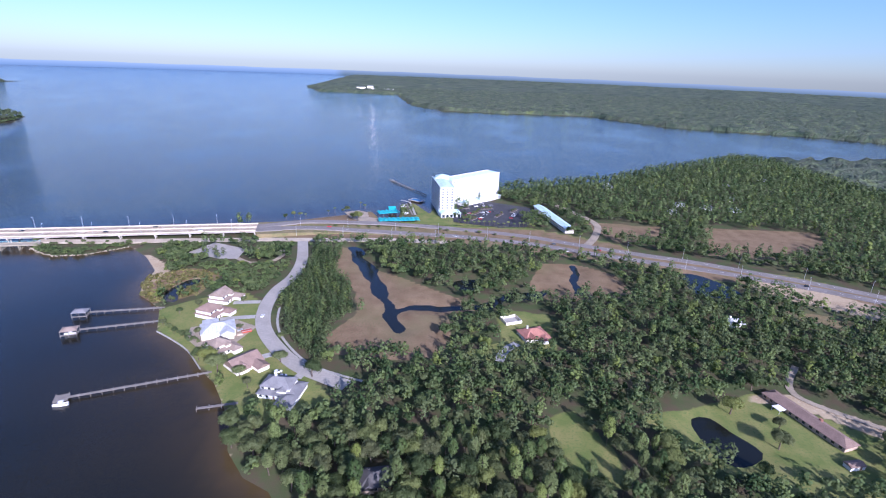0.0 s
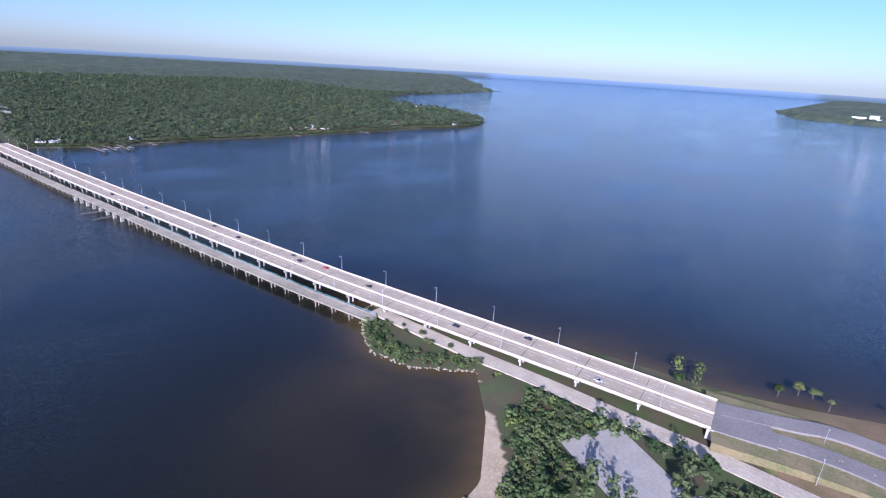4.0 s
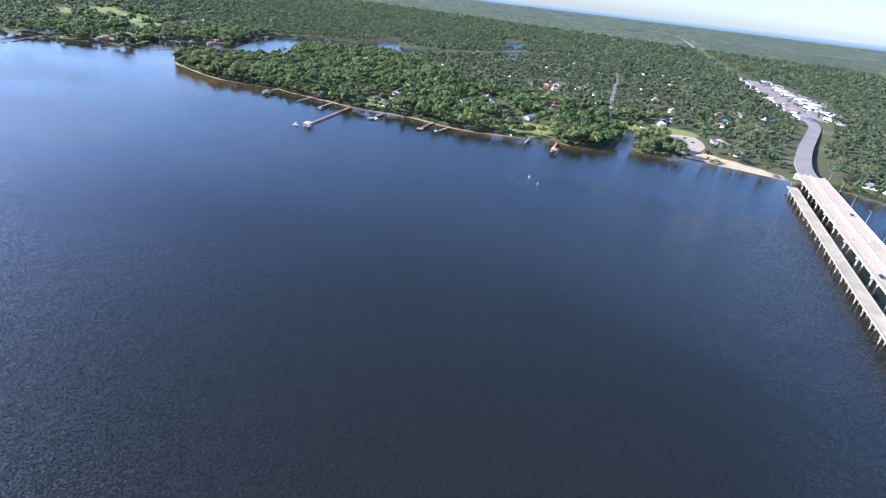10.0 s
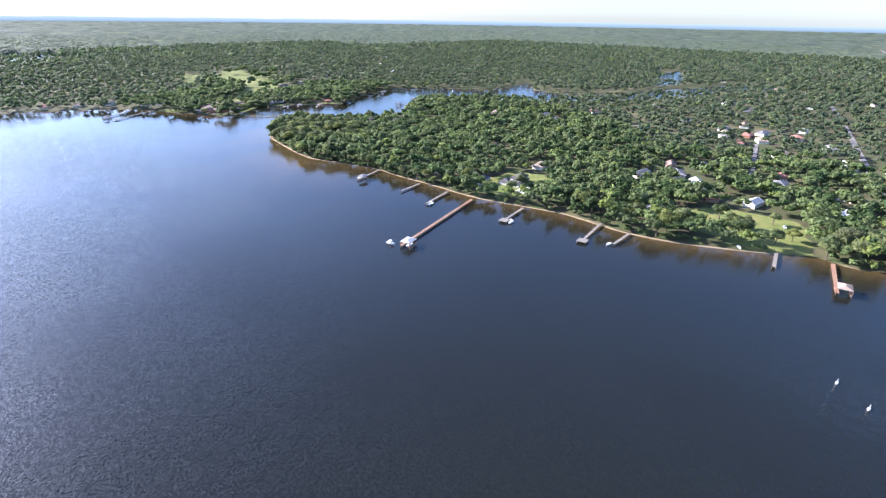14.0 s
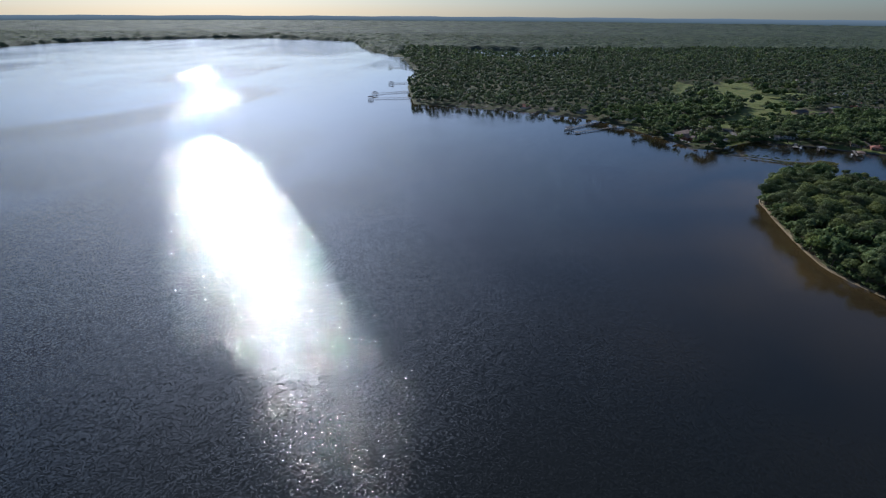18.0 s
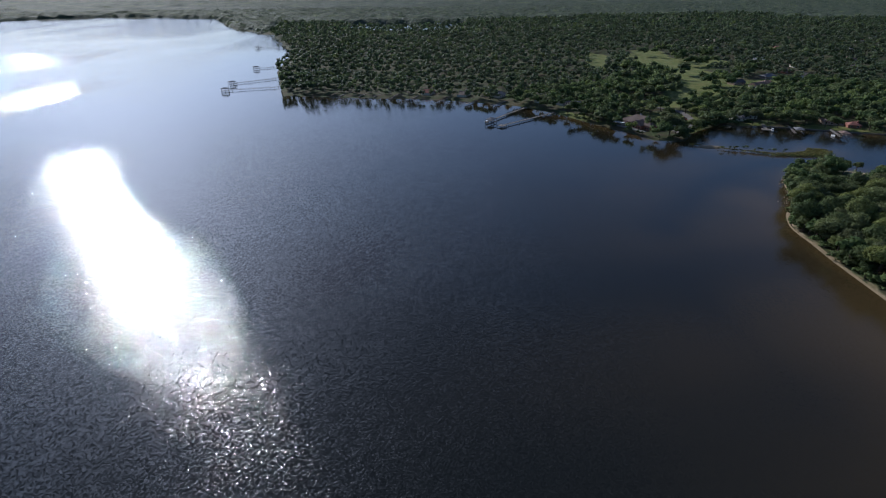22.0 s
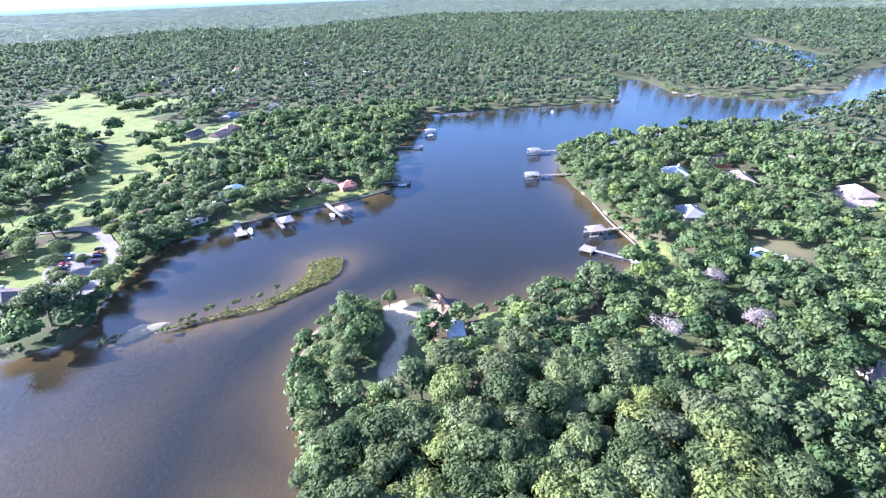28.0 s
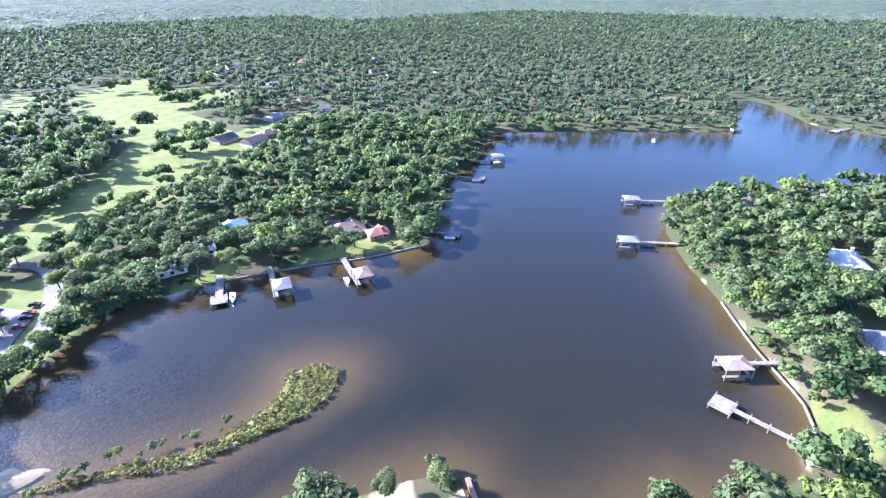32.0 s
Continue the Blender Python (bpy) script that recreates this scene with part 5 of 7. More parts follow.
for s, off, kd in ((745, 4.8, 1), (700, 8.2, 2), (676, 4.6, 1), (664, 8.4, 4), (600, 4.8, 1), (560, 8.0, 4), (470, -4.8, 4), (425, -8.2, 0), (400, -4.8, 1), (330, 5, 3), (250, -8, 1), (180, 5, 0), (820, -5, 1), (860, 8.2, 1), (905, -8, 3), (120, 8, 1)):
    x, y, a = on_bridge(s, off)
    put_car(kd, x, y, deck_z(s) + 0.03, a + (math.pi if off > 0 else 0), "cars on the bridge")
for s, off, kd in ((70, 9.4, 2), (230, -5.8, 1), (300, 9.4, 4), (318, -9.2, 0), (345, 6, 2), (520, -6, 1), (200, 6, 3)):
    i = int(np.searchsorted(run, s))
    a = math.atan2(*(p[i + 1] - p[i - 1])[::-1])
    put_car(kd, p[i, 0] - math.sin(a) * off, p[i, 1] + math.cos(a) * off, 1.95 if s > 120 else 4.2, a, "cars on the highway")
r2 = random.Random(5)
for cx, cy, ang, n_, gp in ((24, 606, 1.57, 9, "cars in the hotel car park"), (48, 652, 0.0, 9, "cars in the hotel car park"), (58, 640, 0.3, 10, "cars in the hotel car park"), (36, 596, 1.2, 6, "cars in the hotel car park"), (54, 590, 1.2, 8, "cars in the hotel car park"), (62, 612, 0.5, 7, "cars in the hotel car park"), (92, 600, 1.2, 9, "cars in the hotel car park"),
                             (-1030, -695, 1.0, 7, "cars at the club"), (-1022, -668, 1.0, 5, "cars at the club"), (-1042, -688, 1.0, 6, "cars at the club")):
    for i in range(n_):
        if r2.random() < 0.8:
            d_ = (i - n_ / 2) * 3.0
            put_car(r2.choice((0, 0, 1, 3, 3, 4, 2)), cx + math.cos(ang) * d_, cy + math.sin(ang) * d_, 1.7, ang + math.pi / 2 + r2.uniform(-0.04, 0.04), gp)
put_car(0, -88, 251, 1.7, 0.2, "cars by the houses")
put_car(3, -84, 247, 1.7, 0.2, "cars by the houses")
put_car(0, -119, 318, 1.7, 1.5, "cars by the houses")
put_car(0, -1085, 60, 1.4, 0.4, "cars on the shore")
for i in range(5):
    put_car(r2.choice((0, 1, 3, 4)), -1150 - i * 14 + r2.uniform(-3, 3), 200 + r2.uniform(-12, 20), 1.65, r2.uniform(0, 3), "cars in the beach car park")


# ---- houses ----
win_mesh = Build().box(0, 0, 0, 1.5, 0.10, 1.3).mesh("window", M_GLASS)
frame_mesh = Build().box(0, 0, -0.1, 1.8, 0.06, 0.1).box(0, 0, 1.3, 1.8, 0.06, 0.1).box(-0.83, 0, 0, 0.12, 0.06, 1.3).box(0.83, 0, 0, 0.12, 0.06, 1.3).mesh("window_frame", M_WHITE)
hdoor_mesh = Build().box(0, 0, 0, 1.1, 0.10, 2.1).mesh("door", M_DOOR)
garage_mesh = Build().box(0, 0, 0, 4.8, 0.10, 2.2).mesh("garage_door", M_WHITE)


def house(x, y, rot, w, d, floors, roof, wall, label, wing=0.0, chimney=False, gable=False, group="", detail=True):
    h = 2.9 * floors
    t = thing("house", label, "house", x, y, 1.1, rot, group)
    rise = min(w, d) * 0.27
    if floors == 2:
        part("wall", Build().box(0, 0, 0, w, d, 3.0), wall, t)
        part("roof", Build().hip(0, 0, 3.0, w, d, rise * 0.55), ROOFS[roof], t)
        part("upper_wall", Build().box(-w * 0.1, d * 0.08, 3.0, w * 0.72, d * 0.74, h - 3.0), wall, t)
        part("upper_roof", Build().hip(-w * 0.1, d * 0.08, h, w * 0.72, d * 0.74, rise * 0.85, gable), ROOFS[roof], t)
        part("dormer_wall", Build().box(w * 0.08, -d * 0.3, 3.0, w * 0.22, d * 0.22, 2.3), wall, t)
        part("dormer_roof", Build().hip(w * 0.08, -d * 0.26, 5.3, w * 0.22, d * 0.36, 1.3, True, 0.4), ROOFS[roof], t)
    else:
        part("wall", Build().box(0, 0, 0, w, d, h), wall, t)
        part("roof", Build().hip(0, 0, h, w, d, rise, gable), ROOFS[roof], t)
        part("cross_roof", Build().hip(-w * 0.22, -d * 0.16, h - 0.05, w * 0.34, d * 0.86, rise * 0.72, not gable), ROOFS[roof], t)
        part("cross_wall", Build().box(-w * 0.22, -d * 0.5, 0, w * 0.3, 1.6, h - 0.3), wall, t)
    if wing:
        part("wing_wall", Build().box(w * 0.28, -d / 2 - wing / 2, 0, w * 0.4, wing + 0.3, 2.8), wall, t)
        part("wing_roof", Build().hip(w * 0.28, -d / 2 - wing / 2 + 1.2, 2.8, w * 0.4, wing + 2.4, w * 0.11, gable), ROOFS[roof], t)
    if chimney:
        part("chimney", Build().box(-w * 0.2, d * 0.18, h, 1.1, 1.1, min(w, d) * 0.27 + 0.9), wall, t)
    n = max(2, int(w / 3.6))
    for f in range(floors):
        for i in range(n):
            wx = (i + 0.5) / n * w - w / 2
            for sy, sg in ((-1, 1), (1, -1)):
                if sy < 0 and (wing and abs(wx - w * 0.28) < w * 0.24 or floors == 1 and abs(wx + w * 0.22) < w * 0.2):
                    continue
                if floors == 2 and f == 1:
                    if not -w * 0.44 < wx < w * 0.24 or sy < 0 and wx > -w * 0.06:
                        continue
                    part("window", win_mesh, None, t, at=Matrix.Translation((wx, d * 0.08 + sy * (d * 0.37 + 0.02), 3.9)))
                    continue
                if f == 0 and sy < 0 and i == n // 2 - 1:
                    part("door", hdoor_mesh, None, t, at=Matrix.Translation((wx, sy * (d / 2 + 0.03), 0)))
                    continue
                wm = part("window", win_mesh, None, t, at=Matrix.Translation((wx, sy * (d / 2 + 0.02), 1.0 + f * 2.9)))
                if detail:
                    part("window_frame", frame_mesh, None, wm, at=Matrix.Translation((0, sy * 0.04, 0)))
    if wing:
        part("garage_door", garage_mesh, None, t, at=Matrix.Translation((w * 0.28, -d / 2 - wing - 0.19, 0)))
    HOUSE_SPOTS.append((x, y, max(w, d) * 0.5 + 2.0))
    return t


WALLS = {"w": M_WHITE, "s": M_STUCCO, "b": M_BRICK, "t": M_TAN}
WALL_WORD = {"w": "white-painted", "s": "cream stucco", "b": "red brick", "t": "tan brick"}
ROOF_WORD = {"grey": "grey shingle", "brown": "brown shingle", "dark": "dark shingle", "red": "reddish tiled", "tan": "tan shingle", "white": "white metal", "blue": "pale blue metal", "paleteal": "pale teal metal"}


def houses(rows, group, detail=True):
    for x, y, rot, w, d, fl, roof, wl, wing in rows:
        house(x, y, rot, w, d, fl, roof, WALLS[wl], "%s %s house with a %s roof" % (("one-storey", "two-storey")[fl - 1], WALL_WORD[wl], ROOF_WORD[roof]), wing, (x + y) % 3 == 0, (x * 7 + y) % 4 == 0, group, detail)


houses([(-156, 344, 78, 16, 15, 2, "tan", "w", 5), (-154, 320, 72, 16, 16, 2, "brown", "w", 5), (-129, 274, 56, 14, 13, 2, "tan", "s", 4), (-110, 258, 50, 17, 15, 1, "brown", "s", 6),
        (-80, 233, -8, 22, 14, 2, "grey", "w", 7), (66, 303, 20, 17, 13, 1, "red", "s", 5), (-23, 172, 10, 13, 11, 1, "dark", "t", 0)], "houses of the subdivision")
houses([(216, 330, 0, 12, 8, 1, "white", "w", 0), (300, 640, 30, 14, 10, 1, "white", "w", 0), (330, 680, 10, 16, 10, 1, "white", "w", 0), (362, 668, 0, 16, 10, 1, "grey", "w", 0), (395, 660, 0, 14, 10, 1, "white", "w", 0),
        (262, 780, 0, 14, 10, 2, "white", "w", 0), (420, 720, 15, 14, 10, 1, "grey", "s", 0), (560, 880, 0, 14, 10, 1, "white", "w", 0), (470, 820, 0, 13, 9, 1, "white", "w", 0)], "houses beyond the highway", False)
houses([(-1112, 1, 20, 14, 9, 1, "red", "t", 0), (-1146, 88, 10, 15, 9, 1, "white", "w", 0), (-1268, 166, 30, 14, 10, 1, "white", "s", 0), (-1050, -22, 15, 15, 10, 1, "grey", "t", 0), (-1167, -199, 0, 16, 11, 1, "tan", "s", 0),
        (-1033, -139, 12, 24, 12, 2, "dark", "w", 6), (-1009, -160, 12, 13, 10, 2, "dark", "w", 0), (-1014, -178, 10, 13, 10, 1, "brown", "b", 0), (-1249, -100, 15, 16, 10, 1, "tan", "s", 0), (-1355, -50, 20, 16, 10, 1, "red", "s", 0)], "houses on the west shore")
houses([(-1228, 25, 18, 14, 9, 1, "red", "t", 0), (-1252, -25, 10, 14, 9, 1, "grey", "s", 0), (-1409, -55, 0, 16, 10, 1, "red", "b", 0), (-1353, -399, 25, 16, 10, 1, "tan", "s", 0), (-1174, -230, 0, 15, 10, 1, "grey", "w", 0),
        (-1009, -216, 10, 13, 10, 1, "grey", "w", 0), (-1494, -11, 0, 16, 10, 1, "white", "w", 0), (-1389, 238, 0, 15, 10, 1, "white", "w", 0), (-1290, 166, 0, 14, 9, 1, "grey", "w", 0), (-1310, 176, 0, 14, 9, 1, "white", "w", 0)], "houses on the west shore", False)
houses([(-1026, -402, 35, 15, 11, 1, "brown", "t", 4), (-1294, -424, 20, 20, 13, 1, "tan", "s", 6), (-1283, -366, 30, 24, 15, 2, "tan", "s", 7), (-1115, -372, 15, 12, 9, 1, "tan", "s", 0), (-1182, -398, 10, 8, 6, 1, "white", "w", 0),
        (-1289, -460, 25, 17, 12, 1, "white", "w", 5), (-1224, -442, 30, 16, 12, 1, "grey", "t", 0), (-1324, -508, 20, 14, 10, 1, "brown", "b", 0), (-1377, -480, 0, 18, 12, 1, "tan", "s", 0), (-1325, -437, 20, 14, 10, 1, "brown", "b", 0)], "houses on the headland")
HOUSE_SPOTS += [(-1014, -399, 11), (-1282, -424, 12), (-1268, -368, 13), (-1278, -460, 11), (-1214, -443, 10)]
houses([(-1168, -655, -28, 17, 12, 1, "brown", "t", 5), (-1131, -697, -20, 14, 11, 2, "blue", "w", 0), (-1110, -690, -20, 12, 9, 1, "white", "w", 0), (-1290, -722, 0, 20, 12, 1, "brown", "b", 6), (-1229, -837, 15, 18, 12, 1, "brown", "s", 0),
        (-1217, -861, 10, 18, 12, 1, "dark", "t", 0), (-1249, -848, 0, 16, 12, 1, "brown", "t", 0), (-1288, -895, 10, 20, 12, 1, "grey", "t", 0), (-1344, -933, 20, 18, 12, 1, "brown", "b", 0), (-1175, -640, -25, 10, 8, 1, "red", "b", 0)], "houses by the golf course")
houses([(-1547, -997, 0, 24, 14, 1, "tan", "s", 0), (-1536, -1030, 10, 22, 14, 1, "brown", "s", 0), (-1454, -1291, 0, 24, 14, 1, "red", "s", 0), (-1251, -794, 10, 16, 10, 1, "white", "w", 0), (-1093, -683, -15, 12, 9, 1, "grey", "s", 0),
        (-958, -784, 35, 17, 11, 1, "grey", "w", 0), (-969, -768, 35, 16, 11, 1, "grey", "t", 0), (-940, -800, 40, 17, 11, 1, "brown", "w", 0), (-900, -838, 45, 17, 11, 1, "grey", "s", 0), (-860, -850, 60, 17, 11, 1, "tan", "s", 0), (-820, -870, 60, 16, 11, 1, "red", "s", 0)], "houses by the golf course", False)
houses([(-1152, 412, 80, 15, 10, 1, "white", "w", 0), (-1160, 395, 80, 14, 10, 1, "grey", "w", 0), (-1144, 521, 80, 15, 10, 1, "white", "w", 0), (-1163, 838, 80, 18, 12, 2, "red", "t", 0), (-1163, 877, 80, 22, 14, 2, "white", "t", 0),
        (-1155, 908, 80, 16, 12, 1, "tan", "s", 0), (-1178, 1120, 80, 20, 12, 2, "red", "t", 0), (-1200, 1138, 80, 18, 12, 1, "tan", "t", 0), (-1569, 1566, 0, 30, 16, 1, "white", "t", 0), (-1116, 1289, 80, 16, 10, 1, "white", "w", 0)], "houses north of the bridge", False)

# house under construction with pale roof decking
t = thing("unfinished_house", "unfinished house with pale striped roof decking on bare sand", "house", -139.5, 294, 1.1, 25)
part("wall", Build().box(0, 0, 0, 20, 15, 4.6), M_STUCCO, t)
part("roof", Build().hip(0, 0, 4.6, 20, 15, 3.4), ROOFS["white"], t)
part("cross_roof", Build().hip(-4, 3, 4.7, 9, 18, 2.9), ROOFS["white"], t)
part("cross_roof", Build().hip(5, -5, 4.5, 8, 14, 2.5, True), ROOFS["white"], t)
part("cross_wall", Build().box(-4, 5, 0, 8.4, 12, 4.4), M_STUCCO, t)
part("cross_wall", Build().box(5, -7, 0, 7.4, 9, 4.3), M_STUCCO, t)
for sg_ in (-1, 1):
    for i in range(7):
        q = Build()
        for x0_ in (-8.0 + i * 2.4,):
            q.rod((x0_, sg_ * 7.6, 4.72), (x0_, sg_ * 2.2, 7.1), 0.16, n=4)
        part("decking_strip", q, ROOFS["blue"], t)
for dx_, dy_ in ((12, 4), (13, -2), (12.5, -8)):
    part("material_stack", Build().box(dx_, dy_, 0.4, 3.4, 1.8, 1.0), (M_REDWOOD, M_TAN, M_STEEL)[int(dx_ * 2) % 3], t)
HOUSE_SPOTS.append((-139, 294, 15))
paved("building_plot", slab([(-160, 300), (-157, 286), (-146, 276), (-124, 282), (-118, 304), (-134, 312)], 1.55), M_SHELL, "bare sandy building plot", "ground")
t = thing("skip_container", "rust-red steel rubbish container on sand", "container", -122, 296, 1.6, 30)
part("body", Build().box(0, 0, 0, 6, 2.3, 1.4, 1.06), mat("rust_red_steel", (0.36, 0.08, 0.05), 0.7, 0.6, 0.3), t)
part("rim", Build().box(0, 1.2, 1.3, 6.4, 0.15, 0.2).box(0, -1.2, 1.3, 6.4, 0.15, 0.2), M_STEEL, t)
# walled pool court of the red-roofed house
t = thing("pool_court", "cream-walled pool court beside the red-roofed house", "courtyard", 54, 324, 1.1, 20)
for bx, by, sx, sy in ((0, 5, 12, 0.3), (0, -5, 12, 0.3), (6, 0, 0.3, 10), (-6, 0, 0.3, 10)):
    part("court_wall", Build().box(bx, by, 0, sx, sy, 2.2), M_STUCCO, t)
part("paving", Build().box(0, 0, 0.1, 11.6, 9.6, 0.25), M_PATH, t)
paved("house_drive", strip([(40, 270), (45, 283), (54, 292)], 6, 1.6), M_PATH, "pale concrete house drive", "drive")
for i, (a_, b_) in enumerate((((-128, 341), (-147, 338)), ((-124, 318), (-146, 312)), ((-98, 270), (-108, 262)), ((-76, 246), (-72, 256)))):
    paved("house_drive", strip([a_, ((a_[0] + b_[0]) / 2, (a_[1] + b_[1]) / 2 + 0.5), b_], 5, 1.58), M_PATH, "pale concrete house drive", "drive")
for px_, py_, w_, d_, rt in ((-1191, -404, 12, 5, 62), (-1020, -122, 11, 6, 12)):
    t = thing("swimming_pool", "dark swimming pool with a pale concrete surround", "pool", px_, py_, 1.15, rt)
    part("surround", Build().box(0, 0, 0, w_ + 6, d_ + 5, 0.4), M_WHITE, t)
    part("pool_water", Build().box(0, 0, 0.36, w_, d_, 0.06), M_POOL, t)
    HOUSE_SPOTS.append((px_, py_, 14))

# the long ranch house and its shed by the pond
t = thing("ranch_house", "long low brick ranch house with a weathered brown roof", "house", 196, 222, 1.1, -72)
part("wall", Build().box(0, 0, 0, 46, 9, 2.8), M_TAN, t)
part("roof", Build().hip(0, 0, 2.8, 46, 9, 2.2), ROOFS["brown"], t)
for i in range(12):
    part("window", win_mesh, None, t, at=Matrix.Translation((-21 + i * 3.8, -4.52, 0.9)))
    part("window", win_mesh, None, t, at=Matrix.Translation((-21 + i * 3.8, 4.52, 0.9)))
part("chimney", Build().box(6, 1, 3.5, 1.4, 1.4, 2.2), M_BRICK, t)
part("canopy", Build().box(-10, -7.5, 2.5, 5, 5, 0.18), M_WHITE, t, "small white carport canopy")
for ax in (-12.2, -7.8):
    part("canopy_post", Build().box(ax, -9.7, 0, 0.12, 0.12, 2.5), M_WHITE, t)
HOUSE_SPOTS.append((196, 222, 25))
t = thing("garden_shed", "small white shed with a low brown roof", "shed", 196, 189, 1.1, 10)
part("wall", Build().box(0, 0, 0, 8, 4, 2.3), M_WHITE, t)
part("roof", Build().hip(0, 0, 2.3, 8, 4, 0.9, True, 0.3), ROOFS["brown"], t)
part("door", Build().box(1.5, -2.03, 0, 1.2, 0.08, 1.9), M_DOOR, t)
HOUSE_SPOTS.append((196, 189, 9))

# ---- the white hotel ----
hotel = thing("hotel", "tall white L-shaped waterfront hotel with rows of windows", "hotel", 18, 610, 1.0)
FLOORS, FH = 10, 3.25
HH = FLOORS * FH
hwin = Build().box(0, 0, 0, 2.3, 0.12, 1.7).mesh("window", M_GLASS)
balc = Build().box(0, 0.7, -0.15, 3.4, 1.5, 0.15).box(0, 1.42, 0, 3.4, 0.08, 1.0).mesh("balcony", M_WHITE)


def wing(x, y, rot, L, D, sides):
    m0 = Matrix.Translation((x, y, 0)) @ Matrix.Rotation(radians(rot), 4, "Z")
    w = part("wing_wall", Build().box(0, 0, 0, L, D, HH), M_WHITE, hotel, at=m0)
    rf = part("wing_roof", Build().box(0, 0, 0, L + 0.8, D + 0.8, 0.5).hip(0, 0, 0.7, L - 3, D - 5, 1.6), ROOFS["paleteal"], hotel, at=m0 @ Matrix.Translation((0, 0, HH)))
    part("parapet", Build().box(0, D / 2 + 0.3, 0.5, L, 0.3, 0.8).box(0, -D / 2 - 0.3, 0.5, L, 0.3, 0.8), M_WHITE, rf)
    for side, n, balcony in sides:
        for f in range(FLOORS):
            for i in range(n):
                z = f * FH + 1.0
                if side in "sn":
                    sg = -1 if side == "s" else 1
                    mm = Matrix.Translation(((i + 0.5) / n * L - L / 2, sg * (D / 2 + 0.02), z)) @ Matrix.Rotation(0 if sg > 0 else math.pi, 4, "Z")
                else:
                    sg = -1 if side == "w" else 1
                    mm = Matrix.Translation((sg * (L / 2 + 0.02), (i + 0.5) / n * D - D / 2, z)) @ Matrix.Rotation(-sg * math.pi / 2, 4, "Z")
                wn = part("window", hwin, None, hotel, at=m0 @ mm)
                if balcony:
                    part("balcony", balc, None, wn, at=Matrix.Translation((0, 0.05, -0.8)))


wing(-13, 18, 100, 64, 17, (("n", 11, True), ("w", 3, False), ("s", 4, False)))
wing(25, 67, 45.5, 94, 20, (("s", 15, False), ("e", 3, False)))
part("stair_tower", Build().box(-14, 42, 0, 17, 17, HH + 2.5), M_WHITE, hotel)
part("tower_cap", Build().hip(-14, 42, HH + 2.5, 17, 17, 3.5), ROOFS["paleteal"], hotel)
low = Matrix.Translation((37.5, 55, 0)) @ Matrix.Rotation(radians(45), 4, "Z")
part("lobby_wing", Build().box(0, 0, 0, 74, 10, 5.0), M_WHITE, hotel, at=low)
part("lobby_roof", Build().hip(0, 0, 5.0, 74, 10, 1.6), ROOFS["paleteal"], hotel, at=low)
front = Matrix.Translation((-4.5, -19, 0)) @ Matrix.Rotation(radians(15), 4, "Z")
part("entrance_wing", Build().box(0, 0, 0, 24, 17, 5.5), M_WHITE, hotel, at=front)
part("entrance_roof", Build().hip(0, 0, 5.5, 24, 17, 2.8), ROOFS["paleteal"], hotel, at=front)
for i in range(5):
    part("entrance_window", Build().box(-9.5 + i * 4.7, -8.55, 0.6, 3.2, 0.1, 3.6), M_GLASS, hotel, at=front)
HOUSE_SPOTS += [(-40, 622, 22), (-40, 644, 16), (-5, 600, 26), (-8, 640, 30), (20, 660, 30), (50, 690, 34), (60, 700, 22), (60, 680, 20)]

t = thing("motel_block", "long two-storey block with a pale teal metal roof", "building", 136, 584, 1.1, -79)
part("wall", Build().box(0, 0, 0, 96, 10, 6), M_STUCCO, t)
part("roof", Build().hip(0, 0, 6.0, 96, 10, 1.8, True, 1.2), ROOFS["paleteal"], t)
for i in range(22):
    for f in (0, 1):
        part("window", win_mesh, None, t, at=Matrix.Translation((-44 + i * 4.2, -5.02, 1 + f * 2.9)))
HOUSE_SPOTS += [(136, 584, 16), (140, 550, 16), (130, 615, 16)]

# ---- marina with teal roofs ----
for x, y, n_, rot in ((-59, 588, 5, 22), (-44, 558, 9, 12)):
    t = thing("boat_shelter", "row of open boat bays under teal gabled roofs", "boat shelter", x, y, 0.4, rot, "marina shelters")
    for i in range(n_):
        bx = (i - (n_ - 1) / 2) * 5.2
        part("roof_bay", Build().hip(bx, 0, 4.2, 4.9, 12, 0.9, True, 0.1), M_TEALROOF, t, "teal gabled roof bay")
        for sy in (-5.6, 5.6):
            part("post", Build().rod((bx - 2.5, sy, -3), (bx - 2.5, sy, 4.1), 0.16), M_WOOD, t)
    part("walkway", Build().box(0, 6.6, 0.7, n_ * 5.2, 1.6, 0.25), M_WOOD, t)
t = thing("boat_shelter", "row of open boat bays under teal gabled roofs", "boat shelter", -56, 604, 0.4, 98, "marina shelters")
for i in range(3):
    part("roof_bay", Build().hip((i - 1) * 5.2, 0, 4.4, 4.9, 9, 0.9, True, 0.1), M_TEALROOF, t, "teal gabled roof bay")
    for sy in (-4.2, 4.2):
        part("post", Build().rod(((i - 1) * 5.2 - 2.5, sy, -3), ((i - 1) * 5.2 - 2.5, sy, 4.3), 0.16), M_WOOD, t)
paved("marina_quay", slab([(-112, 590), (-96, 600), (-84, 592), (-80, 572), (-62, 566), (-34, 572), (-30, 562), (-60, 552), (-84, 550), (-100, 566)], 1.62), M_SHELL, "pale sandy marina yard", "quay")
paved("quay_walk", strip([(-27, 588), (-32, 618), (-38, 648), (-50, 657)], 2.6, 1.66), M_PATH, "pale concrete quay beside the basin", "quay")
t = thing("swimming_pool", "blue hotel swimming pool with a pale deck", "pool", -29, 661, 1.2, -35)
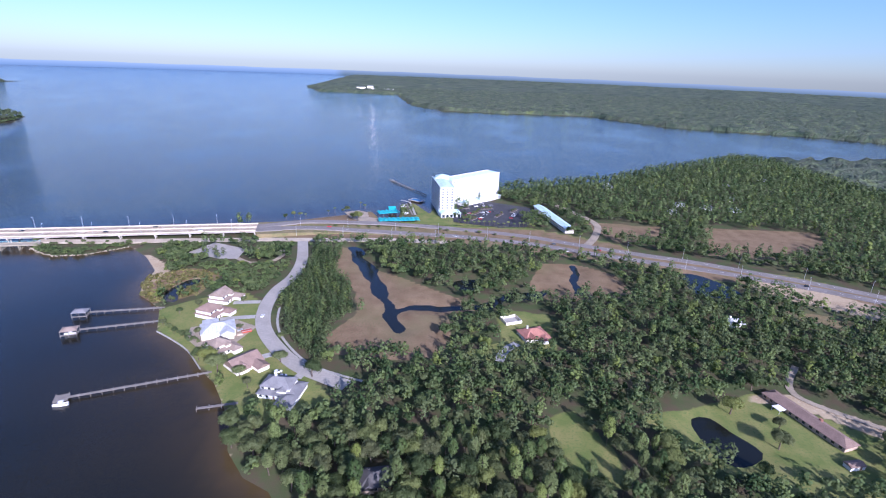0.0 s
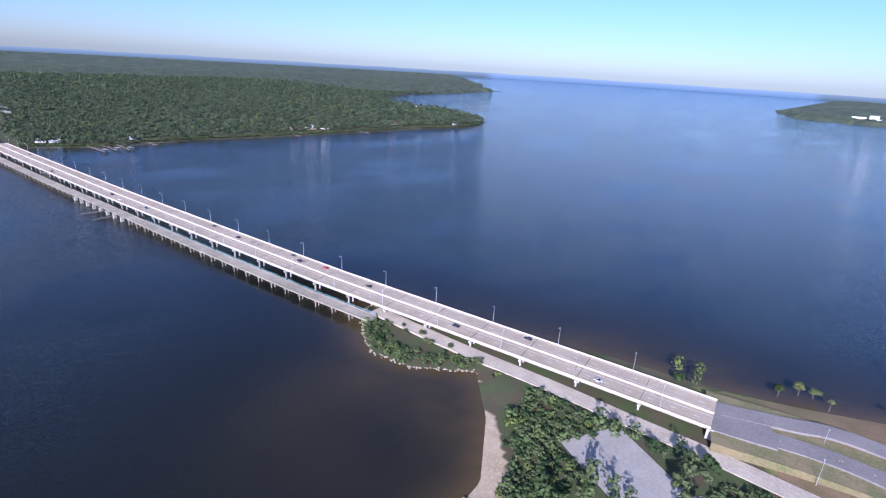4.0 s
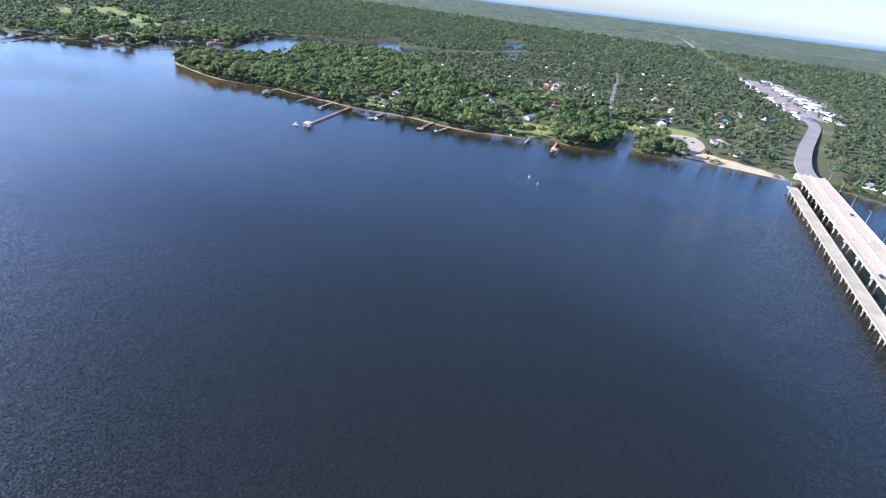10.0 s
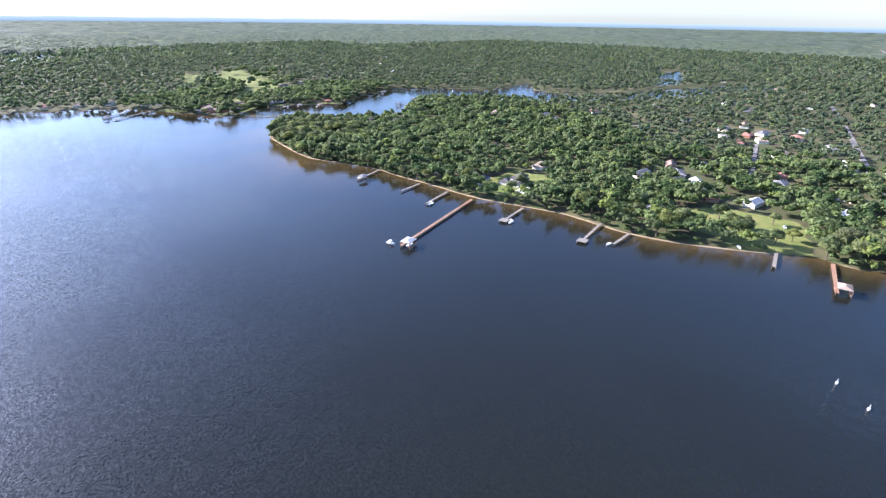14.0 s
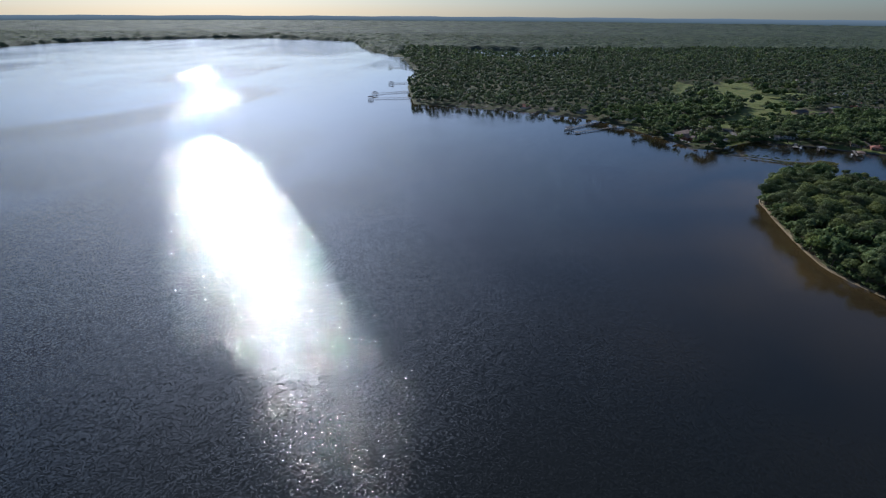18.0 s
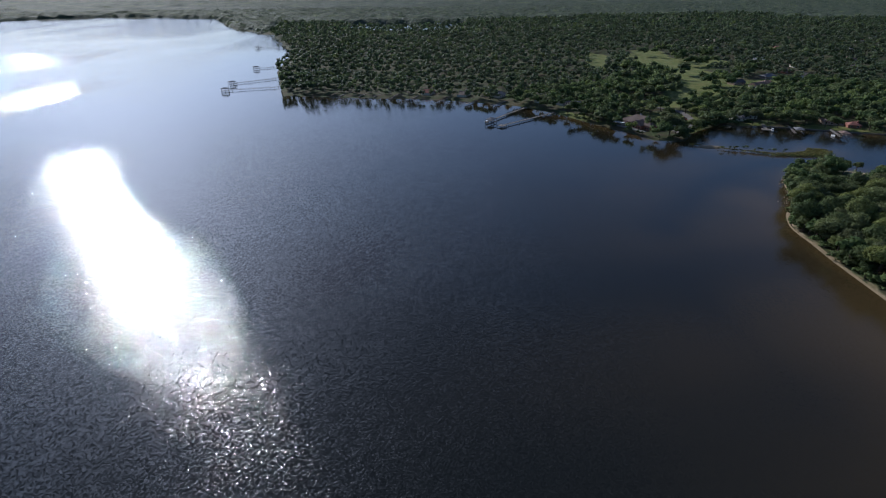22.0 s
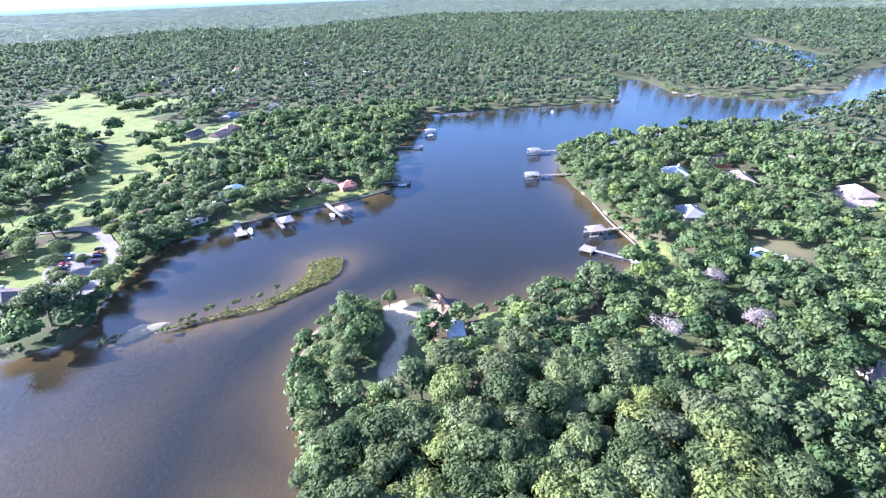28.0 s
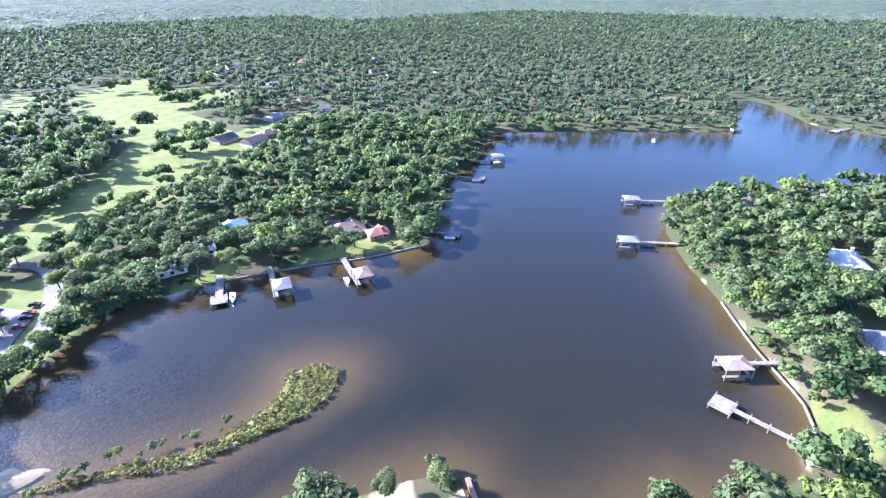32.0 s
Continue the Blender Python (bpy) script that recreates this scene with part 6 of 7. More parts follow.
part("surround", Build().box(0, 0, 0, 20, 13, 0.5), M_PATH, t)
part("pool_water", Build().box(0, 0, 0.46, 15, 8, 0.06), mat("blue_pool_water", (0.03, 0.13, 0.28), 0.08, 0.5, 0.2, spec=0.6), t)
t = thing("marina_docks", "wooden finger docks of the small marina", "dock", -36, 617, 0.2, 102)
part("main_walk", Build().box(0, 0, 0.8, 54, 2.2, 0.25), M_WOOD, t)
for i in range(8):
    part("finger_dock", Build().box(-21 + i * 6, 5, 0.75, 1.0, 8, 0.22), M_WOOD, t)
    part("piling", Build().rod((-21 + i * 6, 9, -3), (-21 + i * 6, 9, 2.4), 0.18), M_WOOD, t)


# ---- boats ----
def make_boat(L=7.0, W=2.4, cabin=True, label="white motor boat with a small windscreen"):
    t = thing("motor_boat", label, "boat", 0, 0, 0)
    sec = []
    for k in range(7):
        u = k / 6
        w = W / 2 * (1 - max(0, (u - 0.45) / 0.55) ** 2.2) + 0.03
        keel = -0.35 + 0.55 * max(0, u - 0.6) ** 1.5 * 2
        sheer = 0.75 + 0.35 * u * u
        x = -L / 2 + u * L
        sec.append([(x, 0, keel), (x, w * 0.8, keel + 0.25), (x, w, sheer), (x, w * 0.85, sheer), (x, 0, sheer - 0.12), (x, -w * 0.85, sheer), (x, -w, sheer), (x, -w * 0.8, keel + 0.25)])
    part("hull", Build().loft(sec), M_HULL, t)
    part("cockpit_floor", Build().box(-L * 0.15, 0, 0.60, L * 0.5, W * 0.62, 0.08), M_TAN, t)
    if cabin:
        part("console", Build().box(-0.1, 0, 0.66, 1.2, 1.0, 0.9, 0.8), M_HULL, t)
        part("windscreen", Build().box(0.5, 0, 1.2, 0.08, 1.1, 0.5), M_GLASS, t)
        part("top", Build().box(-0.4, 0, 2.2, 2.2, 1.9, 0.1), M_HULL, t)
        for sx in (-1.2, 0.5):
            for sy in (-0.8, 0.8):
                part("top_post", Build().rod((sx, sy, 0.8), (sx, sy, 2.2), 0.04), M_STEEL, t)
    part("outboard", Build().box(-L / 2 - 0.25, 0, 0.2, 0.5, 0.5, 1.0, 0.8), M_RUBBER, t)
    return t


boat0 = make_boat()
boat1 = make_boat(5.4, 2.0, False, "small open white skiff")
boat_used = {}


def put_boat(proto, x, y, z, rot, group="moored boats"):
    m = pose(x, y, z, 0, 0, rot)
    if proto.name not in boat_used:
        boat_used[proto.name] = 1
        proto.matrix_world = m
        tagged(proto, group=group)
    else:
        copy_thing(proto, m)


# ---- docks ----
def dock(x0, y0, x1, y1, end="plain", width=1.8, wood=None, roof="grey", group="private docks", z=1.5, label=None, boat=None):
    """A timber dock from the shore (x0, y0) to its end; end: plain, deck, roof (boathouse)."""
    wood = wood or M_WOOD
    L = math.hypot(x1 - x0, y1 - y0)
    rot = math.degrees(math.atan2(y1 - y0, x1 - x0))
    words = {"plain": "narrow weathered timber dock on pilings", "deck": "weathered timber dock with a square end platform", "roof": "timber dock with a roofed boathouse at its end"}
    t = thing("dock", label or words[end], "dock", x0, y0, 0, rot, group)
    part("walkway", Build().box(L / 2 - 1, 0, z - 0.2, L + 2, width, 0.2), wood, t)
    n = max(2, int(L / 5.0))
    for i in range(n + 1):
        for sy in (-1, 1):
            part("piling", Build().rod((i * L / n, sy * (width / 2 + 0.1), -3), (i * L / n, sy * (width / 2 + 0.1), z + 0.7), 0.16, n=6), wood, t)
    if L > 35:
        part("handrail", Build().box(L / 2, width / 2, z + 0.9, L, 0.08, 0.1), wood, t)
    if end == "deck":
        part("platform", Build().box(L + 2.5, 0, z - 0.22, 6.5, 6.5, 0.24), wood, t)
        for sx in (-0.4, 5.4):
            for sy in (-3, 3):
                part("piling", Build().rod((L + sx, sy, -3), (L + sx, sy, z + 0.9), 0.18, n=6), wood, t)
    elif end == "roof":
        part("platform", Build().box(L + 3, 0, z - 0.22, 9.5, 2.0, 0.24).box(L + 3, 6.2, z - 0.22, 9.5, 1.0, 0.24).box(L - 1.2, 3.4, z - 0.22, 1.0, 5.5, 0.24), wood, t)
        part("boathouse_roof", Build().hip(L + 3, 3.1, z + 2.8, 8.6, 6.4, 1.3, False, 0.4), ROOFS[roof], t, "hipped boathouse roof")
        for sx in (-1.4, 3, 7.4):
            for sy in (-0.5, 6.6):
                part("post", Build().rod((L + sx, sy, -3), (L + sx, sy, z + 3.0), 0.17, n=6), wood, t)
    if boat:
        a = radians(rot)
        off = {"roof": (L + 3, 3.2), "deck": (L + 2, 5.0), "plain": (L - 3, 2.4)}[end] if boat == "in" else (L + 1, -3.2)
        put_boat(boat0 if boat == "in" else boat1, x0 + math.cos(a) * off[0] - math.sin(a) * off[1], y0 + math.sin(a) * off[0] + math.cos(a) * off[1], 0.3, rot)
    return t


dock(-193, 327, -238, 316.5, "roof", group="docks on the east shore", roof="grey")
dock(-183, 308, -229, 292, "roof", group="docks on the east shore", roof="tan", boat="in")
dock(-127, 249, -188, 223, "deck", group="docks on the east shore", boat="in")
dock(-102, 222, -119, 217, group="docks on the east shore")
dock(-18, 693, -72, 778, "deck", 2.4, group="docks on the east shore")
dock(-967, -137, -874, -111, "roof", 2.2, M_REDWOOD, "white", "docks on the west shore", boat="in", label="very long brown timber pier with a white-roofed boathouse")
put_boat(boat0, -866, -118, 0.2, 100)
for d_ in ((-968, -165, -935, -156, "plain", "in"), (-967, -198, -942, -194, "plain", None), (-970, -257, -943, -248, "roof", "out"), (-981, -96, -954, -91, "deck", "in"), (-995, -37, -962, -31, "deck", None), (-992, -14, -969, -13, "plain", "out"), (-1029, 68, -1007, 72, "plain", None)):
    dock(d_[0], d_[1], d_[2], d_[3], d_[4], group="docks on the west shore", boat=d_[5])
dock(-1037, 97, -1003, 104, "roof", 2.0, M_REDWOOD, "tan", "docks on the west shore", label="orange-brown timber dock with a tan-roofed boathouse")
dock(-911, -772, -862, -722, "roof", 2.0, None, "grey", "docks by the club", boat="out")
dock(-933, -744, -871, -703, "deck", 2.0, None, "grey", "docks by the club")
for d_ in ((-807, -859, -791, -837), (-783, -874, -772, -846), (-837, -836, -824, -820), (-868, -818, -852, -802), (-900, -809, -882, -791), (-722, -893, -714, -874), (-745, -885, -737, -868), (-764, -880, -753, -861)):
    dock(*d_, "plain", group="docks along the club shore")
for d_ in ((-633, -955, -572, -943), (-623, -1031, -568, -996), (-608, -1153, -575, -1140), (-565, -1451, -523, -1470)):
    dock(*d_, "roof", group="docks on the far south shore")
dock(-1318, -541, -1303, -561, "roof", group="docks in the bayou", roof="grey")
dock(-1262, -524, -1250, -541, "roof", group="docks in the bayou", roof="grey", boat="out")
dock(-1193, -470, -1184, -480, "roof", group="docks in the bayou", roof="tan", boat="out")
dock(-1159, -456, -1161, -476, "deck", group="docks in the bayou")
dock(-1104, -662, -1096, -648, "deck", 3.0, group="docks in the bayou", boat="in")
dock(-1122, -652, -1114, -637, "roof", 2.0, group="docks in the bayou", roof="grey")
dock(-1148, -634, -1141, -619, "roof", 2.6, group="docks in the bayou", roof="brown", boat="out")
for d_ in ((-1194, -626, -1200, -615, "deck"), (-1214, -638, -1217, -629, "plain"), (-1264, -676, -1276, -655, "deck"), (-1301, -680, -1314, -667, "roof"), (-1247, -664, -1248, -654, "plain"), (-1503, -597, -1502, -586, "plain"), (-1548, -574, -1524, -559, "deck"), (-1590, -482, -1572, -491, "deck")):
    dock(d_[0], d_[1], d_[2], d_[3], d_[4], group="docks in the bayou", boat="out" if d_[4] != "plain" else None)
for d_ in ((-1099, 444, -1040, 452, "roof"), (-1098, 464, -1048, 470, "roof"), (-1100, 484, -1046, 487, "roof"), (-1105, 533, -1072, 533, "deck"), (-1095, 800, -1075, 800, "plain"), (-1095, 960, -1070, 962, "deck")):
    dock(d_[0], d_[1], d_[2], d_[3], d_[4], group="docks north of the bridge")
put_boat(boat1, -1026, 47, 0.1, 40)
put_boat(boat0, -1440, -600, 0.15, 200)
for x, y in ((-37, 594), (-40, 600), (-41, 612), (-44, 630)):
    put_boat(boat0, x, y, 0.2, 192)
for i in range(0, 9, 2):
    put_boat(boat1, -72 + i * 4.9, 560.5 + i * 1.33, 0.25, 105)

# ---- seawalls and the boat slip ----
def wall_line(name, label, line, h, w, material):
    b = strip(line, w, h, 0, 6, h + 2.0)
    return tagged(new(name, b.mesh(name, material)), label, "seawall", kind="structure")


wall_line("seawall_bayou", "pale concrete seawall along the bayou lawn", [(-1222, -494), (-1198, -477), (-1178, -460), (-1164, -455)], 0.7, 0.4, M_WOOD)
wall_line("seawall_club", "low grey seawall along the bayou gardens", [(-1186, -616), (-1157, -629), (-1134, -644), (-1100, -662)], 0.7, 0.6, M_WOOD)
wall_line("seawall_slip", "tan timber bulkhead of the boat slip", [(-1093, -521), (-1087, -512), (-1071, -511)], 1.0, 1.2, M_REDWOOD)
wall_line("seawall_east", "pale concrete seawall below the gardens", [(-180, 295), (-165, 285), (-150, 273), (-133, 253)], 0.9, 0.5, M_PATH)
t = thing("boat_shed", "small white-roofed shed beside the boat slip", "shed", -1072, -500, 1.0, 35)
HOUSE_SPOTS.append((-1070, -498, 8))
part("wall", Build().box(0, 0, 0, 9, 6, 2.6), M_WHITE, t)
part("roof", Build().hip(0, 0, 2.6, 9, 6, 1.1, True, 0.4), ROOFS["white"], t)
t = thing("dock_shed", "small white shed at the root of a dock", "shed", -1156, -455, 0.6, 20)
part("wall", Build().box(0, 0, 0, 4.5, 3.5, 2.2), M_WHITE, t)
part("roof", Build().hip(0, 0, 2.2, 4.5, 3.5, 0.8, True, 0.3), ROOFS["white"], t)

# ---- the club house ----
M_CLUBROOF = mat("weathered_brown_shingles", (0.165, 0.125, 0.105), 0.95, 0.2, 0.3, fine=2.0, bump=0.3, spec=0.2)
club = thing("club_house", "wide brick club house with stepped brown gabled roofs", "club house", -995, -679, 1.1, 112)
part("wall", Build().box(0, 0, 0, 34, 20, 4.0), M_BRICK, club)
part("roof", Build().hip(0, 0, 4.0, 34, 20, 5.2), M_CLUBROOF, club)
part("front_gable_wall", Build().box(4, -10, 0, 13, 8, 4.0), M_BRICK, club)
part("front_gable_roof", Build().hip(4, -7, 4.0, 13, 16, 3.4, True), M_CLUBROOF, club)
part("pediment", Build().box(4, -14.1, 4.2, 8.5, 0.2, 1.8, 0.35), M_WHITE, club, "white gable pediment")
part("side_wall", Build().box(14, 6, 0, 10, 18, 3.6), M_BRICK, club)
part("side_roof", Build().hip(14, 6, 3.6, 10, 18, 2.8), M_CLUBROOF, club)
part("low_wall", Build().box(-15, -5, 0, 12, 14, 3.0), M_STUCCO, club)
part("low_roof", Build().hip(-15, -5, 3.0, 12, 14, 1.6), M_CLUBROOF, club)
part("patio_canopy", Build().box(-14, -15, 2.7, 11, 5, 0.2), M_WHITE, club, "white patio canopy")
for px_ in (-19, -9):
    part("canopy_post", Build().box(px_, -17, 0, 0.2, 0.2, 2.7), M_WHITE, club)
part("vent", Build().box(-6, 4, 7.2, 1.6, 1.6, 1.8), M_STEEL, club)
part("vent", Build().box(2, 5, 7.0, 1.2, 1.2, 1.6), M_STEEL, club)
for i in range(4):
    part("window", win_mesh, None, club, at=Matrix.Translation((-0.5 + i * 3.0, -14.05, 1.0)))
for i in range(3):
    part("window", win_mesh, None, club, at=Matrix.Translation((12.5 + i * 2.2, -10.05, 1.0)))
part("terrace", Build().box(0, -16.5, 0, 34, 5, 0.35), M_PATH, club)
HOUSE_SPOTS += [(-995, -679, 25)]
for x, y in ((-1002, -655), (-1035, -712)):
    HOUSE_SPOTS.append((x, y, 8))

# ---- shops along the highway inland ----
r3 = random.Random(11)
for i in range(20):
    s_ = i / 19
    x, y = -1590 - 560 * s_ + r3.uniform(-15, 15), 372 - 120 * s_ + (34 if i % 2 else -30) + r3.uniform(-8, 8)
    t = thing("shop_building", "flat-roofed white roadside shop", "shop", x, y, 1.2, r3.uniform(5, 25), "roadside shops")
    w_, d_ = r3.uniform(22, 46), r3.uniform(14, 24)
    part("wall", Build().box(0, 0, 0, w_, d_, 5.0), M_STUCCO if i % 3 else M_WHITE, t)
    part("roof", Build().box(0, 0, 5.0, w_ + 0.6, d_ + 0.6, 0.5), ROOFS["white"] if i % 2 else ROOFS["tan"], t)
    part("shop_front", Build().box(0, -d_ / 2 - 0.05, 0.4, w_ * 0.8, 0.1, 2.6), M_GLASS, t)
    HOUSE_SPOTS.append((x, y, 30))

# roofs showing between the trees of the inland suburbs
r4 = random.Random(21)
for i in range(112):
    if i < 40:
        x, y = r4.uniform(-2050, -1290), r4.uniform(-330, 300)
    elif i > 63:
        x, y = r4.uniform(-1480, -1090), r4.uniform(-300, 330)
    else:
        x, y = r4.uniform(-2000, -1330), r4.uniform(-1400, -860)
    if land_sd(np.array([x]), np.array([y]))[0] < 25 or seg_dist(np.array([x]), np.array([y]), USHWY)[0] < 45:
        continue
    if any(math.hypot(x - hx, y - hy) < 26 for hx, hy, hr in HOUSE_SPOTS) or any(seg_dist(np.array([x]), np.array([y]), q)[0] < 16 for q in (STREET, STREET2, BEACH13, PARK13)):
        continue
    rf = r4.choice(("white", "grey", "tan", "red", "brown", "grey", "brown", "tan"))
    t = thing("house", "far suburban house with a %s roof among trees" % ROOF_WORD[rf], "house", x, y, 1.1, r4.uniform(-20, 40), "suburban houses")
    w_, d_ = r4.uniform(14, 22), r4.uniform(9, 13)
    part("wall", Build().box(0, 0, 0, w_, d_, 3.6), M_STUCCO, t)
    part("roof", Build().hip(0, 0, 3.6, w_, d_, 2.8, i % 3 == 0), ROOFS[rf], t)
    for k in (-0.3, 0.0, 0.3):
        part("window", win_mesh, None, t, at=Matrix.Translation((k * w_, -d_ / 2 - 0.02, 1.0)))
    HOUSE_SPOTS.append((x, y, 14 if i < 64 else 18))
# pale works buildings on the far north shore
for x, y, w_, d_, h_ in ((-560, 3700, 60, 40, 18), (-500, 3720, 40, 40, 27), (-440, 3690, 90, 40, 12), (-620, 3680, 70, 30, 9), (-360, 3700, 50, 30, 12), (-250, 3680, 40, 30, 10)):
    t = thing("works_building", "pale industrial block on the far shore", "factory", x, y, 1.2, 5, "far works")
    part("wall", Build().box(0, 0, 0, w_, d_, h_), M_STUCCO, t)
    part("roof", Build().box(0, 0, h_, w_ + 1, d_ + 1, 1.0), ROOFS["white"], t)

# ---- channel buoys ----
for x, y in ((-905, 120), (-895, 132)):
    t = thing("channel_buoy", "small white channel marker buoy", "buoy", x, y, 0, 0, "channel buoys")
    part("float", Build().rod((0, 0, -0.3), (0, 0, 0.9), 0.6, 0.5, 10), M_WHITE, t)
    part("mast", Build().rod((0, 0, 0.9), (0, 0, 2.4), 0.12), M_WHITE, t)
# bare dead trees on the headland
for x, y, s in ((-1148, -423, 0.9), (-1102, -433, 1.1), (-1123, -406, 1.0)):
    t = thing("dead_tree", "bare grey dead tree among green oaks", "tree", x, y, 1.0, 0, "dead trees")
    v, f = crown(rng, 2000, 0.22, 6.5 * s, 8.5 * s, 16)
    v[:, 2] += 3
    part("twig_crown", mesh_from("twig_crown", v, f, M_DEADBARK), None, t, "bare grey twigs")
    part("trunk", limb_mesh("trunk", rng, 11 * s, 0.4, 10, 5 * s, M_DEADBARK, 0.3), None, t)
    HOUSE_SPOTS.append((x, y, 6))


# ---- woods ----
def in_disc(p, c, r):
    return (p[:, 0] - c[0]) ** 2 + (p[:, 1] - c[1]) ** 2 < r * r


EAST_NEAR, HEAD_NEAR = (0, 215), (-1010, -440)
near = tree_spots(-130, 330, 150, 300, 8.2, 2.0)
near_e = near[in_disc(near, EAST_NEAR, 118)][:140]
for x, y in near_e:
    tree(x, y, "pine" if rng.uniform() < 0.45 else "oak", rng.uniform(0.68, 0.98), "woods by the subdivision")
near = tree_spots(-1150, -945, -560, -300, 7.9, 0.3)
dist_ = (near[:, 0] - HEAD_NEAR[0]) ** 2 + (near[:, 1] - HEAD_NEAR[1]) ** 2
near_h = near[np.argsort(dist_)][:175]
for x, y in near_h:
    tree(x, y, "oak", rng.uniform(0.85, 1.3) * (0.72 if y < -495 else 1.0), "oaks on the headland")
taken = np.concatenate([near_e, near_h])


def free_of(pts, r):
    ok = np.ones(len(pts), bool)
    for i in range(0, len(pts), 4000):
        q = pts[i:i + 4000]
        d2 = ((q[:, None, :] - taken[None]) ** 2).sum(2).min(1)
        ok[i:i + 4000] = d2 > r * r
    return pts[ok]


mid_protos = stuff_protos(110, 0.95, 8, lobes=5)
mid_pines = stuff_protos(66, 0.85, 5, True, (3.2, 4.4), (7.5, 10), 6.5, 4)
far_protos = stuff_protos(22, 1.6, 6, lobes=2)
FAR_END = -2250

SCRUB = [(-128, 262), (-60, 262), (-72, 300), (-58, 330), (-66, 370), (-90, 420), (-100, 462), (-116, 462), (-112, 330)]
THICKET = [(-186, 384), (-170, 366), (-140, 358), (-128, 362), (-126, 424), (-140, 420), (-164, 412), (-186, 420), (-204, 410)]
SHORE_BUSH = [(-262, 470), (-236, 396), (-215, 392), (-206, 410), (-214, 434), (-222, 470)]
THICKET2 = [(-172, 452), (-160, 428), (-148, 428), (-146, 440), (-156, 452), (-140, 452), (-136, 474), (-165, 470)]
dense = tree_spots(-265, -55, 255, 475, 4.4, 2.0)
dx_, dy_ = dense[:, 0], dense[:, 1]
in_scrub, in_thick, in_bush = inside(dx_, dy_, SCRUB), inside(dx_, dy_, THICKET) | inside(dx_, dy_, THICKET2), inside(dx_, dy_, SHORE_BUSH)
slim = stuff_protos(70, 0.7, 6, True, (2.6, 3.4), (8.5, 11), 1.5, 4)
low_ = stuff_protos(44, 0.8, 6, False, (4.2, 5.6), (5.5, 7.5), 0.2, 4)
woods("thicket_young_pines", "dense young pines between the street and the marsh", dense[in_scrub], rng.uniform(0.6, 0.95, in_scrub.sum()), slim, M_LEAF_S)
woods("thicket_low", "low bright green thicket beside the street", dense[in_thick], rng.uniform(0.5, 0.85, in_thick.sum()), low_, M_LEAF_S)
woods("thicket_shore", "rounded bushes and small trees along the shore", dense[in_bush], rng.uniform(0.5, 0.95, in_bush.sum()), low_, M_LEAF_S)
# reeds round the pond by the dock
rp = rng.uniform((-238, 330), (-172, 402), (1500, 2))
rp = rp[inside(rp[:, 0], rp[:, 1], MARSHES[5]) & (land_sd(rp[:, 0], rp[:, 1]) > 0.5)]
woods("pond_reeds", "tan and green reeds round the small pond", rp, rng.uniform(0.12, 0.32, len(rp)), stuff_protos(12, 3.0, 5, False, (5, 7), (6, 9), -3, 0), M_MARSHGRASS)

east = free_of(tree_spots(-320, 700, 60, 1160, 7.0, 2.0), 5.0)
east = east[east[:, 0] > -255]
e_near = in_disc(east, (40, 330), 360)
e1 = east[e_near]
for poly in (SCRUB, THICKET, THICKET2, SHORE_BUSH):
    e1 = e1[~inside(e1[:, 0], e1[:, 1], poly)]
pinei = rng.uniform(size=len(e1)) < 0.55
woods("woods_east_pines", "mixed pine woods by the marsh", e1[pinei], rng.uniform(0.7, 1.05, pinei.sum()), mid_pines, M_LEAF_S)
oki = ~pinei
woods("woods_east_broadleaf", "dense green thickets by the marsh", e1[oki], rng.uniform(0.55, 0.95, oki.sum()), mid_protos, M_LEAF_S)
e2 = east[~e_near]
woods("woods_east_far", "pine woods along the far side of the highway", e2, rng.uniform(0.6, 1.0, len(e2)), stuff_protos(13, 1.9, 5, True, (3.6, 4.8), (8, 10), 6, 2), M_LEAF_S)

west = free_of(tree_spots(-1560, -700, -1000, 620, 8.8, 0.4), 4.5)
w_near = in_disc(west, (-1120, -560), 330) | in_disc(west, (-1060, -170), 200) | in_disc(west, (-1120, -340), 260) | in_disc(west, (-1150, 60), 165)
w1 = west[w_near]
close = in_disc(w1, (-1135, -480), 165) | in_disc(w1, (-1080, -650), 80)
fine_protos = stuff_protos(400, 0.6, 6, lobes=7, r=(4.8, 6.6), h=(8.0, 10.5), base=1.6)
woods("woods_bayou", "full-crowned oaks round the bayou and the headland", w1[close], rng.uniform(0.85, 1.4, close.sum()), fine_protos, M_LEAF_S)
w1 = w1[~close]
woods("woods_west_shore", "full-crowned oaks and pines along the west shore", w1, rng.uniform(0.85, 1.45, len(w1)), mid_protos, M_LEAF_S)
w2 = west[~w_near]
w2 = w2[rng.uniform(size=len(w2)) < 0.6]
far_ = tree_spots(FAR_END, -1560, -1500, 1250, 14.5, 3)
far2_ = np.concatenate([tree_spots(-700, -480, -1000, -860, 10, 1), tree_spots(-1560, -1080, 620, 1500, 14, 3)])
far3_ = tree_spots(-1560, -480, -1600, -1000, 14, 3)
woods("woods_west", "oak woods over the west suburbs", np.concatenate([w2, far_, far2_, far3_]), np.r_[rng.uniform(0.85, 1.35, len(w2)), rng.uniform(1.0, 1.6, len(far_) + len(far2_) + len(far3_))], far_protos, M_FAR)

BEACH_LINE = WEST_S[-7:] + HEADLAND[:9]
CLUB_HEDGE = [(-1080, -666), (-1066, -671), (-1054, -664), (-1037, -654), (-1023, -645), (-1007, -627)]
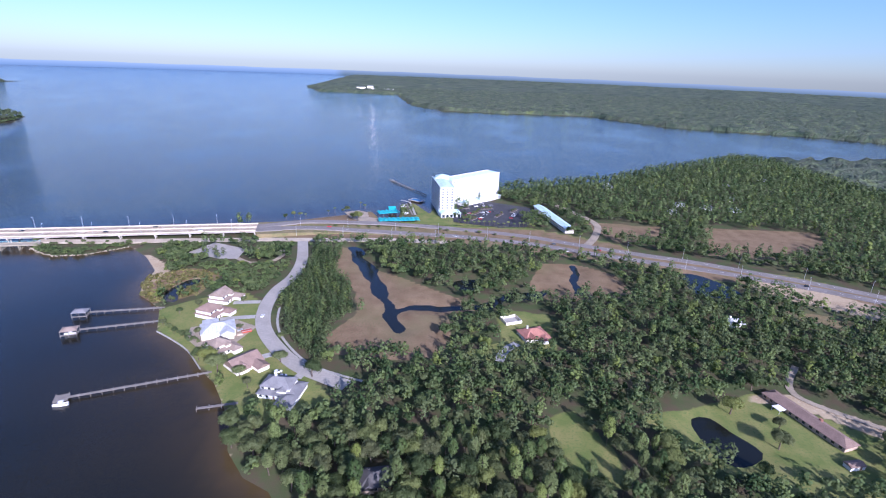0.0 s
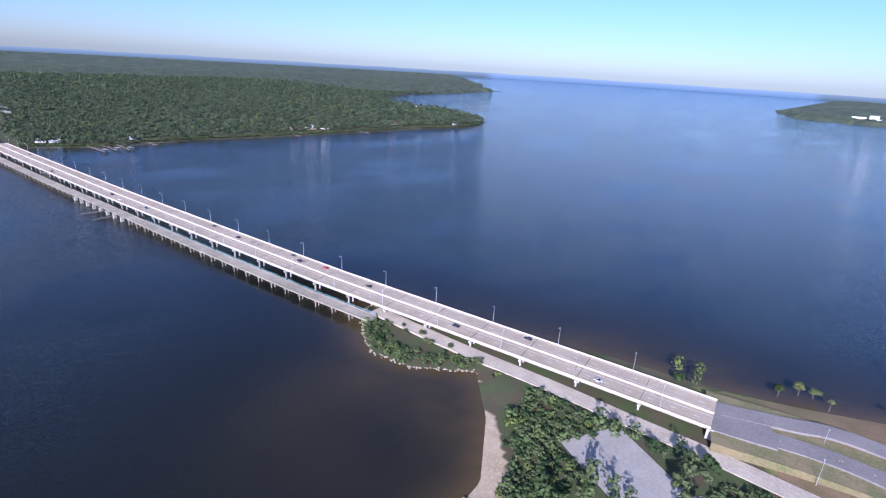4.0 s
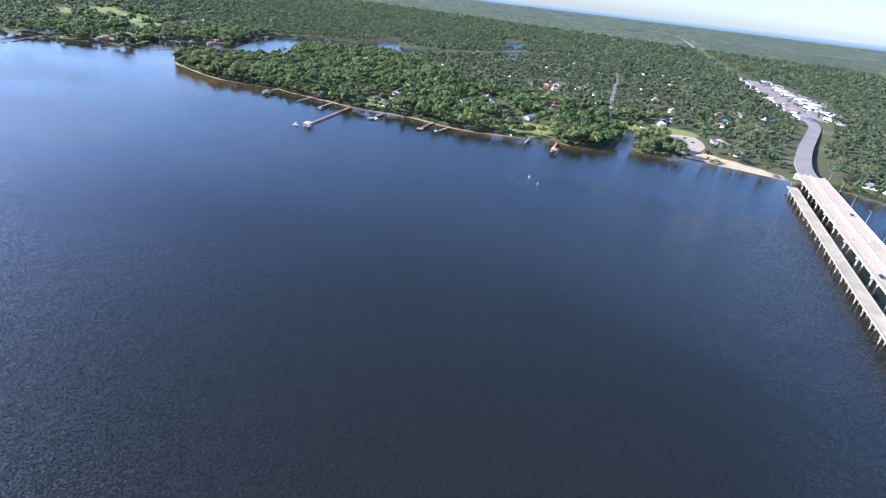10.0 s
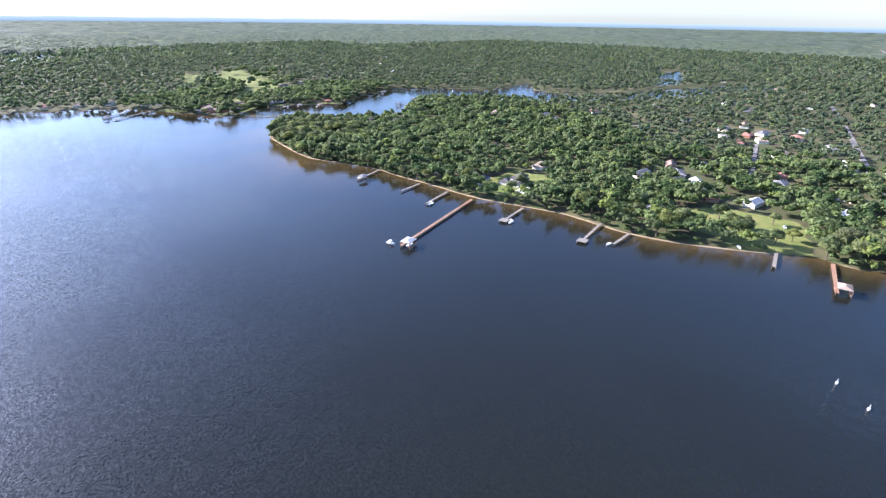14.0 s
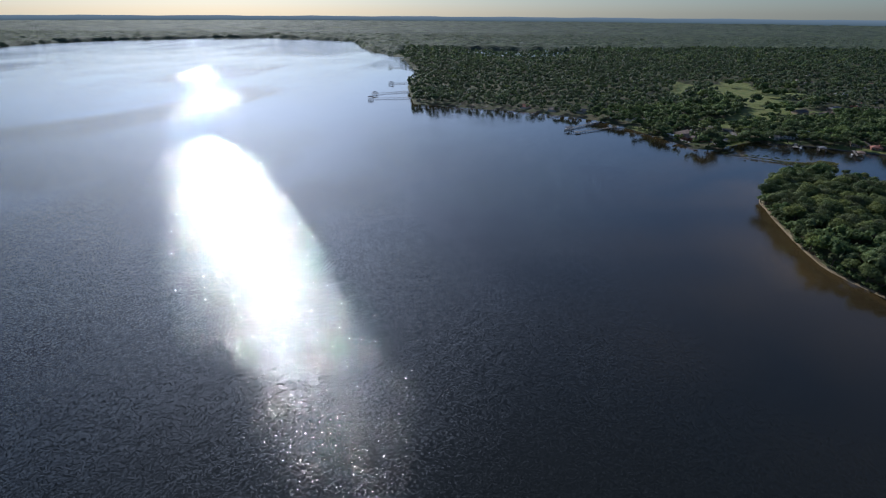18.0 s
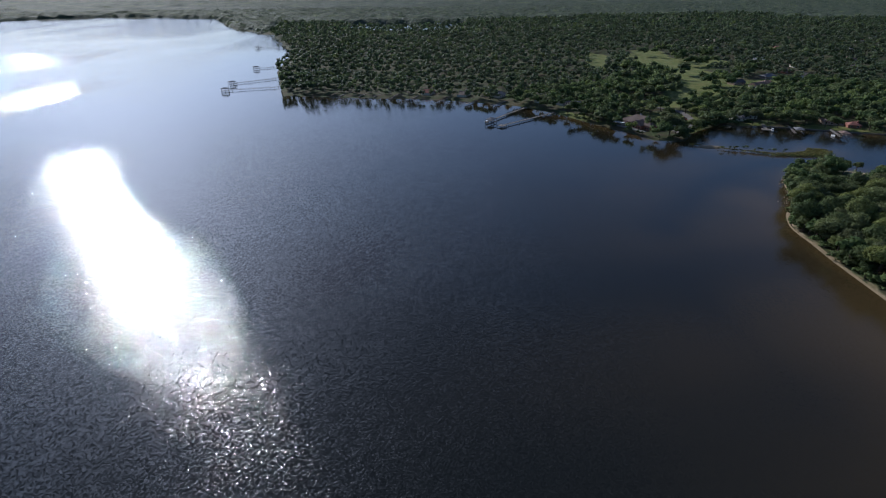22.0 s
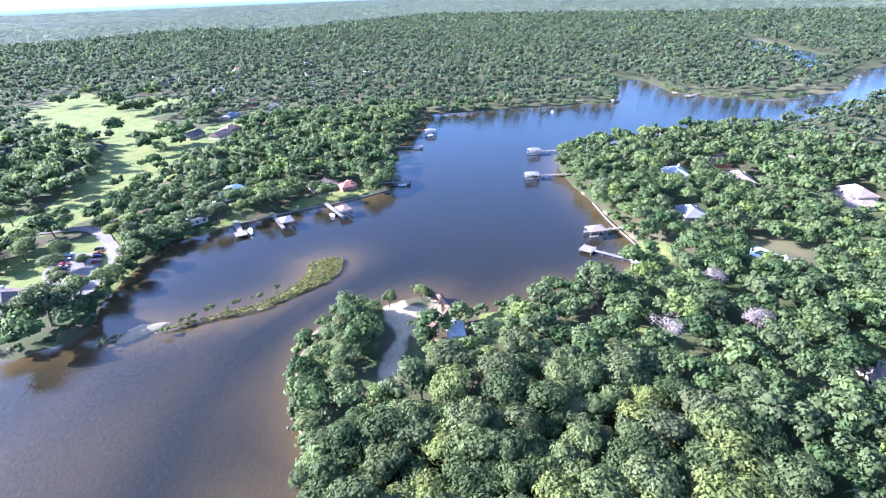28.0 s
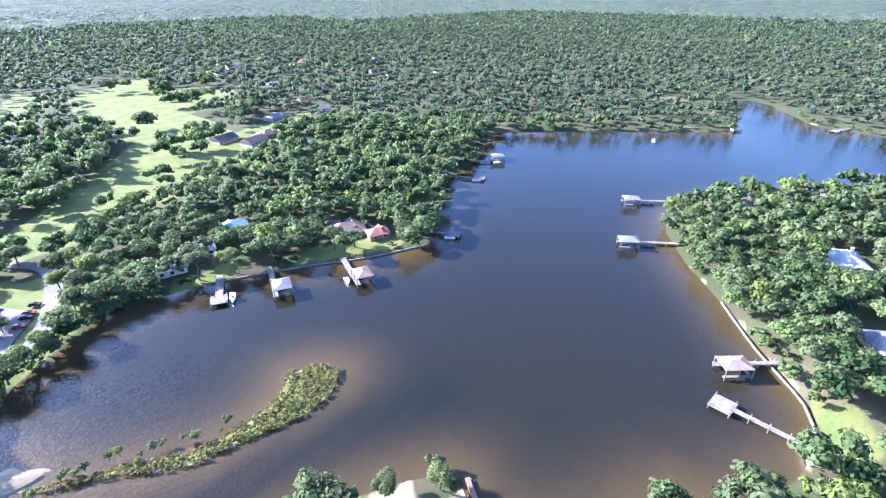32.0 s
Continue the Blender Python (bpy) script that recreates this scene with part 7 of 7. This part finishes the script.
# trees that lean out over the water's edge
edge = tree_spots(-1620, -930, -760, 330, 4.6, 0.8)
edge_sd = land_sd(edge[:, 0], edge[:, 1])
edge = edge[(edge_sd < 5.5) & (rng.uniform(size=len(edge)) < 0.6)]
lean_ = []
for (xa, ya), (xb, yb) in zip(CLUB_HEDGE[:-1], CLUB_HEDGE[1:]):
    L_ = math.hypot(xb - xa, yb - ya)
    for u in np.arange(0, L_, 1.9):
        q = rng.uniform(0.0, 6.5)
        lean_.append((xa + (xb - xa) * u / L_ + (yb - ya) / L_ * q, ya + (yb - ya) * u / L_ - (xb - xa) / L_ * q))
for (xa, ya), (xb, yb) in zip(BEACH_LINE[:-1], BEACH_LINE[1:]):
    L_ = math.hypot(xb - xa, yb - ya)
    for u in np.arange(0, L_, 3.6):
        q = rng.uniform(-0.6, 3.0)
        if rng.uniform() < 0.72 and L_ < 60:
            lean_.append((xa + (xb - xa) * u / L_ + (yb - ya) / L_ * q, ya + (yb - ya) * u / L_ - (xb - xa) / L_ * q))
edge = np.concatenate([edge, np.array(lean_)])
north_ = tree_spots(-1160, -1070, 350, 1500, 6.0, 0.5)
north_ = north_[land_sd(north_[:, 0], north_[:, 1]) < 12]
edge = np.concatenate([edge, north_])
woods("shore_trees", "low oaks and bushes leaning over the water's edge", edge, rng.uniform(0.5, 0.95, len(edge)), low_, M_LEAF_S)

# trees standing in the car parks of the shopping strip
sp = rng.uniform((-2190, 210), (-1600, 400), (420, 2))
sp = sp[inside(sp[:, 0], sp[:, 1], STRIP) & (seg_dist(sp[:, 0], sp[:, 1], USHWY) > 14)]
sp = sp[[all(math.hypot(x - hx, y - hy) > 20 for hx, hy, hr in HOUSE_SPOTS if hr == 30) for x, y in sp]]
thin_ = stuff_protos(9, 2.6, 6, lobes=1, r=(5.0, 7.0))
out_ = np.concatenate([tree_spots(-3250, FAR_END, -1900, 1900, 21, 4), tree_spots(FAR_END, -1560, -2300, -1500, 19, 4), tree_spots(-1560, -480, -2200, -1600, 19, 4), tree_spots(FAR_END, -1100, 1240, 2300, 20, 4)])
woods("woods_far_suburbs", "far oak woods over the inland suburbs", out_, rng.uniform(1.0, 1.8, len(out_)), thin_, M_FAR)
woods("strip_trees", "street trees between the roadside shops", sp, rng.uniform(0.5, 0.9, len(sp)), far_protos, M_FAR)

# clumps and lines of oaks on the golf course
GOLF_CLUMPS = [(-1175, -863, 2), (-1168, -827, 2), (-1142, -798, 2), (-1195, -855, 3), (-1215, -874, 3), (-1273, -1020, 4), (-1248, -1016, 3), (-1193, -946, 3), (-1158, -957, 4), (-1150, -923, 4), (-1129, -906, 5), (-1116, -891, 4),
               (-1267, -920, 4), (-1299, -947, 4), (-1330, -1110, 5), (-1264, -1078, 4), (-1118, -979, 4), (-1103, -905, 4), (-1080, -890, 4), (-1107, -846, 4), (-1096, -796, 1), (-1085, -830, 3), (-1300, -1190, 4), (-1240, -1150, 3)]
gp = np.array([(x + rng.normal() * k, y + rng.normal() * k) for x, y, m in GOLF_CLUMPS for k in [0] + [8.0] * (2 * m - 1)])
woods("golf_trees", "clumps of oaks between the golf fairways", gp, rng.uniform(1.1, 1.7, len(gp)), mid_protos, M_LEAF_S)

# reeds on the spit
g = np.stack([rng.uniform(-1102, -1000, 7000), rng.uniform(-620, -568, 7000)], 1)
okg = np.zeros(len(g), bool)
for poly in (SPIT, SPIT_ROOT):
    okg |= inside(g[:, 0], g[:, 1], poly) & (seg_dist(g[:, 0], g[:, 1], poly, True) > 0.15)
g = g[okg]
woods("spit_reeds", "yellow-green marsh grass and low shrubs on the sand spit", g, rng.uniform(0.06, 0.13, len(g)), stuff_protos(12, 3.4, 5, False, (6, 9), (6, 9), -4, 0), M_MARSHGRASS)
for t_ in np.linspace(0, 1, 16):
    x, y = -1022 - 40 * t_, -600 + 17 * t_
    tree(x + rng.uniform(-2, 2), y + rng.uniform(-2, 2), "shrub", rng.uniform(0.5, 0.95), "shrubs on the spit")
# bare sand bar at the spit's root
sb = []
for k in range(5):
    q = 1 - k / 5.2
    sb.append([(-1017 + (9.5 * math.cos(a) + 1.2 * math.sin(2 * a)) * q, -608.5 + (4.6 * math.sin(a) - 2.6 * math.cos(a)) * q, -0.2 + 1.25 * (k / 4) ** 0.45) for a in np.arange(18) / 18 * 2 * math.pi])
tagged(new("sand_bar", Build().loft(sb).mesh("sand_bar", mat("white_sand", (0.25, 0.20, 0.13), 0.95, 0.3, 0.2, fine=2.0))), "small bare pale sand bar", "sand bar", kind="structure")
# thicket and rock armour on the causeway's nose
for x in np.arange(-372, -262, 16.0):
    tree(x, 443.5 + rng.uniform(-2, 3) + (0.09 * (x + 376) if x < -320 else 5 - 0.02 * (x + 320)), "bush", rng.uniform(0.2, 0.3), "thicket on the causeway")
nx_ = np.repeat(np.arange(-377, -288, 2.0), 3)
nose = np.stack([nx_ + rng.uniform(-1, 1, len(nx_)), np.interp(nx_, [-378, -366, -352, -335, -312, -300, -288], [446, 436, 427, 421, 427, 438, 450]) + rng.uniform(0.8, 14, len(nx_))], 1)
nose = nose[land_sd(nose[:, 0], nose[:, 1]) > 0.3]
nose = nose[seg_dist(nose[:, 0], nose[:, 1], OLDRD) > 6.5]
woods("causeway_thicket", "dense green thicket along the causeway shore", nose, rng.uniform(0.4, 0.66, len(nose)), low_, M_LEAF_S)
rk = Build()
for (xa, ya), (xb, yb) in zip(EAST_A[16:23], EAST_A[17:24]):
    n_ = int(math.hypot(xb - xa, yb - ya) / 1.1)
    for k in range(n_):
        u = (k + rng.uniform(0, 1)) / max(n_, 1)
        q = rng.uniform(0.7, 1.5)
        rk.box(xa + (xb - xa) * u + rng.uniform(-1.2, 1.2), ya + (yb - ya) * u + rng.uniform(-1.2, 1.2), -0.3, q, q * rng.uniform(0.6, 1), q * 0.7, rng.uniform(0.5, 0.85))
tagged(new("rock_armour", rk.mesh("rock_armour", M_OLDC)), "pale broken rock armour along the causeway edge", "rocks", kind="stuff")
# rubble round the boat slip and the headland beach
rb = Build()
for (xa, ya), (xb, yb) in (((-1092, -522), (-1086, -512)), ((-1086, -512), (-1070, -511)), ((-986, -487), (-1001, -502)), ((-1001, -502), (-1012, -519)), ((-1012, -519), (-1022, -533))):
    for k in range(int(math.hypot(xb - xa, yb - ya) / 0.8)):
        u, q = rng.uniform(), rng.uniform(0.3, 0.7)
        rb.box(xa + (xb - xa) * u + rng.normal() * 1.3, ya + (yb - ya) * u + rng.normal() * 1.3, -0.1, q, q * rng.uniform(0.5, 1), q * 0.9, rng.uniform(0.5, 0.9))
tagged(new("shore_rubble", rb.mesh("shore_rubble", M_OLDC)), "broken pale concrete rubble along the headland beach", "rubble", kind="stuff")
for u in np.linspace(0, 1, 12):
    tree(-182 + 34 * u + rng.uniform(-2, 2), 306 - 28 * u + rng.uniform(-2, 3), "shrub", rng.uniform(0.8, 1.6), "shrubs behind the houses")
# shrubs beside the street and highway
for x, y in ((-133, 392), (-112, 402), (-107, 420), (-112, 440), (-134, 410), (-140, 440), (-110, 362), (-112, 330), (-98, 290), (-88, 268), (-70, 262), (-104, 262), (-128, 300), (-22, 531), (3, 529), (31, 527), (-64, 533), (10, 528), (45, 524), (-40, 532), (-85, 530), (-110, 528), (62, 520), (80, 512), (-74, 531)):
    tree(x, y, "shrub", rng.uniform(1.0, 1.6), "shrubs along the street")


# palms and planted islands of the hotel car park
def palm(x, y, h, group):
    root = thing("palm_tree", "slender cabbage palm with a tufted crown", "palm", x, y, 1.1, rng.uniform(0, 360), group)
    part("trunk", Build().rod((0, 0, -0.3), (0.2, 0.1, h), 0.2, 0.15, 6), M_BARK, root)
    v = []
    for i in range(16):
        a, up = i * 2.399, rng.uniform(-0.5, 1.0)
        c, s = math.cos(a), math.sin(a)
        for r0, r1, z0, z1, w0, w1 in ((0.1, 1.1, 0.0, 0.5 * up, 0.15, 0.55), (1.1, 2.1, 0.5 * up, 0.5 * up - 0.7, 0.55, 0.1)):
            v += [(0.2 + c * r0 - s * w0, 0.1 + s * r0 + c * w0, h + z0), (0.2 + c * r0 + s * w0, 0.1 + s * r0 - c * w0, h + z0), (0.2 + c * r1 + s * w1, 0.1 + s * r1 - c * w1, h + z1), (0.2 + c * r1 - s * w1, 0.1 + s * r1 + c * w1, h + z1)]
    part("fronds", mesh_from("fronds", v, np.arange(len(v)).reshape(-1, 4), M_PINE), None, root)


for i in range(16):
    palm(24 + i * 5.6 + rng.uniform(-1, 1), 556 - i * 0.6 + rng.uniform(-1, 1), rng.uniform(4.5, 7.5), "palms along the hotel hedge")
for x, y in ((-122, 585), (-150, 560), (-128, 578), (-96, 612), (-90, 609), (12, 566), (36, 625), (40, 580)):
    palm(x, y, rng.uniform(4.5, 7.5), "palms by the shore")
for x, y, w_, rt in ((34, 626, 11, 20), (47, 606, 18, 60), (42, 580, 14, 60), (74, 599, 22, 62), (61, 627, 16, 20), (95, 622, 18, 60)):
    t = thing("planted_island", "kerbed planted island in the car park", "planting bed", x, y, 1.6, rt, "car park islands")
    part("kerb", Build().box(0, 0, 0, w_, 4.6, 0.22), M_PATH, t)
    part("soil", Build().box(0, 0, 0.2, w_ - 0.6, 4.0, 0.08), M_BARK, t)
    for k in (-0.35, 0.0, 0.35):
        a = radians(rt)
        tree(x + math.cos(a) * w_ * k, y + math.sin(a) * w_ * k, "young", rng.uniform(0.22, 0.42), "car park trees")
hedge_pts = np.array([(-48 + i * 1.5, 549.5 + 0.02 * i + rng.uniform(-0.4, 0.4)) for i in range(112)])
woods("hedge", "clipped dark hedge between hotel and highway", hedge_pts, rng.uniform(0.18, 0.24, len(hedge_pts)), low_, M_LEAF_S)


# big oaks over the west shore lawns
WEST_OAKS = [(-1017,2,1.1),(-1031,6,1.0),(-1002,1,0.9),(-1039,42,1.1),(-1055,32,1.0),(-1024,54,0.9),(-1098,77,1.1),(-1078,89,1.2),(-1065,98,1.2),(-1052,108,1.2),(-1067,112,1.3),(-1081,121,1.2),(-1072,130,1.2),(-1062,138,1.0),(-1048,122,1.0),(-1045,63,0.8),(-1025,-23,1.0),(-1010,-28,0.9),(-993,-24,0.9),(-1206,154,0.8),(-1105,180,0.9),(-1112,188,1.0),(-1113,176,0.9),(-1140,196,0.8),(-1045,92,0.8),(-1031,16,0.9),(-1013,-77,1.1),(-1009,-63,1.1),(-1009,-52,1.0),(-1015,-123,1.1),(-1002,-123,0.9),(-998,-170,0.9),(-987,-182,0.9)]
wo_ = np.array([q[:2] for q in WEST_OAKS], float)
wo_sd = land_sd(wo_[:, 0], wo_[:, 1])
for (x, y, s), on_land in zip(WEST_OAKS, wo_sd):
    if on_land > 0.5:
        tree(x, y, "oak", s * 1.15, "oaks on the west shore lawns")

# oaks that lean over the narrow beach, and those of the club's grounds
for (xa, ya), (xb, yb) in zip(BEACH_LINE[:-1], BEACH_LINE[1:]):
    n_ = max(1, int(math.hypot(xb - xa, yb - ya) / 8.5))
    for k in range(n_):
        u, q = (k + rng.uniform(0.2, 0.8)) / n_, rng.uniform(1.0, 3.5)
        L_ = math.hypot(xb - xa, yb - ya)
        if rng.uniform() < 0.78:
            tree(xa + (xb - xa) * u + (yb - ya) / L_ * q, ya + (yb - ya) * u - (xb - xa) / L_ * q, "oak", rng.uniform(0.6, 1.0), "oaks leaning over the beach")
for x, y, q in ((-1046, -748, 1.0), (-1052, -738, 0.8), (-1060, -716, 0.9), (-1057, -700, 0.8), (-1044, -735, 0.9), (-1030, -730, 1.0), (-1022, -715, 0.9), (-1014, -728, 1.0), (-1010, -712, 0.8), (-1048, -668, 0.8), (-1040, -660, 0.7), (-1034, -655, 0.8), (-1028, -651, 0.9), (-1055, -678, 0.7), (-1062, -690, 0.9), (-1066, -735, 0.9), (-1040, -775, 0.9), (-1050, -768, 0.8), (-1024, -750, 0.9), (-1004, -735, 0.9), (-995, -722, 1.0), (-1020, -680, 0.6), (-1034, -684, 0.6)):
    tree(x, y, "oak", q, "oaks round the club")

# oaks standing among the houses
for x, y, q in ((-90, 555, 0.95), (-97, 559, 0.7), (-171, 554, 0.5), (-164, 563, 0.6), (-158, 566, 0.5), (-109, 592, 0.6), (-113, 588, 0.45)):
    tree(x, y, "bush", q, "bushes by the marina")
for x, y, s in ((-122, 250, 1.0), (-130, 258, 0.9), (-138, 262, 0.6), (-90, 262, 0.7), (-68, 248, 0.9), (-108, 246, 0.6), (-150, 290, 0.5), (-168, 330, 0.5), (-176, 318, 0.45), (-140, 340, 0.4), (-100, 236, 0.5),
                (168, 200, 0.8), (176, 214, 0.6), (205, 178, 0.9), (215, 186, 0.8), (222, 200, 0.8), (158, 226, 0.9), (182, 248, 0.9), (150, 182, 0.6), (-1080, -15, 0.9), (-1070, 20, 1.0), (-1062, 40, 0.8), (-1085, 52, 0.9), (-1060, 70, 0.8),
                (-1000, -165, 0.9), (-1022, -115, 0.7), (-1001, -643, 1.55), (-1010, -648, 1.1), (-968, -690, 1.0), (-966, -702, 1.2), (-962, -712, 1.0), (-975, -706, 0.9), (-1018, -655, 1.0), (-945, -735, 0.8), (-1024, -690, 0.9), (-1032, -700, 1.0), (-1018, -672, 0.7),
                (-1110, -664, 0.9), (-1098, -668, 1.0), (-1140, -655, 0.9), (-1152, -645, 1.0), (-1160, -640, 0.8), (-1180, -628, 0.9), (-1076, -533, 0.6), (-1086, -524, 0.55), (-1064, -531, 0.7), (-1058, -538, 0.75), (-1050, -535, 0.8), (-1044, -528, 0.8), (-1038, -522, 0.85), (-1032, -528, 0.6), (-1052, -526, 0.7), (-1046, -520, 0.65), (-1030, -516, 0.8), (-1022, -520, 0.6)):
    tree(x, y, "oak", s, "garden trees")
for x, y in ((-1089, -529), (-1087, -521), (-1068, -517), (-300, 452), (-320, 450), (-338, 447), (-352, 446), (-365, 446), (-290, 456), (-275, 455), (-310, 455), (-330, 453), (-345, 451)):
    tree(x, y, "shrub", rng.uniform(0.9, 1.7), "shrubs by the water")


# ---- far canopy: uneven tree tops past the nearer woods ----
def canopy(name, x0, x1, y0, y1, step, cut):
    gx, gy = np.arange(x0, x1, step), np.arange(y0, y1, step)
    px, py = np.meshgrid(gx, gy)
    sh = px.shape
    px, py = px.ravel() + rng.uniform(-0.33, 0.33, px.size) * step, py.ravel() + rng.uniform(-0.33, 0.33, px.size) * step
    s = land_sd(px, py)
    done = np.zeros(len(px), bool)
    for a, b, c, d in cut:
        done |= (px > a) & (px < b) & (py > c) & (py < d)
    done |= seg_dist(px, py, USHWY) < 30
    for poly in (GOLF1, GOLF2, GOLF3, STRIP):
        done |= inside(px, py, poly)
    z = np.where((s > 14) & ~done, rng.uniform(4.0, 17.5, len(px)), -4.0)
    i = (np.arange(sh[0] - 1)[:, None] * sh[1] + np.arange(sh[1] - 1)[None]).ravel()
    f = np.stack([i, i + 1, i + sh[1] + 1, i + sh[1]], 1)
    f = f[(z[f] > 0).any(1)]
    use = np.unique(f)
    idx = np.full(len(px), -1)
    idx[use] = np.arange(len(use))
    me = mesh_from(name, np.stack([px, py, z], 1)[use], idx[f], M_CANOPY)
    point_attr(me, "tint", np.clip(rng.normal(0.4, 0.3, len(use)), 0, 1))
    tagged(new(name, me), "unbroken far woods to the horizon", "trees", kind="stuff")


canopy("far_woods", -4200, 2600, -3400, 4000, 18.0, ((-3240, FAR_END + 10, -1890, 1890), (FAR_END + 10, -1550, -2290, 1240), (-1570, -470, -2190, -1590), (FAR_END + 10, -1090, 1230, 2290), (-1570, -690, -1010, 1500), (-1570, -470, -1610, -990), (-430, 690, 50, 1170), (-700, 900, -950, 150)))
canopy("horizon_woods", -8900, 8000, -8400, 8400, 60.0, ((-4190, 2590, -3390, 3990),))

# ---- the whole plan brought to the model's scale ----
for ob in [o for o in scene.objects if o.parent is None and o.type in {"MESH", "EMPTY"}]:
    ob.matrix_basis = Matrix.Scale(MODEL, 4) @ ob.matrix_basis
